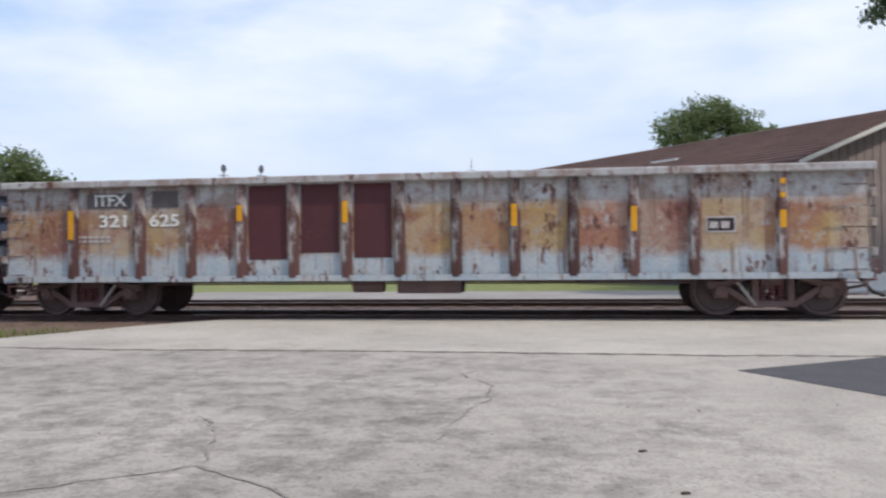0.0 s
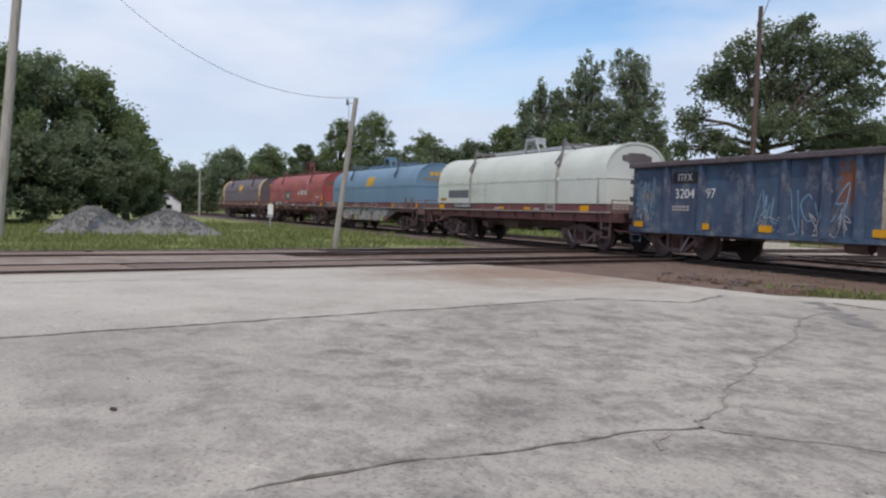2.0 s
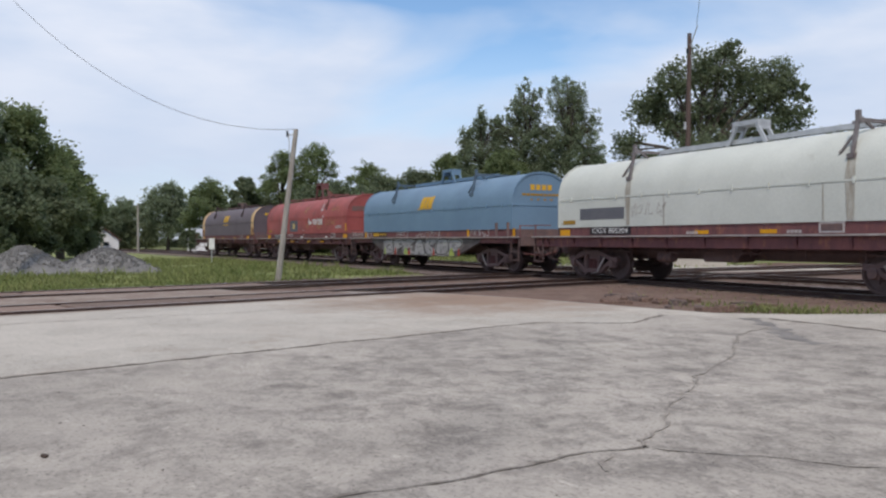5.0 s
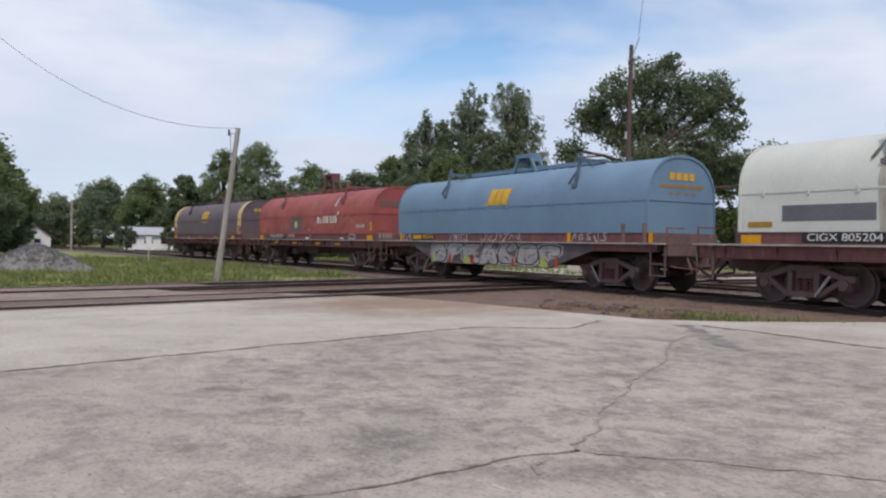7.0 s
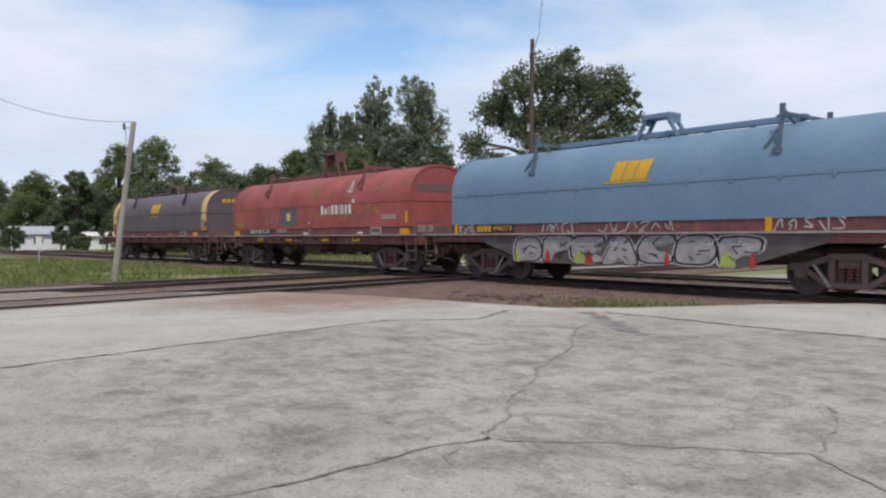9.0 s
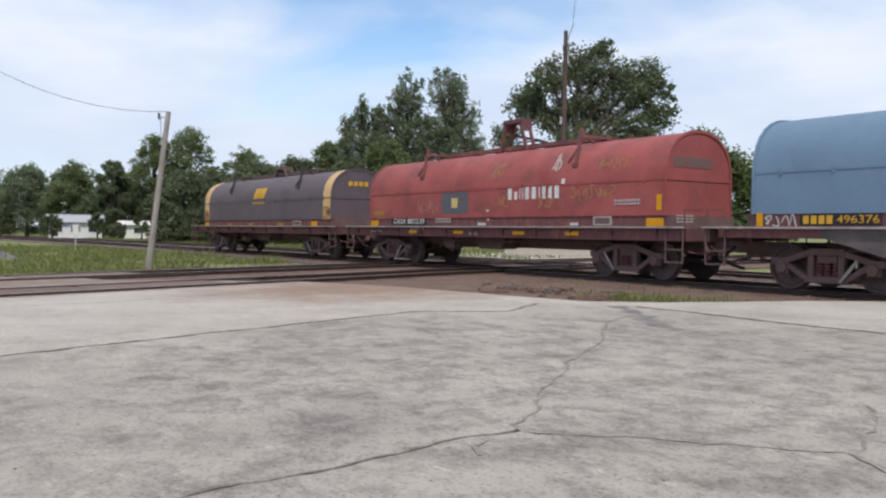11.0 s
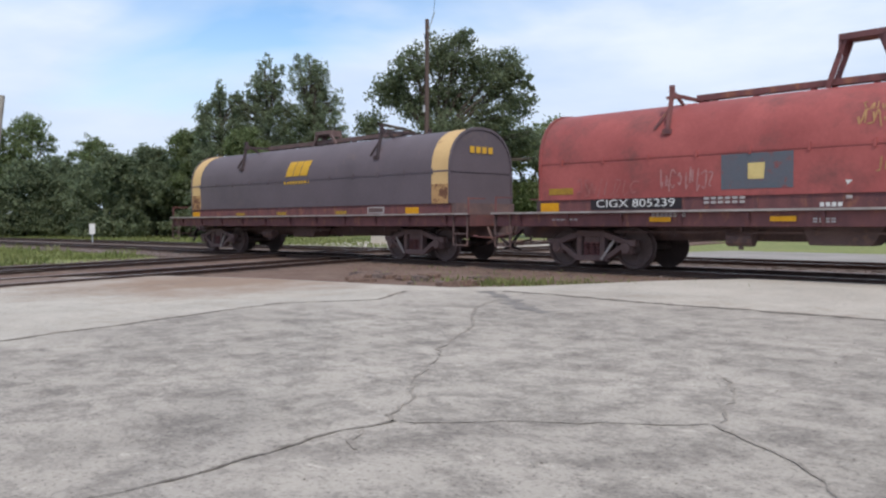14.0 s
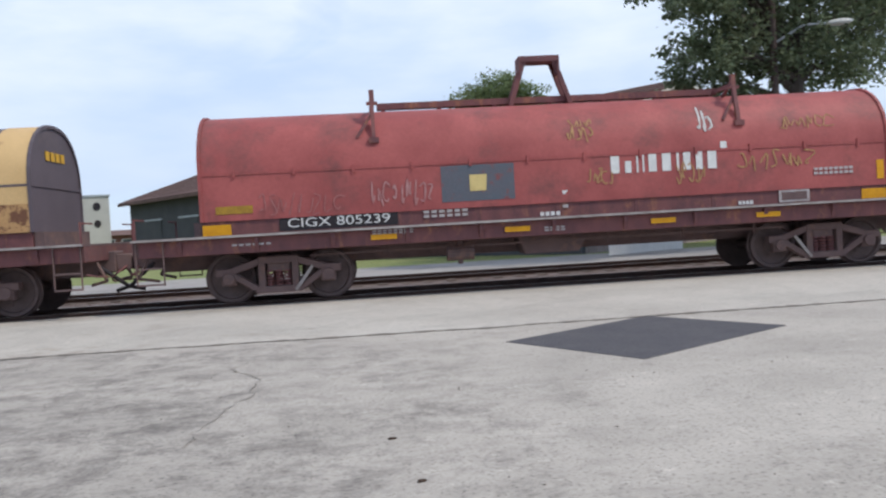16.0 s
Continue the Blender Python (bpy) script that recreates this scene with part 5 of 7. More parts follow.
def patch_gondola_extra(car, H):
    y = -1.455
    number = [(-H + 1.78, "ITFX", 2.265, 0.25, 0.66), (-H + 1.92, "321", 1.86, 0.26, 0.56), (-H + 2.94, "625", 1.86, 0.26, 0.60)]
    plate("number_panel", car, -H + 1.72, -H + 2.66, 2.12, 2.41, y, BELLY, "black repainted panel")
    plate("number_panel", car, -H + 3.08, -H + 3.62, 2.12, 2.44, y, BELLY)
    for x, body, z, size, w in number:
        me = text_mesh(body, size * 1.25, WHITE_PAINT, w, 0.006)
        shared("lettering", me, car, pose(x + w / 2 + 0.1, y - 0.011, z, 90, 0, 0), "worn white stencilled characters")
    bars_of(car, -H + 1.5, 1.50, 0.75, 0.05, 6, y - 0.004, WHITE_WORN, 2)
    ribs = PATCH_RIBS
    for a, b, z0, z1 in ((4, 5, 1.10, 2.50), (5, 6, 1.22, 2.50), (6, 7, 1.12, 2.50)):
        plate("repaint", car, ribs[a - 1] + 0.14, ribs[b - 1] - 0.14, z0, z1, y, MAROON, "dark maroon repainted panel", 0.004)
    for i, zc, hh in ((0, 1.80, 0.28), (3, 1.98, 0.15), (5, 1.97, 0.20), (8, 1.86, 0.20), (10, 1.76, 0.22), (12, 1.72, 0.15)):
        plate("reflector", car, ribs[i] - 0.05, ribs[i] + 0.055, zc - hh, zc + hh, -1.578, YELLOW, "yellow reflective strip")
    for z in (2.08, 2.32):
        plate("reflector", car, ribs[12] - 0.04, ribs[12] + 0.045, z, z + 0.09, -1.578, YELLOW)
    x = 0.5 * (ribs[11] + ribs[12])
    plate("placard", car, x - 0.52, x - 0.02, 1.50, 1.78, y, WHITE_WORN, "white framed consolidated stencil")
    plate("placard", car, x - 0.49, x - 0.05, 1.53, 1.75, y - 0.004, BLACK_PAINT)
    bars_of(car, x - 0.46, 1.57, 0.38, 0.12, 2, y - 0.012, WHITE_WORN)
    scrawl(car, -H + 0.2, 1.5, 1.0, 0.6, 6, GRAFFITI_TAN, 41, y=y, thick=0.022)


def blue_gondola_extra(car, H):
    y = -1.455
    r = BLUE_RIBS
    plate("number_panel", car, r[0] + 0.2, r[1] - 0.2, 2.05, 2.35, y, BLACK_PAINT)
    me = text_mesh("ITFX", 0.28, WHITE_PAINT, 0.55)
    shared("lettering", me, car, pose(0.5 * (r[0] + r[1]), y - 0.011, 2.20, 90, 0, 0))
    for body, x, w in (("3204", 0.5 * (r[0] + r[1]), 0.75), ("97", r[1] + 0.30, 0.34)):
        me = text_mesh(body, 0.36, WHITE_PAINT, w)
        shared("lettering", me, car, pose(x, y - 0.011, 1.76, 90, 0, 0), "white painted number")
    bars_of(car, r[0] + 0.2, 1.36, 0.7, 0.05, 5, y - 0.004, WHITE_WORN, 2)
    for a, b in ((6, 7), (7, 8), (8, 9), (9, 10)):
        plate("repaint", car, r[a - 1] + (0.12 if a > 6 else 0.5), r[b - 1] - 0.12, 0.80, 2.50 if a < 9 else 2.3, y, GON_PALE, "flaking cream paint over rust", 0.004)
    plate("rust_patch", car, r[4] + 0.28, r[5] - 0.1, 1.25, 2.42, y - 0.006, RUST_ORANGE, "orange rust patch", 0.004)
    for i, x in enumerate((-H + 0.36, r[1] + 0.12, 0.5 * (r[2] + r[3]), 0.5 * (r[5] + r[6]), 0.5 * (r[8] + r[9]) - 0.2, 0.5 * (r[10] + r[11]), H - 0.42)):
        plate("reflector", car, x - 0.2, x + 0.2, 0.84, 1.0, -1.50, YELLOW, "yellow reflective strip")
    x = 0.5 * (r[11] + r[12])
    plate("placard", car, x - 0.3, x + 0.25, 1.38, 1.66, y, WHITE_WORN, "framed consolidated stencil")
    plate("placard", car, x - 0.27, x + 0.22, 1.41, 1.63, y - 0.004, BLACK_PAINT)
    bars_of(car, x - 0.22, 1.46, 0.4, 0.12, 3, y - 0.012, GRAFFITI_TAN)
    scrawl(car, -H + 0.2, 1.2, 0.8, 0.9, 7, SPRAY_BLUE, 51, y=y, thick=0.03)
    scrawl(car, -H + 0.3, 1.5, 0.7, 0.4, 6, GRAFFITI_TAN, 58, y=y, thick=0.02)
    scrawl(car, -H + 0.25, 1.0, 0.7, 0.5, 5, GRAFFITI_WHITE, 59, y=y, thick=0.014)
    scrawl(car, r[2] + 0.1, 1.0, 2.6, 0.8, 9, SPRAY_BLUE, 52, y=y, thick=0.035)
    scrawl(car, r[2] + 0.2, 0.85, 3.0, 0.45, 10, GRAFFITI_WHITE, 55, y=y, thick=0.02)
    scrawl(car, r[10] - 0.4, 1.1, 1.2, 0.5, 5, GRAFFITI_WHITE, 56, y=y, thick=0.02)
    scrawl(car, r[12] + 0.3, 1.5, 0.9, 0.6, 4, SILL_GREY, 53, y=y, thick=0.03)
    scrawl(car, r[12] + 0.2, 0.95, 1.2, 0.2, 3, GRAFFITI_WHITE, 54, y=y, thick=0.04)


PATCH_RIBS = [-6.60, -5.20, -4.17, -3.15, -2.12, -1.10, -0.10, 0.96, 2.02, 3.07, 4.12, 5.15, 6.61]
BLUE_RIBS = [-6.51, -5.14, -3.46, -2.39, -1.26, -0.43, 0.66, 1.53, 2.56, 3.55, 4.51, 5.25, 6.46]
CARS = [
    (gondola("open gondola car patched in grey, rust and ochre paint", 8.05, PATCH_RIBS, 0.74, 2.62, GON_PATCH, GON_RIB, GON_PATCH, patch_gondola_extra), 35.15),
    (gondola("blue open gondola car with flaking cream panels", 8.08, BLUE_RIBS, 0.74, 2.62, GON_BLUE, GON_BLUE, GON_TOP, blue_gondola_extra, pale_posts=(6, 7, 8)), 17.71),
    (coil_car("coil car with a rounded pale grey hood on a red frame", 6.35, HOOD_WHITE, "pale grey rounded steel hood with stains", SIGNAL_GREY, white_extra, deck_front=0.85, guide_mat=SILL_GREY), 1.46),
    (coil_car("coil car with a blue hood and graffiti on its belly sill", 6.4, HOOD_BLUE, "sky-blue rounded steel hood", HOOD_BLUE, blue_extra, fish=True, guide_mat=BLUE_DARK), -14.05),
    (coil_car("coil car with a faded red hood on a red frame", 6.45, HOOD_RED, "faded red rounded steel hood with scrawls", FRAME_RED, red_extra, deck_front=0.8, deck_back=1.15, gap=1.27, yoke=0.86, guide_mat=FRAME_RED, guides=(-0.515, 0.552)), -29.12),
    (coil_car("last coil car, purple-grey hood with cream end bands", 6.50, HOOD_BROWN, "purple-grey rounded steel hood", STEEL_DARK, brown_extra, yoke=0.36), -44.97),
]


def run(t):
    """How far the train has come along the rail at t seconds, against its place at 8 s."""
    slack = 0.12 * math.exp(-((t - 11.8) / 1.6) ** 4)      # the train drags a little before it picks up again
    return 4.438 * (t - 8) - 0.0054 * (t - 8) ** 2 - slack


# ---- marks on the pavement ----
def crack(name, pts, width, material, label, wander=0.05, z=0.006, seed=1, step=0.09):
    """A thin strip that wanders along a few corners and varies in width."""
    rnd = random.Random(seed)
    line = []
    for (xa, ya), (xb, yb) in zip(pts, pts[1:]):
        n = max(1, int(math.hypot(xb - xa, yb - ya) / step))
        for i in range(n):
            line.append((xa + (xb - xa) * i / n, ya + (yb - ya) * i / n))
    line.append(pts[-1])
    jag, drift = [], [0.0, 0.0]
    for x, y in line:                                # sharp small steps on a slow drift
        drift = [0.86 * v + rnd.gauss(0, wander) * 0.45 for v in drift]
        jag.append((x + drift[0] + rnd.gauss(0, wander) * 0.22, y + drift[1] + rnd.gauss(0, wander) * 0.22))
    line = jag
    bm = bmesh.new()
    rows = []
    for i, (x, y) in enumerate(line):
        a, b = line[max(i - 1, 0)], line[min(i + 1, len(line) - 1)]
        d = Vector((b[0] - a[0], b[1] - a[1])).normalized()
        w = width * rnd.choice((0.3, 0.5, 0.8, 1.1, 1.4)) / 2
        rows.append((bm.verts.new((x - d.y * w, y + d.x * w, z)), bm.verts.new((x + d.y * w, y - d.x * w, z))))
    for (a, b), (c, d) in zip(rows, rows[1:]):
        bm.faces.new((a, b, d, c))
    return solid(name, bm, material, label, "crack", "structure")


crack("pavement_crack", [(-3.25, 1.0), (-3.3, 1.7), (-3.22, 2.25), (-3.18, 2.76), (-3.15, 3.29), (-3.03, 3.63)], 0.03, CRACK, "long wandering crack across the concrete", 0.022, seed=1)
crack("pavement_crack", [(-3.03, 3.63), (-2.54, 3.95), (-1.99, 4.27), (-1.5, 4.58), (-1.2, 4.28), (-0.87, 3.8), (-0.5, 3.2)], 0.026, CRACK_FAINT, "fine crack curving across the concrete", 0.03, seed=2)
crack("pavement_joint", [(-7.7, -2.0), (-7.85, 1.0), (-8.25, 4.4), (-8.55, 7.8), (-7.69, 8.87), (-8.25, 10.3)], 0.055, CRACK, "dark joint between two pours of concrete", 0.03, seed=3)
crack("pavement_crack", [(-6.25, 9.88), (-6.03, 8.9), (-5.13, 7.43), (-4.42, 5.97), (-3.52, 4.47), (-3.03, 3.63)], 0.026, CRACK_FAINT, "fine crack in the concrete", 0.045, seed=4)
crack("pavement_joint", [(-6.9, 11.05), (-3.96, 10.45), (-1.6, 10.15), (0.31, 9.85), (3.27, 9.25), (8.1, 8.66), (20.0, 7.2)], 0.11, CRACK, "long dark joint between concrete slabs", 0.03, seed=5)
crack("tar_streak", [(-7.13, 10.87), (-5.58, 9.31), (-4.86, 8.7)], 0.28, mat("tar_streak", (0.165, 0.152, 0.142), (0.25, 0.232, 0.215), scale=2, rough=0.9), "grey tar streak on the concrete", 0.06, 0.003, seed=6)
crack("pavement_crack", [(-0.13, 5.13), (0.09, 5.95), (0.37, 6.79), (0.40, 7.2), (0.12, 7.95), (0.3, 8.4)], 0.014, CRACK_FAINT, "short crooked crack in the concrete", 0.06, seed=7)
crack("pavement_crack", [(-3.12, 3.34), (-2.97, 3.12), (-2.86, 2.98)], 0.022, CRACK_FAINT, "short branch of a crack", 0.05, seed=8)
crack("pavement_crack", [(-1.5, 4.58), (-1.55, 5.2), (-1.9, 6.0)], 0.014, CRACK_FAINT, "fine branch of a crack", 0.06, seed=9)
crack("pavement_joint", [(-12.9, 0.0), (-12.7, 5.0), (-12.9, 10.0)], 0.03, CRACK, "joint beside the crossing rails", 0.02, seed=10)

bm = bmesh.new()
prism(bm, [(2.88, 8.08), (5.02, 9.08), (5.76, 7.42), (3.6, 6.40)], "z", -0.02, 0.006)
solid("asphalt_patch", bm, ASPHALT, "square patch of new dark asphalt", "patch", "structure")
rnd = random.Random(12)
bm = bmesh.new()
for i in range(500):                                  # small stones and chips on the pavement
    x, y, s_ = rnd.uniform(-12, 8), rnd.uniform(0.8, 11), rnd.choice((0.004, 0.005, 0.006, 0.009))
    a = rnd.uniform(0, 3.1)
    prism(bm, [(x + s_ * math.cos(a + k * 1.3) * rnd.uniform(0.6, 1.3), y + s_ * math.sin(a + k * 1.3) * rnd.uniform(0.6, 1.3)) for k in range(4)], "z", 0.0, s_ * 0.5)
solid("grit", bm, CRACK, "dark grit and chips strewn over the concrete", "grit", "stuff")
DRY_LEAF = mat("dry_brown_leaf", (0.075, 0.048, 0.035), (0.05, 0.035, 0.028), scale=30, rough=0.9, bump=0)
for x, y, w in ((-4.86, 0.77, 0.038), (1.09, 4.77, 0.026), (1.09, 3.91, 0.024)):
    bm = bmesh.new()
    prism(bm, [(x - w, y - w * 0.3), (x - w * 0.2, y - w * 0.5), (x + w, y - w * 0.1), (x + w * 0.5, y + w * 0.45), (x - w * 0.6, y + w * 0.3)], "z", 0.001, 0.012)
    solid("dry_leaf", bm, DRY_LEAF, "dry brown leaf lying on the concrete", "leaf")

# flangeways beside the crossing rails
for k in (0.0, -GAUGE, -4.2, -4.2 - GAUGE):
    bm = bmesh.new()
    for d in (-0.10, 0.10):
        for y0 in range(-50, 10, 2):
            a, b = cross_x(y0, k) + d, cross_x(y0 + 2, k) + d
            v = [bm.verts.new(c) for c in ((a - 0.05, y0, 0.004), (a + 0.05, y0, 0.004), (b + 0.05, y0 + 2, 0.004), (b - 0.05, y0 + 2, 0.004))]
            bm.faces.new(v)
    solid("flangeway", bm, CRACK, "dark dirt-filled groove beside a rail", "groove", "structure")
crossing_plank = bmesh.new()
box(crossing_plank, -0.55, 0.55, -1.4, 1.4, -0.1, 0.035)
PLANK = mesh_of("crossing_panel", finish(crossing_plank, 0.02), mat("old_timber_panel", (0.17, 0.115, 0.09), (0.24, 0.18, 0.15), scale=3, stretch=(6, 0.5, 1), rough=0.95, object_random=0.25))
for k in (-GAUGE / 2, -4.2 - GAUGE / 2):
    for i in range(4):
        y = -1.5 + 2.9 * i
        ob = new("crossing_panel", PLANK)
        ob.matrix_world = pose(cross_x(y, k), y, 0, 0, 0, 4.3)
        tagged(ob, "brown worn timber panel between crossing rails", "crossing panel", "crossing panels")

# broken slabs and stones at the corner of the pavement
for i in range(30):
    x, y = rnd.uniform(-11.8, -7.6), rnd.uniform(11.7, 13.6)
    bm = bmesh.new()
    r = rnd.uniform(0.08, 0.40)
    prism(bm, [(r * math.cos(a) * rnd.uniform(0.7, 1.2), 0.6 * r * math.sin(a) * rnd.uniform(0.7, 1.2)) for a in (0.2, 1.2, 2.2, 3.3, 4.2, 5.3)], "z", -0.06, rnd.uniform(0.02, 0.07))
    solid("broken_slab", bm, DIRT if i % 3 else BALLAST, "broken piece of pavement lying in the dirt", "rubble", bevel=0.01, m=pose(x, y, -0.02, rnd.uniform(-6, 6), rnd.uniform(-6, 6), rnd.uniform(0, 180)), group="rubble at the pavement's edge")


# ---- grass and weeds ----
def blades(name, count, place, height, material, label, seed, wide=0.012):
    rn = np.random.RandomState(seed)
    verts, faces = [], []
    made = 0
    while made < count:
        x, y = place(rn)
        if x is None:
            continue
        h = rn.uniform(*height)
        a = rn.uniform(0, 6.28)
        lean = rn.uniform(0.3, 1.1) * h
        w = wide * rn.uniform(0.6, 1.6)
        dx, dy = math.cos(a), math.sin(a)
        n = len(verts)
        verts += [(x - dy * w, y + dx * w, -0.1), (x + dy * w, y - dx * w, -0.1), (x + dx * lean * 0.4 + dy * w * 0.7, y + dy * lean * 0.4 - dx * w * 0.7, -0.1 + h * 0.6), (x + dx * lean * 0.4 - dy * w * 0.7, y + dy * lean * 0.4 + dx * w * 0.7, -0.1 + h * 0.6), (x + dx * lean, y + dy * lean, -0.1 + h)]
        faces += [(n, n + 1, n + 2, n + 3), (n + 3, n + 2, n + 4)]
        made += 1
    me = bpy.data.meshes.new(name)
    me.from_pydata(verts, [], faces)
    me.materials.append(material)
    return tagged(new(name, me), label, "grass", "", "stuff")


def field(rn):
    x = -20.9 - 34 * rn.rand() ** 1.5
    y = rn.uniform(-4, 25)
    if y > near_rail(x) - 2.0 or (y > 6.5 and x > -22.6 - 0.10 * max(0, y - 8)):
        return None, None
    if noise.noise((x * 0.35, y * 0.35, 0)) < -0.25:
        return None, None
    return x, y


def corner(rn):
    a = rn.normal(0, 1)
    return -7.6 + a * 0.8, 12.7 + 0.45 * a * (1 if a > 0 else 0.15) + rn.normal(0, 0.36)


def verge(rn):
    x = -22 - 70 * rn.rand()
    return x, near_rail(x) + 7.6 + rn.rand() ** 2 * 10


def bed_weeds(rn):
    x = rn.uniform(-13, -3.5)
    return x, near_rail(x) - rn.uniform(0.5, 3.4)


blades("grass", 42000, field, (0.05, 0.17), BLADE, "rough green grass of the verge", 1, 0.016)
blades("tall_grass", 3000, lambda rn: (lambda p: p if p[0] is not None and noise.noise((p[0] * 0.6, p[1] * 0.6, 3)) > 0.22 else (None, None))(field(rn)), (0.20, 0.40), BLADE, "tufts of taller unmown grass", 2, 0.018)
blades("weeds", 1000, corner, (0.04, 0.22), BLADE, "green weeds at the pavement's corner", 3)
blades("weeds", 260, bed_weeds, (0.04, 0.14), BLADE, "sparse weeds in the ballast", 4)
blades("grass", 9000, verge, (0.08, 0.26), BLADE, "green grass beyond the tracks", 5, 0.03)


# ---- trees ----
def leaves(points, size, rn):
    """Small bent quads round the given points, turned at random."""
    n = len(points)
    face = rn.normal(size=(n, 3)) * 0.75 + np.array([0.0, 0.0, 0.75])      # leaves tend to lie flat
    face /= np.linalg.norm(face, axis=1)[:, None]
    a = np.cross(face, rn.normal(size=(n, 3)))
    a /= np.linalg.norm(a, axis=1)[:, None]
    b = np.cross(face, a)
    s_ = size * rn.uniform(0.6, 1.4, (n, 1))
    c = np.cross(a, b) * s_ * 0.25
    v = np.stack([points - a * s_ * 0.6, points - b * s_ * 0.38 + c, points + a * s_ * 0.6, points + b * s_ * 0.38 + c], axis=1).reshape(-1, 3)
    return v


def tree(x, y, blobs, count, size, material, label, trunk_r=0.25, trunk_h=None, seed=1, limbs=True, name="tree", fill=0.45):
    """blobs: (dx, dy, z, radius across, radius up); leaves thicken towards the outside of every blob."""
    rn = np.random.RandomState(seed)
    t = thing(name, pose(x, y, -0.1), label, "tree" if name == "tree" else "bush")
    bm = bmesh.new()
    lowest = min(b[2] - b[4] for b in blobs)
    tops = sorted(blobs, key=lambda b: -b[2])
    trunk_h = trunk_h or max(lowest + 0.8, 0.5 * tops[0][2])
    bend = rn.uniform(-0.2, 0.2, 2)
    p0, p1 = Vector((0, 0, 0)), Vector((bend[0], bend[1], trunk_h))
    rod(bm, p0, (p0 + p1) / 2 + Vector((0.05, 0.05, 0)), trunk_r, trunk_r * 0.8, 9)
    rod(bm, (p0 + p1) / 2 + Vector((0.05, 0.05, 0)), p1, trunk_r * 0.8, trunk_r * 0.6, 9)
    part("trunk", bm, BARK, t)
    if limbs:
        for bx, by, bz, br, bh in blobs:
            bm = bmesh.new()
            start = p1 * min(1.0, max(0.4, (bz - bh * 0.7) / max(trunk_h, 0.1)))
            end = Vector((bx, by, bz + bh * 0.3))
            mid = (start + end) / 2 + Vector((0, 0, 0.2))
            rod(bm, start, mid, trunk_r * 0.42, trunk_r * 0.26, 6)
            rod(bm, mid, end, trunk_r * 0.26, trunk_r * 0.07, 6)
            for _ in range(4):
                tip = Vector((bx + rn.uniform(-0.8, 0.8) * br, by + rn.uniform(-0.8, 0.8) * br, bz + rn.uniform(-0.5, 0.8) * bh))
                rod(bm, mid, tip, trunk_r * 0.14, trunk_r * 0.03, 5)
            part("limb", bm, BARK, t)
    vol = np.array([b[3] * b[3] * b[4] for b in blobs]) ** 0.7
    share = (3.1 * count * vol / vol.sum()).astype(int)
    allp = []
    for (bx, by, bz, br, bh), n in zip(blobs, share):
        # clumps of leaves over the blob, so that the outline stays ragged
        k = max(10, n // 26)
        d = rn.normal(size=(k, 3))
        d /= np.linalg.norm(d, axis=1)[:, None]
        cl = d * (rn.rand(k, 1) ** fill)
        pick = rn.randint(0, k, n)
        p = cl[pick] + rn.normal(size=(n, 3)) * 0.15
        allp.append(p * np.array([br, br, bh]) + np.array([bx, by, bz]))
    pts = np.concatenate(allp)
    pts = pts[pts[:, 2] > 0.15]
    v = leaves(pts, size * 0.60, rn)
    f = np.arange(len(v)).reshape(-1, 4)
    me = bpy.data.meshes.new("crown")
    me.from_pydata(v.tolist(), [], f.tolist())
    me.materials.append(material)
    shared("crown", me, t)
    return t


def at(az, d):
    return -d * math.sin(radians(az)), d * math.cos(radians(az))


def round_blobs(h, r, low, n, seed, flat=0.75):
    rn = random.Random(seed)
    out = []
    for i in range(n):
        u = (i + 0.5) / n
        z = low + (h - low) * (0.2 + 0.68 * u)
        reach = r * (1 - 0.55 * abs(2 * u - 0.75)) * 0.75
        a = i * 2.4 + rn.uniform(-0.4, 0.4)
        br = r * rn.uniform(0.36, 0.52)
        out.append((reach * math.cos(a), reach * math.sin(a), z, br, br * flat))
    out.append((0, 0, h - 0.35 * r * 0.5, r * 0.45, r * 0.35))
    return out


# big oak behind the crossing
ox, oy = at(36.3, 50)
ux, uy = math.cos(radians(36.3)), math.sin(radians(36.3))       # to the right as the oak is seen
def across(k, deep, z, r, h, shrink=0.84):
    return (k * ux - deep * uy, k * uy + deep * ux, z, r * shrink, h * shrink)
tree(ox, oy, [across(0.2, 0, 11.2, 1.9, 1.7), across(2.2, 0.6, 10.6, 1.9, 1.5), across(-1.7, -0.5, 10.6, 1.5, 1.5), across(3.9, 0, 9.4, 1.5, 1.3), across(1.0, 1, 8.8, 2.4, 1.6), across(-1.4, 0.5, 8.4, 1.8, 1.5), across(3.6, -0.5, 7.4, 1.9, 1.2), across(-3.3, 0, 9.2, 1.5, 1.3), across(-4.2, 0, 7.0, 1.4, 1.1), across(4.1, 0.2, 10.7, 1.5, 1.2), across(-3.2, 0.4, 5.9, 1.5, 0.9), across(0.6, -1, 6.6, 2.4, 1.3), across(-4.9, 0, 5.4, 1.1, 0.8), across(3.0, 0.8, 5.3, 2.0, 1.0), across(-1.6, -0.6, 5.2, 1.6, 1.0), across(5.4, 0.3, 6.0, 1.5, 1.0), across(4.9, 0, 8.4, 1.3, 1.1), across(5.2, 0.2, 9.8, 0.9, 0.8), across(-2.6, 0, 9.6, 1.0, 1.0), across(6.4, 0, 4.8, 1.5, 1.0), across(1.4, 0, 12.3, 1.1, 0.8)],
     10500, 0.28, LEAF_DARK, "large dark-leaved oak with gaps in its crown", 0.42, 6.0, 21)
bx_, by_ = at(30.0, 56)
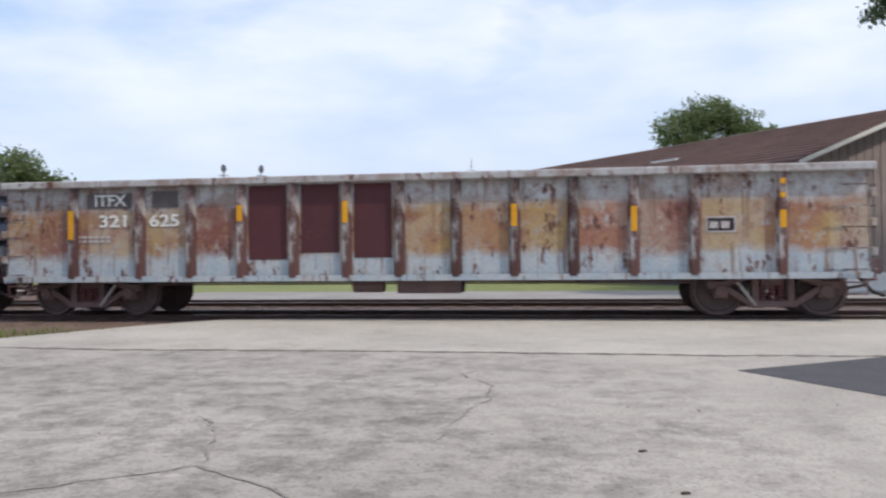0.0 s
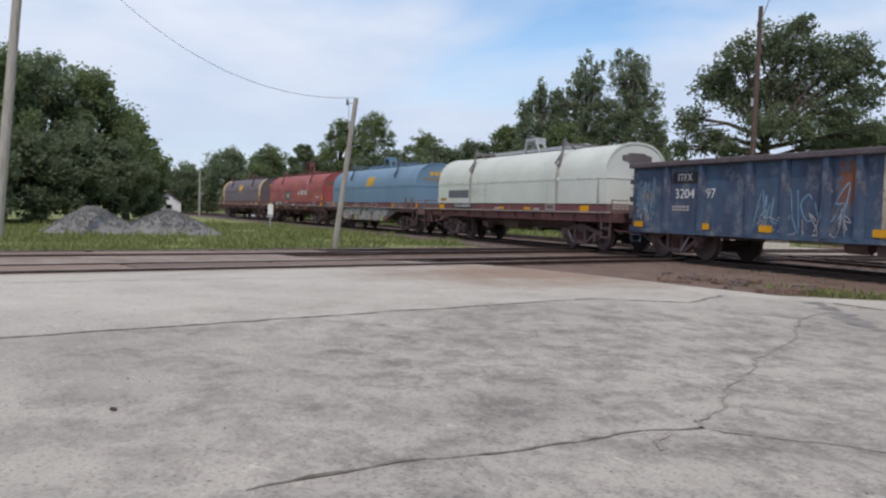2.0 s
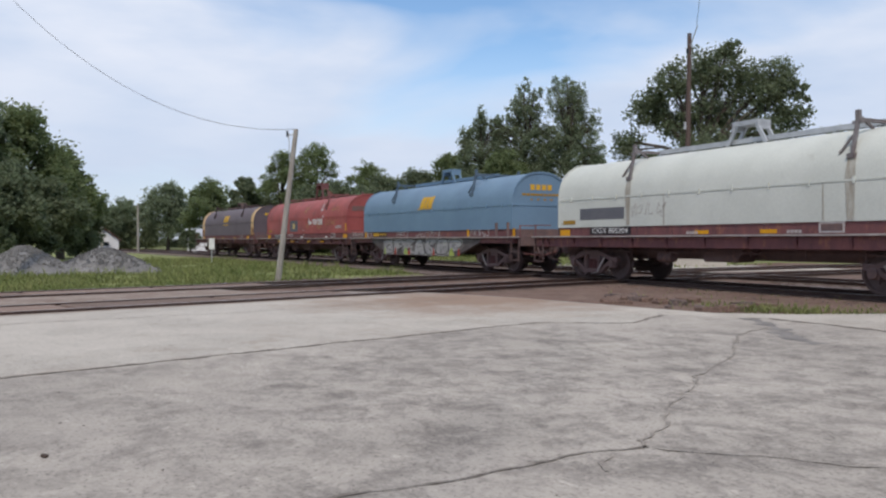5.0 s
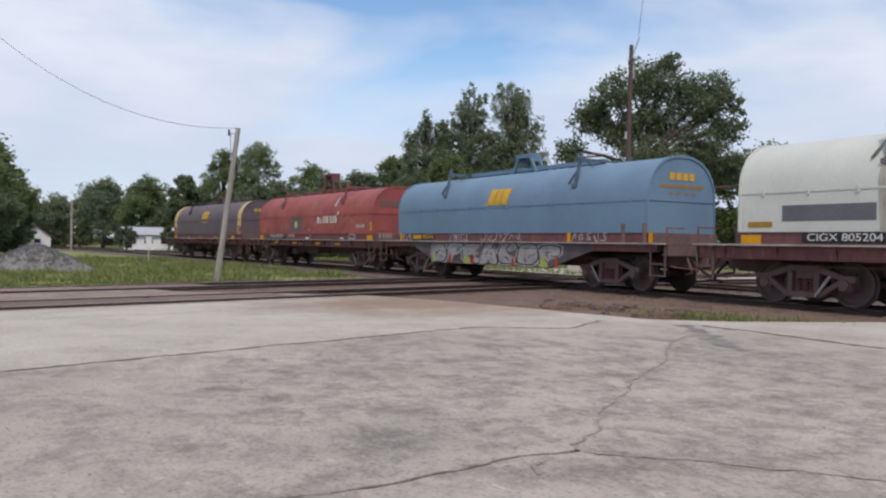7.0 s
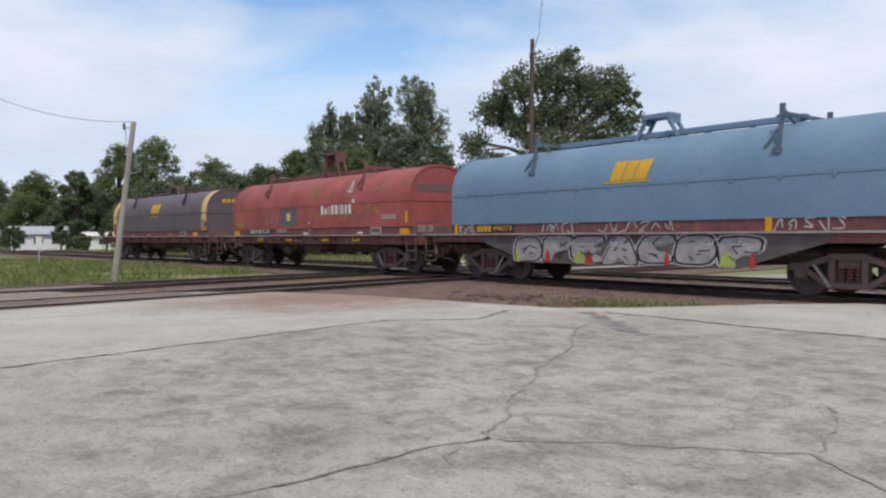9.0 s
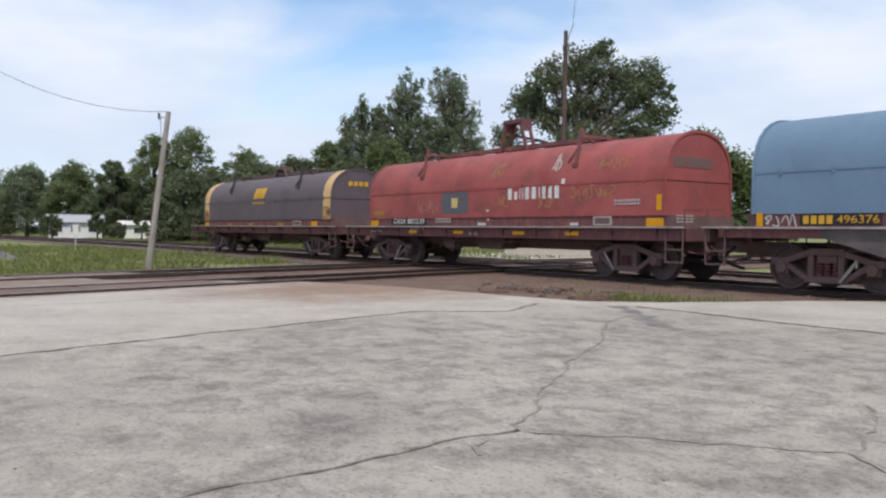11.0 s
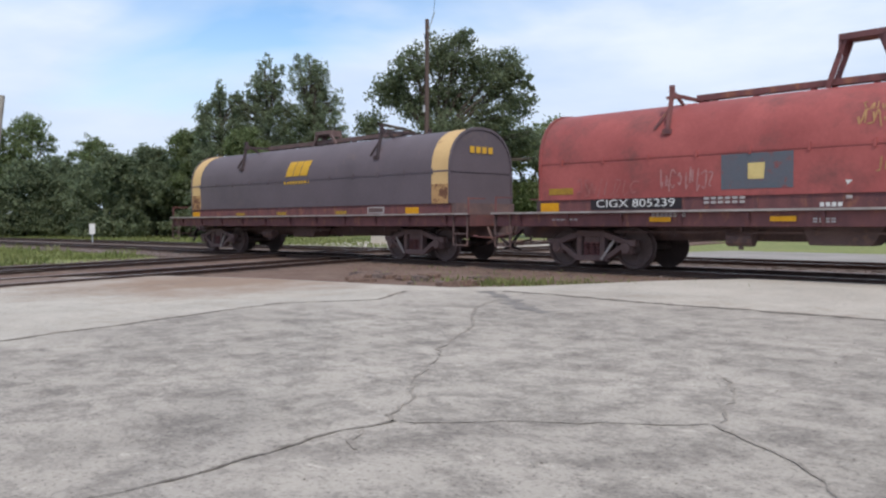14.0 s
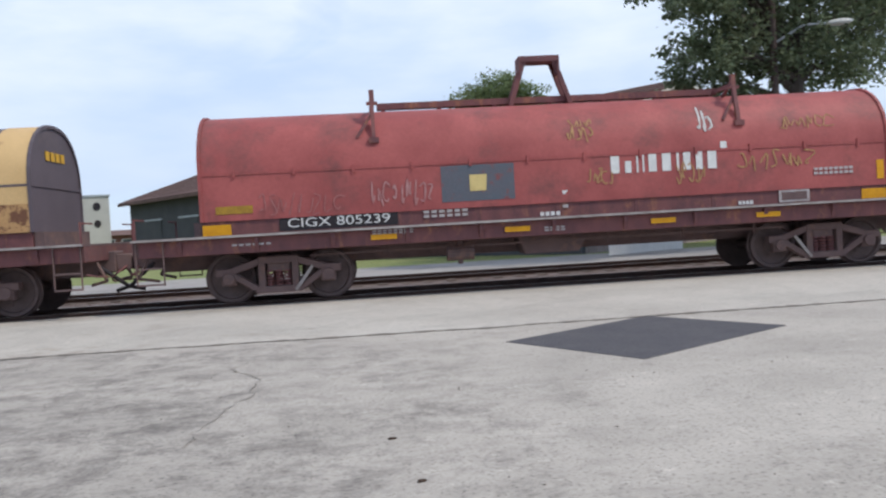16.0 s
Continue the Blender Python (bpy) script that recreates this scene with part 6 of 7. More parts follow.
tree(bx_, by_, [across(-1.5, 0, 6.0, 2.6, 1.9), across(1.6, 0, 6.5, 2.4, 1.8), across(3.6, 0, 5.4, 2.3, 1.8), across(5.4, 0, 4.0, 2.0, 1.8), across(6.6, 0, 2.4, 1.6, 1.6), across(0.5, 0.5, 2.6, 3.0, 1.8), across(-2.5, 0, 3.0, 2.2, 1.6)], 9000, 0.34, LEAF, "spreading low green tree behind the oak", 0.3, 3.0, 22)
# two slender poplar tops over a mass of lighter trees
def stems(tops, seed, az=47.0):
    """Upright plumes side by side: (shift across, deep, top height, width)."""
    rn = random.Random(seed)
    c, s_ = math.cos(radians(az)), math.sin(radians(az))
    out = []
    for k, deep, top, wide in tops:
        z, i = top - 0.35, 0
        while z > 1.2:
            f = min(1.0, (top - z) / 5.0)
            r = wide * (0.72 + 0.5 * f) * rn.uniform(0.8, 1.15)
            kk, dd = k + rn.uniform(-0.35, 0.35) * wide * (0.3 + f), deep + rn.uniform(-0.5, 0.5)
            out.append((kk * c - dd * s_, kk * s_ + dd * c, z, r, r * 1.15))
            z -= r * rn.uniform(0.7, 1.15)
    return out


for az, seed, plumes in ((48.3, 31, [(0.0, 0, 13.0, 1.0), (-0.9, 0.6, 11.9, 0.9), (0.8, -0.4, 12.3, 0.8), (-1.9, 0.3, 10.2, 1.0), (1.6, 0.4, 9.6, 0.9)]),
                         (45.3, 32, [(0.0, 0, 13.2, 1.05), (1.0, 0.4, 12.5, 0.9), (-0.8, -0.4, 12.9, 0.9), (0.5, -0.5, 13.0, 0.8), (1.8, 0.2, 10.6, 0.9), (-1.7, 0.5, 9.8, 0.8)]),
                         (51.4, 30, [(0.0, 0, 10.6, 1.0), (1.2, 0.5, 10.3, 0.9), (-1.2, 0.2, 9.3, 0.9)])):
    px, py = at(az, 60)
    tree(px, py, stems(plumes, seed), 10000, 0.23, LEAF_PALE, "poplar with upright silvery-green branches", 0.25, 8.0, seed, fill=0.6)
for az, d, h, r, seed, mt in ((53.4, 66, 8.0, 2.2, 34, LEAF), (43.3, 62, 7.4, 1.6, 35, LEAF_PALE), (55.6, 70, 7.0, 2.4, 36, LEAF_DARK), (49.5, 58, 7.2, 2.6, 37, LEAF)):
    px, py = at(az, d)
    tree(px, py, round_blobs(h, r, 1.0, 8, seed, 1.1), 5200, 0.30, mt, "bushy green tree in the belt behind the tracks", 0.2, None, seed)
# feathery trees farther off
for az, d, h, r, low, seed, mt in ((65.4, 98, 11.6, 2.9, 4.5, 41, LEAF), (63.2, 98, 12.4, 3.6, 3.5, 42, LEAF), (59.6, 96, 10.2, 2.9, 3.0, 43, LEAF), (57.7, 100, 8.6, 2.6, 2.0, 44, LEAF_DARK), (68.0, 100, 8.4, 2.4, 1.0, 45, LEAF_DARK), (70.3, 112, 8.8, 3.6, 1.0, 46, LEAF), (73.0, 118, 8.8, 4.0, 1.0, 47, LEAF_PALE), (75.6, 150, 8.2, 4.0, 1.0, 48, LEAF_PALE), (77.3, 130, 6.6, 2.6, 0.5, 49, LEAF_DARK), (61.4, 94, 7.0, 3.2, 0.5, 50, LEAF_DARK), (66.6, 104, 6.6, 3.2, 0.5, 51, LEAF_DARK)):
    px, py = at(az, d)
    tree(px, py, round_blobs(h, r, low, 9, seed, 0.8), 3000 if h > 9 else 4200, 0.34 if h > 9 else 0.40, mt, "distant leafy tree beyond the tracks", 0.28, None, seed)
# dark bushes that close the belt down to the ground
for i in range(17):
    az = 42.5 + i * 1.75
    px, py = at(az, 66 + 5 * (i % 3) + max(0, i - 9) * 2.5 + (28 if i > 12 else 0))
    h = (5.6, 6.8, 6.0, 7.0, 6.3)[i % 5]
    low = [(1.6 * math.cos(k * 1.6), 1.6 * math.sin(k * 1.6), 0.9, 1.7, 1.1) for k in range(4)]
    tree(px, py, round_blobs(h, 3.0, 0.6, 7, 60 + i, 0.9) + low, 3200, 0.42, LEAF_DARK, "dense dark shrub in the belt behind the tracks", 0.18, 2.0, 60 + i, limbs=False, name="bush")
for i, (az, d, h) in enumerate(((74.4, 128, 6.5), (76.2, 125, 5.8), (77.6, 120, 6.2), (78.8, 110, 6.0), (72.0, 130, 7.0))):
    px, py = at(az, d)
    tree(px, py, round_blobs(h, 3.2, 0.4, 7, 120 + i, 0.9) + [(1.5, 1.0, 1.0, 2.0, 1.3), (-1.5, -1.0, 1.0, 2.0, 1.3)], 2600, 0.46, LEAF_DARK, "dense dark shrub closing the view along the tracks", 0.18, 2.0, 120 + i, limbs=False, name="bush")
for i, (az, d, h, r) in enumerate(((68.9, 88, 2.6, 0.8), (71.6, 86, 2.2, 1.3), (67.6, 85, 1.6, 0.9), (66.2, 87, 3.4, 0.7))):
    px, py = at(az, d)
    tree(px, py, round_blobs(h, r, 0.3, 5, 140 + i, 1.1), 900, 0.3, LEAF_DARK, "low garden shrub before the white houses", 0.1, 1.0, 140 + i, limbs=False, name="bush")
# the wood at the far side of the gravel heaps
for az, d, h, r, seed, mt in ((79.6, 62, 7.2, 2.6, 81, LEAF), (82.0, 56, 9.2, 3.4, 82, LEAF), (84.6, 54, 9.6, 3.4, 83, LEAF_PALE), (87.6, 52, 9.4, 3.6, 84, LEAF), (91.0, 50, 9.8, 3.6, 85, LEAF), (95.0, 50, 9.6, 3.8, 86, LEAF), (99.5, 52, 10.2, 4.0, 87, LEAF)):
    px, py = at(az, d)
    tree(px, py, round_blobs(h, r, 0.8, 9, seed, 0.9), 6200, 0.32, mt, "broad green tree at the wood's edge", 0.3, None, seed)
for i, (az, d) in enumerate(((80.4, 52), (82.8, 49), (85.2, 48), (88, 46), (91, 45), (94.5, 45), (78.6, 66))):
    px, py = at(az, d)
    tree(px, py, round_blobs(4.6, 2.4, 0.0, 6, 90 + i, 0.9), 3200, 0.32, LEAF_DARK, "dark undergrowth at the wood's edge", 0.15, 1.5, 90 + i, limbs=False, name="bush")
# tree over the brown roof and the near one beside the street lamp
px, py = at(-18.6, 70)
tree(px, py, [(-2.6, 0, 11.4, 2.3, 1.6), (-0.6, 0, 12.6, 2.3, 1.5), (1.8, 0.3, 12.0, 2.1, 1.4), (4.6, 0, 10.8, 1.4, 1.1), (-0.5, 0, 9.4, 3.2, 1.6), (0.5, 0, 6.5, 2.6, 2.2)], 6500, 0.36, LEAF, "green tree rising behind the brown roof", 0.35, 7.0, 101)
px, py = at(-38.0, 28.5)
tree(px, py, [(-3.5, 2.7, 9.4, 1.1, 0.8), (-2.9, 2.2, 10.7, 1.4, 1.0), (-3.2, 2.5, 12.1, 1.4, 1.0), (-2.2, 1.7, 8.6, 1.2, 0.8), (-4.6, -1.8, 11.2, 1.5, 1.2), (-4.0, -1.4, 9.6, 1.5, 1.1), (-3.2, -1.0, 8.2, 1.6, 1.2), (-1.8, 0.2, 10.4, 2.3, 1.8), (0.8, 0, 12.2, 2.6, 1.9), (1.2, -0.4, 8.6, 2.6, 1.7), (-0.6, 0, 6.9, 2.2, 1.3), (3.4, 1.6, 10.4, 2.6, 2.0), (4.0, 1.9, 7.2, 2.4, 1.5), (-3.0, -0.8, 6.6, 1.2, 0.8), (-3.6, -1.2, 12.6, 2.0, 1.5), (-1.6, 0, 5.6, 1.4, 0.9), (-4.4, -1.7, 7.3, 1.1, 0.9), (-3.7, -1.3, 5.9, 1.0, 0.7), (1.8, 0.6, 5.8, 1.8, 0.9), (5.6, 2.6, 9.0, 2.2, 1.8), (-2.6, 1.9, 6.3, 1.2, 1.0), (-2.0, 1.6, 5.2, 1.0, 0.8)], 15000, 0.24, LEAF_DARK, "large dark tree hanging over the freight house", 0.38, 6.0, 102)


# ---- poles and wires ----
def wire_run(name, p0, p1, sag, r=0.012, label="thin black sagging overhead wire", parent=None):
    p0, p1 = Vector(p0), Vector(p1)
    bm = bmesh.new()
    pts = [p0.lerp(p1, i / 20) - Vector((0, 0, sag * 4 * (i / 20) * (1 - i / 20))) for i in range(21)]
    for a, b in zip(pts, pts[1:]):
        rod(bm, a, b, r, seg=5)
    return solid(name, bm, WIRE, label, "wire")


def pole(base, top, r0, r1, material, label, extras=()):
    p = thing("utility_pole", pose(*base), label, "utility pole")
    bm = bmesh.new()
    d = Vector(top) - Vector(base)
    rod(bm, (0, 0, -0.2), d, r0, r1, 12)
    part("shaft", bm, material, p, smooth=True)
    for nm, a, b, r in extras:
        bm = bmesh.new()
        rod(bm, a, b, r, seg=8)
        part(nm, bm, SIGNAL_GREY if nm != "insulator" else GLASS_DARK, p)
    return p


A_TOP, L_TOP, B_TOP = (-22.55, 10.75, 4.58), (-29.2, 2.35, 12.2), (-27.16, 35.88, 12.2)
pole((-23.11, 10.36, -0.1), A_TOP, 0.095, 0.07, POLE_WOOD, "short weathered leaning wooden pole in the grass", (("bracket", (0.55, 0.37, 4.50), (0.45, 0.15, 4.52), 0.02), ("insulator", (0.45, 0.15, 4.44), (0.45, 0.15, 4.62), 0.035), ("ground_wire", (0.47, 0.19, 4.50), (0.45, 0.22, 3.7), 0.014)))
pole((-28.9, 1.42, -0.1), L_TOP, 0.17, 0.12, POLE_WOOD, "tall pale wooden utility pole beside the street", (("crossarm", (-0.5, -1.1, 11.6), (-0.3, 1.6, 11.6), 0.06),))
pole((-27.5, 36.1, -0.1), B_TOP, 0.17, 0.11, POLE_DARK, "tall dark wooden utility pole before the oak", (("bracket", (0.3, -0.2, 11.4), (0.95, -0.35, 12.6), 0.03), ("insulator", (0.35, -0.4, 11.2), (0.35, -0.4, 11.45), 0.06), ("transformer_strap", (0.1, -0.25, 7.2), (0.1, -0.25, 7.6), 0.08)))
wire_run("overhead_wire", A_TOP, (-29.3, 1.7, 11.5), 1.9, 0.008)
wire_run("overhead_wire", (-29.15, 1.6, 8.5), (-17.0, -16.0, 12.5), 0.8)
wire_run("overhead_wire", (-26.5, 35.6, 12.5), (14.5, -17.0, 11.5), 0.5, 0.012)
for az, d, h in ((74.9, 92, 5.0), (77.1, 100, 5.4)):
    px, py = at(az, d)
    pole((px, py, -0.1), (px, py, h), 0.11, 0.09, POLE_WOOD, "small distant wooden pole")

lamp = thing("street_lamp", pose(*at(-36.8, 27), -0.1), "street lamp on a dark wooden post with a grey arm", "street lamp")
bm = bmesh.new()
rod(bm, (0, 0, 0), (0, 0, 10.5), 0.13, 0.09, 12)
part("post", bm, POLE_DARK, lamp)
bm = bmesh.new()
rod(bm, (0, 0, 6.3), (0.7, -0.5, 6.75), 0.04, 0.035)
rod(bm, (0.7, -0.5, 6.75), (1.2, -0.85, 6.72), 0.035, 0.03)
part("arm", bm, SIGNAL_GREY, lamp)
bm = bmesh.new()
bmesh.ops.create_uvsphere(bm, u_segments=14, v_segments=8, radius=1.0, matrix=pose(1.5, -1.05, 6.70, 0, 0, -35) @ Matrix.Diagonal((0.38, 0.16, 0.10, 1)))
part("lamp_head", bm, TRIM_WHITE, lamp, smooth=True)


# ---- freight house with the brown roof ----
U, N = Vector((0.485, -0.874, 0)), Vector((0.874, 0.485, 0))          # along the eave towards us, and in under the roof
house = thing("freight_house", pose(-8.5, 65.5, -0.1, 0, 0, math.degrees(math.atan2(U.y, U.x))), "long freight house with a brown shingled gable roof", "building")
LEN, HALF, EAVE, RIDGE = 42.9, 7.0, 4.55, 6.9
bm = bmesh.new()
box(bm, 0, LEN, 0, 0.2, 0, EAVE)
part("wall", bm, WALL_DARK, house, "dark grey long wall")
bm = bmesh.new()
box(bm, 0, LEN, 2 * HALF - 0.2, 2 * HALF, 0, EAVE)
part("wall", bm, WALL_DARK, house)
for x in (0.0, LEN - 0.2):
    bm = bmesh.new()
    prism(bm, [(0.2, 0), (2 * HALF - 0.2, 0), (2 * HALF - 0.2, EAVE), (HALF, RIDGE - 0.1), (0.2, EAVE)], "x", x, x + 0.2)
    part("gable_wall", bm, WALL_TAN if x else WALL_DARK, house, "pale tan gable wall" if x else "")
for i in range(28):
    bm = bmesh.new()
    y = 0.35 + i * 0.49
    top_z = EAVE + (RIDGE - EAVE) * (1 - abs(y - HALF) / HALF) - 0.25
    box(bm, LEN, LEN + 0.03, y, y + 0.06, 0, top_z)
    part("batten", bm, WALL_TAN, house)
ang_r = math.atan2(RIDGE - EAVE, HALF)
for side_ in (0, 1):
    bm = bmesh.new()
    ya, za = (-0.6, EAVE - 0.6 * math.tan(ang_r)) if not side_ else (2 * HALF + 0.6, EAVE - 0.6 * math.tan(ang_r))
    prism(bm, [(ya, za), (HALF, RIDGE), (HALF, RIDGE + 0.14), (ya, za + 0.14)], "x", -0.5, LEN + 0.5)
    part("roof_slope", bm, ROOF_BROWN, house, "brown shingle roof slope")
    if not side_:
        for k in range(1, 16):                       # courses of shingles
            f = k / 16
            bm = bmesh.new()
            yy, zz = ya + (HALF - ya) * f, za + 0.14 + (RIDGE - za) * f
            box(bm, -0.5, LEN + 0.5, yy - 0.05, yy + 0.05, zz - 0.01, zz + 0.025)
            part("shingle_course", bm, ROOF_BROWN, house)
    bm = bmesh.new()
    bar(bm, (LEN + 0.55, ya, za + 0.02), (LEN + 0.55, HALF, RIDGE + 0.02), 0.06, 0.14)
    part("bargeboard", bm, TRIM_WHITE, house, "white bargeboard")
bm = bmesh.new()
box(bm, -0.5, LEN + 0.5, -0.75, -0.6, EAVE - 0.34, EAVE - 0.14)
part("gutter", bm, ROOF_BROWN, house)
bm = bmesh.new()
box(bm, 33.0, 34.6, 2.6, 2.9, EAVE + 0.95, EAVE + 1.12)
part("roof_flashing", bm, TRIM_WHITE, house, "pale strip of flashing on the roof")
for i in range(7):
    x = 3 + i * 5.8
    d_ = part("door_leaf", (lambda b: (box(b, x, x + 2.6, -0.05, 0.0, 0, 2.9), b)[1])(bmesh.new()), WALL_DARK, house)
    part("door_rail", (lambda b: (box(b, x - 0.2, x + 2.8, -0.09, -0.03, 2.92, 3.04), b)[1])(bmesh.new()), SIGNAL_GREY, house)

# antenna mast behind the roof
px, py = at(-2.0, 62)
mast = thing("antenna_mast", pose(px, py, -0.1), "thin grey antenna mast with short arms", "antenna")
bm = bmesh.new()
rod(bm, (0, 0, 0), (0, 0, 8.9), 0.06, 0.03, 8)
part("pole", bm, SIGNAL_GREY, mast)
for z, w in ((8.2, 0.22), (7.9, 0.3), (7.5, 0.18)):
    bm = bmesh.new()
    rod(bm, (-w, 0, z), (w, 0, z), 0.02, seg=6)
    part("arm", bm, SIGNAL_GREY, mast)

# ---- signal bridge ----
sx, sy = at(15.65, 60)
sig = thing("signal_bridge", pose(sx, sy, -0.1, 0, 0, 14), "grey cantilever signal bridge with two signal heads", "railway signal")
bm = bmesh.new()
for z in (5.3, 6.2):
    for y in (-0.3, 0.3):
        bar(bm, (-0.5, y, z), (3.4, y, z), 0.05, 0.05)
for x in (-0.4, 0.9, 2.1, 3.35):
    bar(bm, (x, -0.3, 5.3), (x, -0.3, 6.2), 0.035, 0.035)
for z in (5.6, 5.9):
    bar(bm, (-0.4, -0.3, z), (3.35, -0.3, z), 0.025, 0.025)
box(bm, -0.5, 3.4, -0.35, 0.35, 5.22, 5.28)
part("gantry", bm, SIGNAL_GREY, sig, "railed gantry walkway")
bm = bmesh.new()
rod(bm, (0.1, 0, 0), (0.1, 0, 6.6), 0.20, 0.17, 12)
part("mast", bm, FRAME_RED, sig, "rusty brown mast")
for x in (0.35, 2.98):
    for z in (6.62, 7.75):
        hd = new("signal_head")
        hd.parent = sig
        hd.location = (x, -0.2, z)
        bm = bmesh.new()
        prism(bm, [(0.19 * math.cos(a), 0.30 * math.sin(a)) for a in (2 * math.pi * i / 16 for i in range(16))], "y", -0.03, 0.0)
        part("backing_plate", bm, SLATE, hd)
        bm = bmesh.new()
        box(bm, -0.1, 0.1, 0.0, 0.3, -0.25, 0.25)
        part("lamp_case", bm, STEEL_DARK, hd, bevel=0.02)
        bm = bmesh.new()
        box(bm, -0.35, 0.35, -0.1, 0.3, -0.5, -0.46)
        part("step_plate", bm, SIGNAL_GREY, hd)
    bm = bmesh.new()
    rod(bm, (x, 0.05, 5.3), (x, 0.05, 7.8), 0.045, seg=8)
    part("head_post", bm, SIGNAL_GREY, sig)

# ---- far buildings ----
px, py = at(9.6, 75)
silo = thing("concrete_tower", pose(px, py, -0.1, 0, 0, 14), "pale square concrete tower with two round openings", "tower")
bm = bmesh.new()
box(bm, -1.1, 1.1, -1.1, 1.1, 0, 5.5)
part("shaft", bm, SILO, silo, bevel=0.04)
bm = bmesh.new()
box(bm, -1.2, 1.2, -1.2, 1.2, 5.5, 5.65)
part("cap", bm, SIGNAL_GREY, silo)
for z, r in ((4.65, 0.36), (3.2, 0.32)):
    bm = bmesh.new()
    prism(bm, [(0.1 + r * 0.85 * math.cos(a), z + r * math.sin(a)) for a in (2 * math.pi * i / 18 for i in range(18))], "y", -1.13, -1.09)
    part("vent", bm, BLACK_PAINT, silo, "dark round opening")
bm = bmesh.new()
box(bm, -1.75, -1.1, -0.9, 0.9, 0, 4.6)
part("side_annex", bm, WALL_DARK, silo)


def shed(az, d, w, deep, h, roof_h, wall_mat, roof_mat, label, turn=0.0, windows=2):
    x, y = at(az, d)
    b = thing("house", pose(x, y, -0.1, 0, 0, az + turn), label, "building")
    bm = bmesh.new()
    prism(bm, [(-w / 2, 0), (w / 2, 0), (w / 2, h), (0, h + roof_h - 0.08), (-w / 2, h)] if turn else [(-w / 2, 0), (w / 2, 0), (w / 2, h), (-w / 2, h)], "y", 0, deep)
    part("wall", bm, wall_mat, b)
    bm = bmesh.new()
    if turn:
        for s_ in (-1, 1):
            prism(bm, [(s_ * (w / 2 + 0.3), h - 0.2), (0, h + roof_h), (0, h + roof_h + 0.12), (s_ * (w / 2 + 0.3), h - 0.08)], "y", -0.3, deep + 0.3)
    else:
        prism(bm, [(-0.4, h - 0.05), (deep / 2, h + roof_h), (deep + 0.4, h - 0.05)], "x", -w / 2 - 0.3, w / 2 + 0.3)
    part("roof", bm, roof_mat, b)
    for i in range(windows):
        x0 = -w / 2 + (i + 0.5) * w / windows
        wd = part("window", (lambda q: (box(q, x0 - 0.5, x0 + 0.5, -0.05, 0.02, h * 0.4, h * 0.82), q)[1])(bmesh.new()), TRIM_WHITE, b)
        part("pane", (lambda q: (box(q, x0 - 0.42, x0 + 0.42, -0.06, -0.045, h * 0.43, h * 0.79), q)[1])(bmesh.new()), GLASS_DARK, wd)
    return b


shed(70.2, 92, 5.0, 5, 1.8, 0.8, WHITE_SIDING, SIGNAL_GREY, "small white house under the far trees", 0, 3)
shed(66.4, 92, 3.6, 3, 1.6, 0.4, WHITE_SIDING, TRIM_WHITE, "low white shed under the far trees", 0, 1)
shed(76.9, 112, 3.2, 6, 1.4, 1.3, WHITE_SIDING, ROOF_BROWN, "distant white gabled house among trees", 6, 1)
shed(15.1, 85, 2.6, 4, 3.1, 0.7, SILO, WALL_DARK, "small grey track-side hut with a dark roof", 0, 1)
px, py = at(14.15, 55)
relay = thing("relay_post", pose(px, py, -0.1), "dark post beside the far track", "post")
part("shaft", (lambda b: (rod(b, (0, 0, 0), (0, 0, 3.1), 0.08, 0.07, 10), b)[1])(bmesh.new()), POLE_DARK, relay)
part("cap", (lambda b: (rod(b, (0, 0, 3.1), (0, 0, 3.18), 0.10, 0.06, 10), b)[1])(bmesh.new()), SIGNAL_GREY, relay)
shed(12.0, 110, 16, 8, 2.4, 0.8, WHITE_SIDING, SIGNAL_GREY, "long pale industrial shed far off", 0, 6)
shed(8.3, 85, 3.2, 5, 2.3, 0.5, BRICK_RED, ROOF_BROWN, "low red brick building far off", 0, 2)
shed(15.5, 125, 12, 10, 2.8, 1.2, WALL_TAN, SIGNAL_GREY, "low tan workshop far off", 0, 4)
px, py = at(13.7, 90)
tank = thing("storage_tank", pose(px, py, -0.1), "pale green upright storage tank far off", "tank")
bm = bmesh.new()
rod(bm, (0, 0, 0), (0, 0, 3.6), 0.75, seg=20)
part("shell", bm, SILO, tank, smooth=True)
bm = bmesh.new()
rod(bm, (0, 0, 3.6), (0, 0, 4.6), 0.35, 0.33, 14)
part("stack", bm, SIGNAL_GREY, tank)
for i, (az, d) in enumerate(((20, 120), (23, 110), (17.5, 130), (26, 95), (4.5, 120), (1.0, 130), (-42, 60), (-46, 45))):
    px, py = at(az, d)
    tree(px, py, round_blobs(4.2 + 0.5 * (i % 3), 3.0, 0.0, 6, 120 + i, 0.8), 2200, 0.5, LEAF, "distant low tree on the skyline", 0.2, 2.0, 120 + i, limbs=False)

# ---- low things beyond the tracks ----
fence = thing("white_fence", pose(11.5, 23.9, -0.1, 0, 0, 20), "low white board fence beyond the road", "fence")
for i in range(22):
    part("board", (lambda b: (box(b, i * 0.16, i * 0.16 + 0.145, 0, 0.03, 0.10, 0.66), b)[1])(bmesh.new()), TRIM_WHITE, fence)
part("top_rail", (lambda b: (box(b, -0.1, 3.6, -0.03, 0.0, 0.54, 0.64), b)[1])(bmesh.new()), TRIM_WHITE, fence)
bm = bmesh.new()
box(bm, -2.2, 2.2, -0.15, 0.15, 0, 0.5)
box(bm, -2.25, 2.25, -0.2, 0.2, 0.5, 0.58)
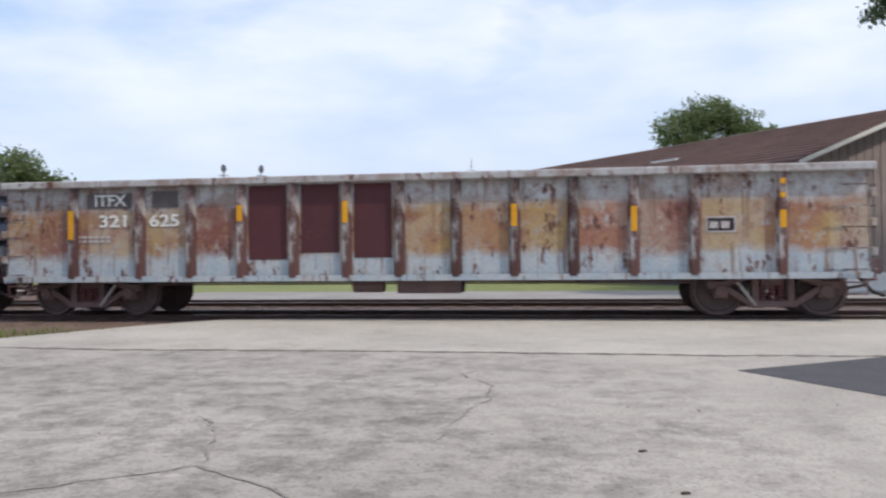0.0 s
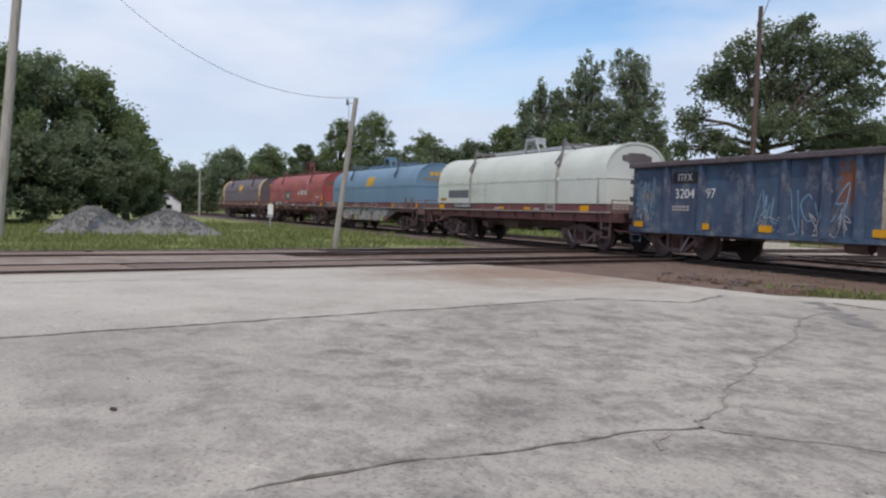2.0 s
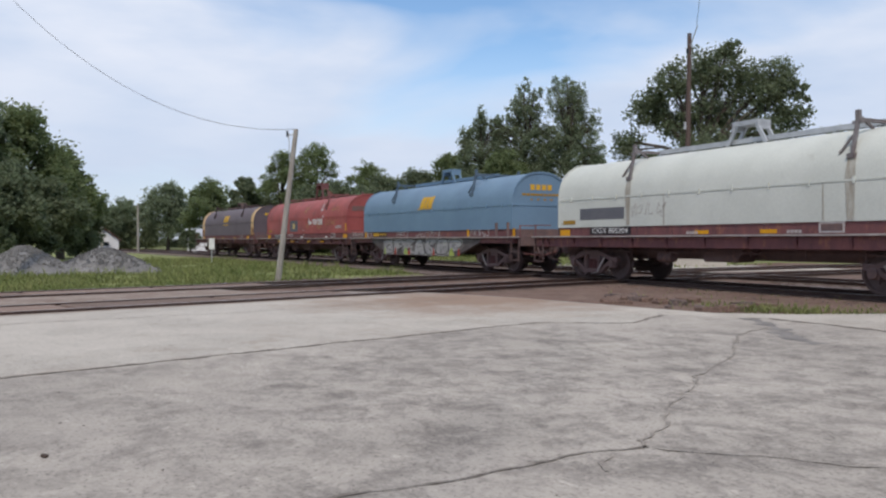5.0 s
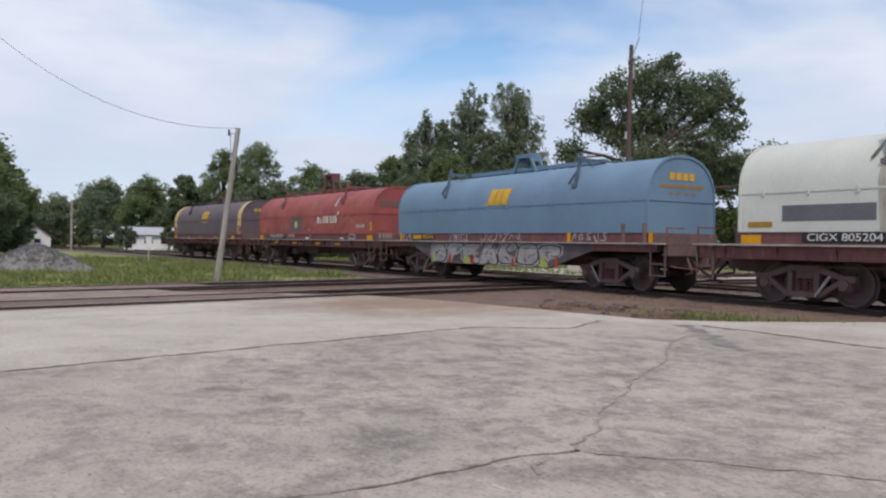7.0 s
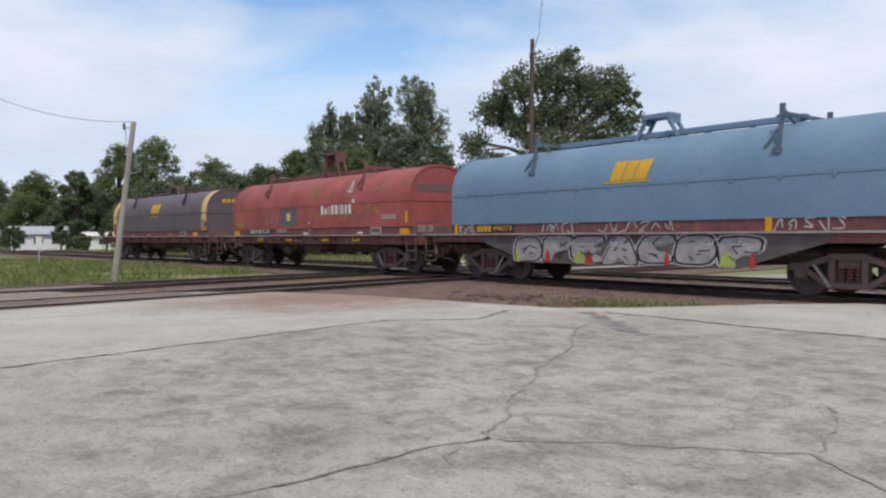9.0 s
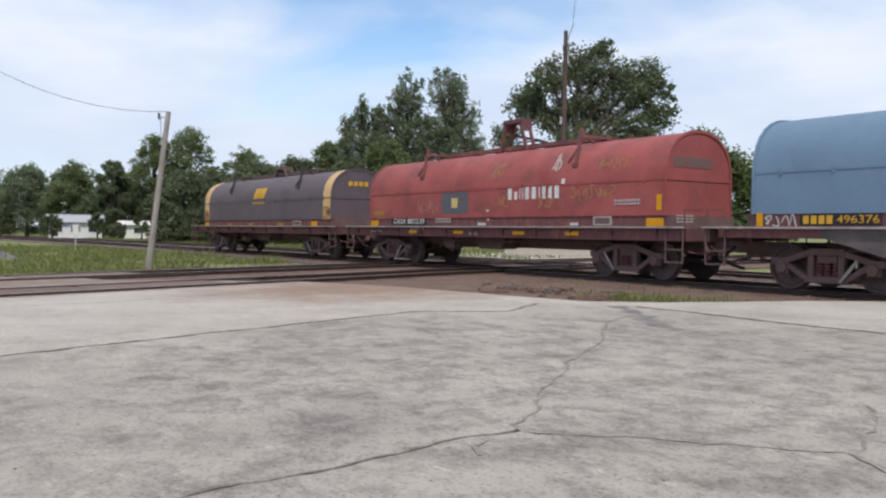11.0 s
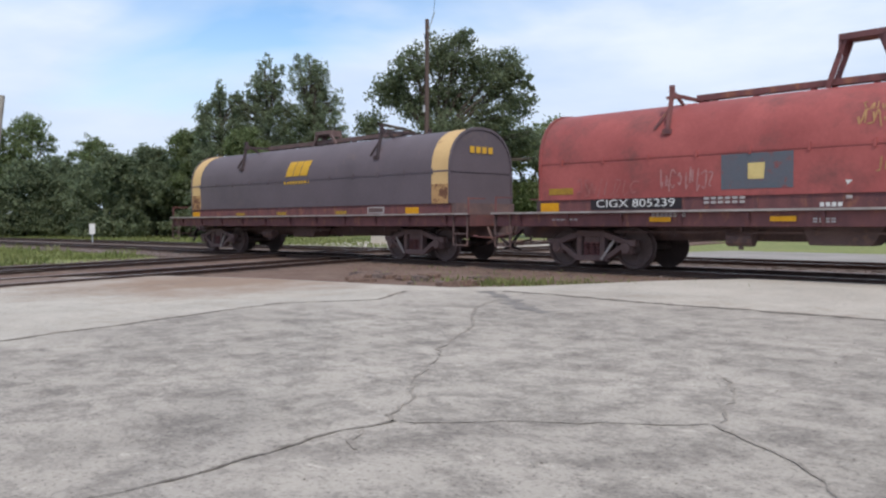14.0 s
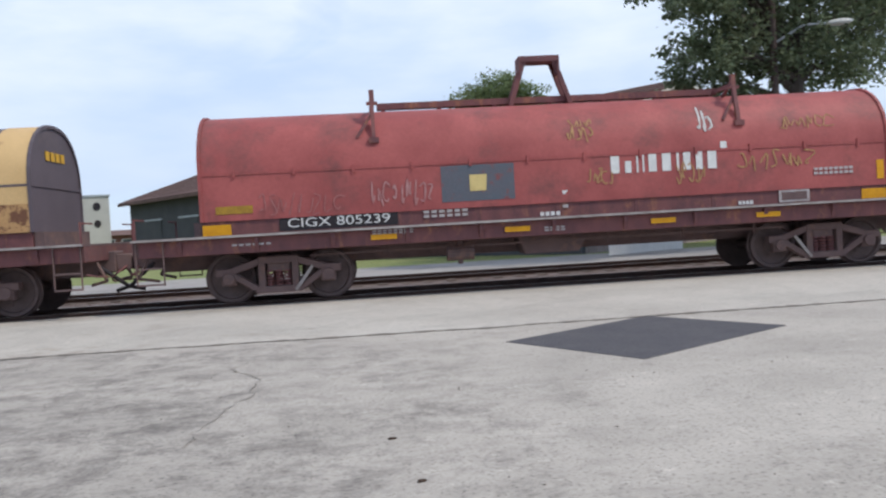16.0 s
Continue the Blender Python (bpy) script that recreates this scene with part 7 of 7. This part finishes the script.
solid("low_wall", bm, CONCRETE_PALE, "low pale concrete wall behind the tracks", "wall", bevel=0.015, m=pose(-23.8, 30.5, -0.05, 0, 0, 40))
for az, d, h in ((70.2, 46, 1.35), (59.6, 50, 1.1)):
    px, py = at(az, d)
    sign = thing("marker_board", pose(px, py, -0.1, 0, 0, az), "small white track-side marker board on a post", "sign")
    part("post", (lambda b: (rod(b, (0, 0.03, 0), (0, 0.03, h), 0.03, seg=8), b)[1])(bmesh.new()), SIGNAL_GREY, sign)
    part("board", (lambda b: (box(b, -0.15, 0.15, -0.01, 0.01, h - 0.55, h + 0.05), b)[1])(bmesh.new()), WHITE_PAINT, sign)

# ---- gravel heaps ----
def heap(x, y, rx, ry, h, seed):
    rn = random.Random(seed)
    bm = bmesh.new()
    n, rings_ = 40, 12
    prev = None
    for j in range(rings_ + 1):
        f = j / rings_
        ring = []
        for i in range(n):
            a = 2 * math.pi * i / n
            lump = 1 + 0.12 * noise.noise((math.cos(a) * 1.5 + seed, math.sin(a) * 1.5, f * 2))
            r = 1 - f
            z = h * (1 - (1 - f) ** 1.15) if f < 1 else h
            ring.append(bm.verts.new((r * rx * lump * math.cos(a), r * ry * lump * math.sin(a), h * min(1.0, f * 1.12) ** 0.9 + rn.uniform(-0.025, 0.025) - 0.04)))
        if prev:
            for i in range(n):
                bm.faces.new((prev[i], prev[(i + 1) % n], ring[(i + 1) % n], ring[i]))
        prev = ring
    bm.faces.new(prev)
    for _ in range(900):
        a, f = rn.uniform(0, 6.28), rn.random() ** 0.6
        s_ = rn.uniform(0.02, 0.05)
        r = (1 - f) * 1.03
        cx, cy, cz = r * rx * math.cos(a), r * ry * math.sin(a), h * min(1.0, f * 1.12) ** 0.9
        prism(bm, [(cx + s_ * math.cos(b), cy + s_ * math.sin(b)) for b in (0.3, 1.7, 3.0, 4.4)], "z", cz - 0.03, cz + s_ * 0.6)
    solid("gravel_mound", bm, GRAVEL, "grey heap of crushed stone on the grass", "gravel heap", group="gravel heaps", m=pose(x, y, -0.1, 0, 0, seed * 30))


heap(-34.2, 5.0, 2.0, 1.9, 1.08, 1)
heap(-34.6, 8.0, 2.3, 1.7, 0.98, 2)
# loose stone along the grass edge and by the rails
rnd = random.Random(77)
verts, faces = [], []
for _ in range(7000):
    if rnd.random() < 0.6:
        x = rnd.uniform(-45, -2)
        y = near_rail(x) + rnd.uniform(-1.8, 7.2)
    else:
        y = rnd.uniform(8, 17)
        x = -21.2 - 0.12 * (y - 8) + rnd.gauss(0, 0.8)
    s_ = rnd.uniform(0.02, 0.05)
    n = len(verts)
    a = rnd.uniform(0, 3)
    verts += [(x + s_ * math.cos(a + k * 2.09), y + s_ * math.sin(a + k * 2.09), -0.06) for k in range(3)] + [(x, y, -0.05 + s_ * 0.8)]
    faces += [(n, n + 1, n + 3), (n + 1, n + 2, n + 3), (n + 2, n, n + 3)]
me = bpy.data.meshes.new("loose_stone")
me.from_pydata(verts, [], faces)
me.materials.append(BALLAST)
tagged(new("loose_stone", me), "loose grey and brown stones along the tracks", "stones", "", "stuff")


# ---- movement ----
def motions():
    times = [0.5 * i for i in range(33)]
    for car, s0 in CARS:
        walk(car, [(t, on_track(s0 + run(t))) for t in times])
    steps = [i * 0.1333 for i in range(121)]
    for wheel, x in WHEELS:
        walk(wheel, [(t, pose(x, 0, 0.455, 0, math.degrees(run(t) / 0.455), 0)) for t in steps])


motions()
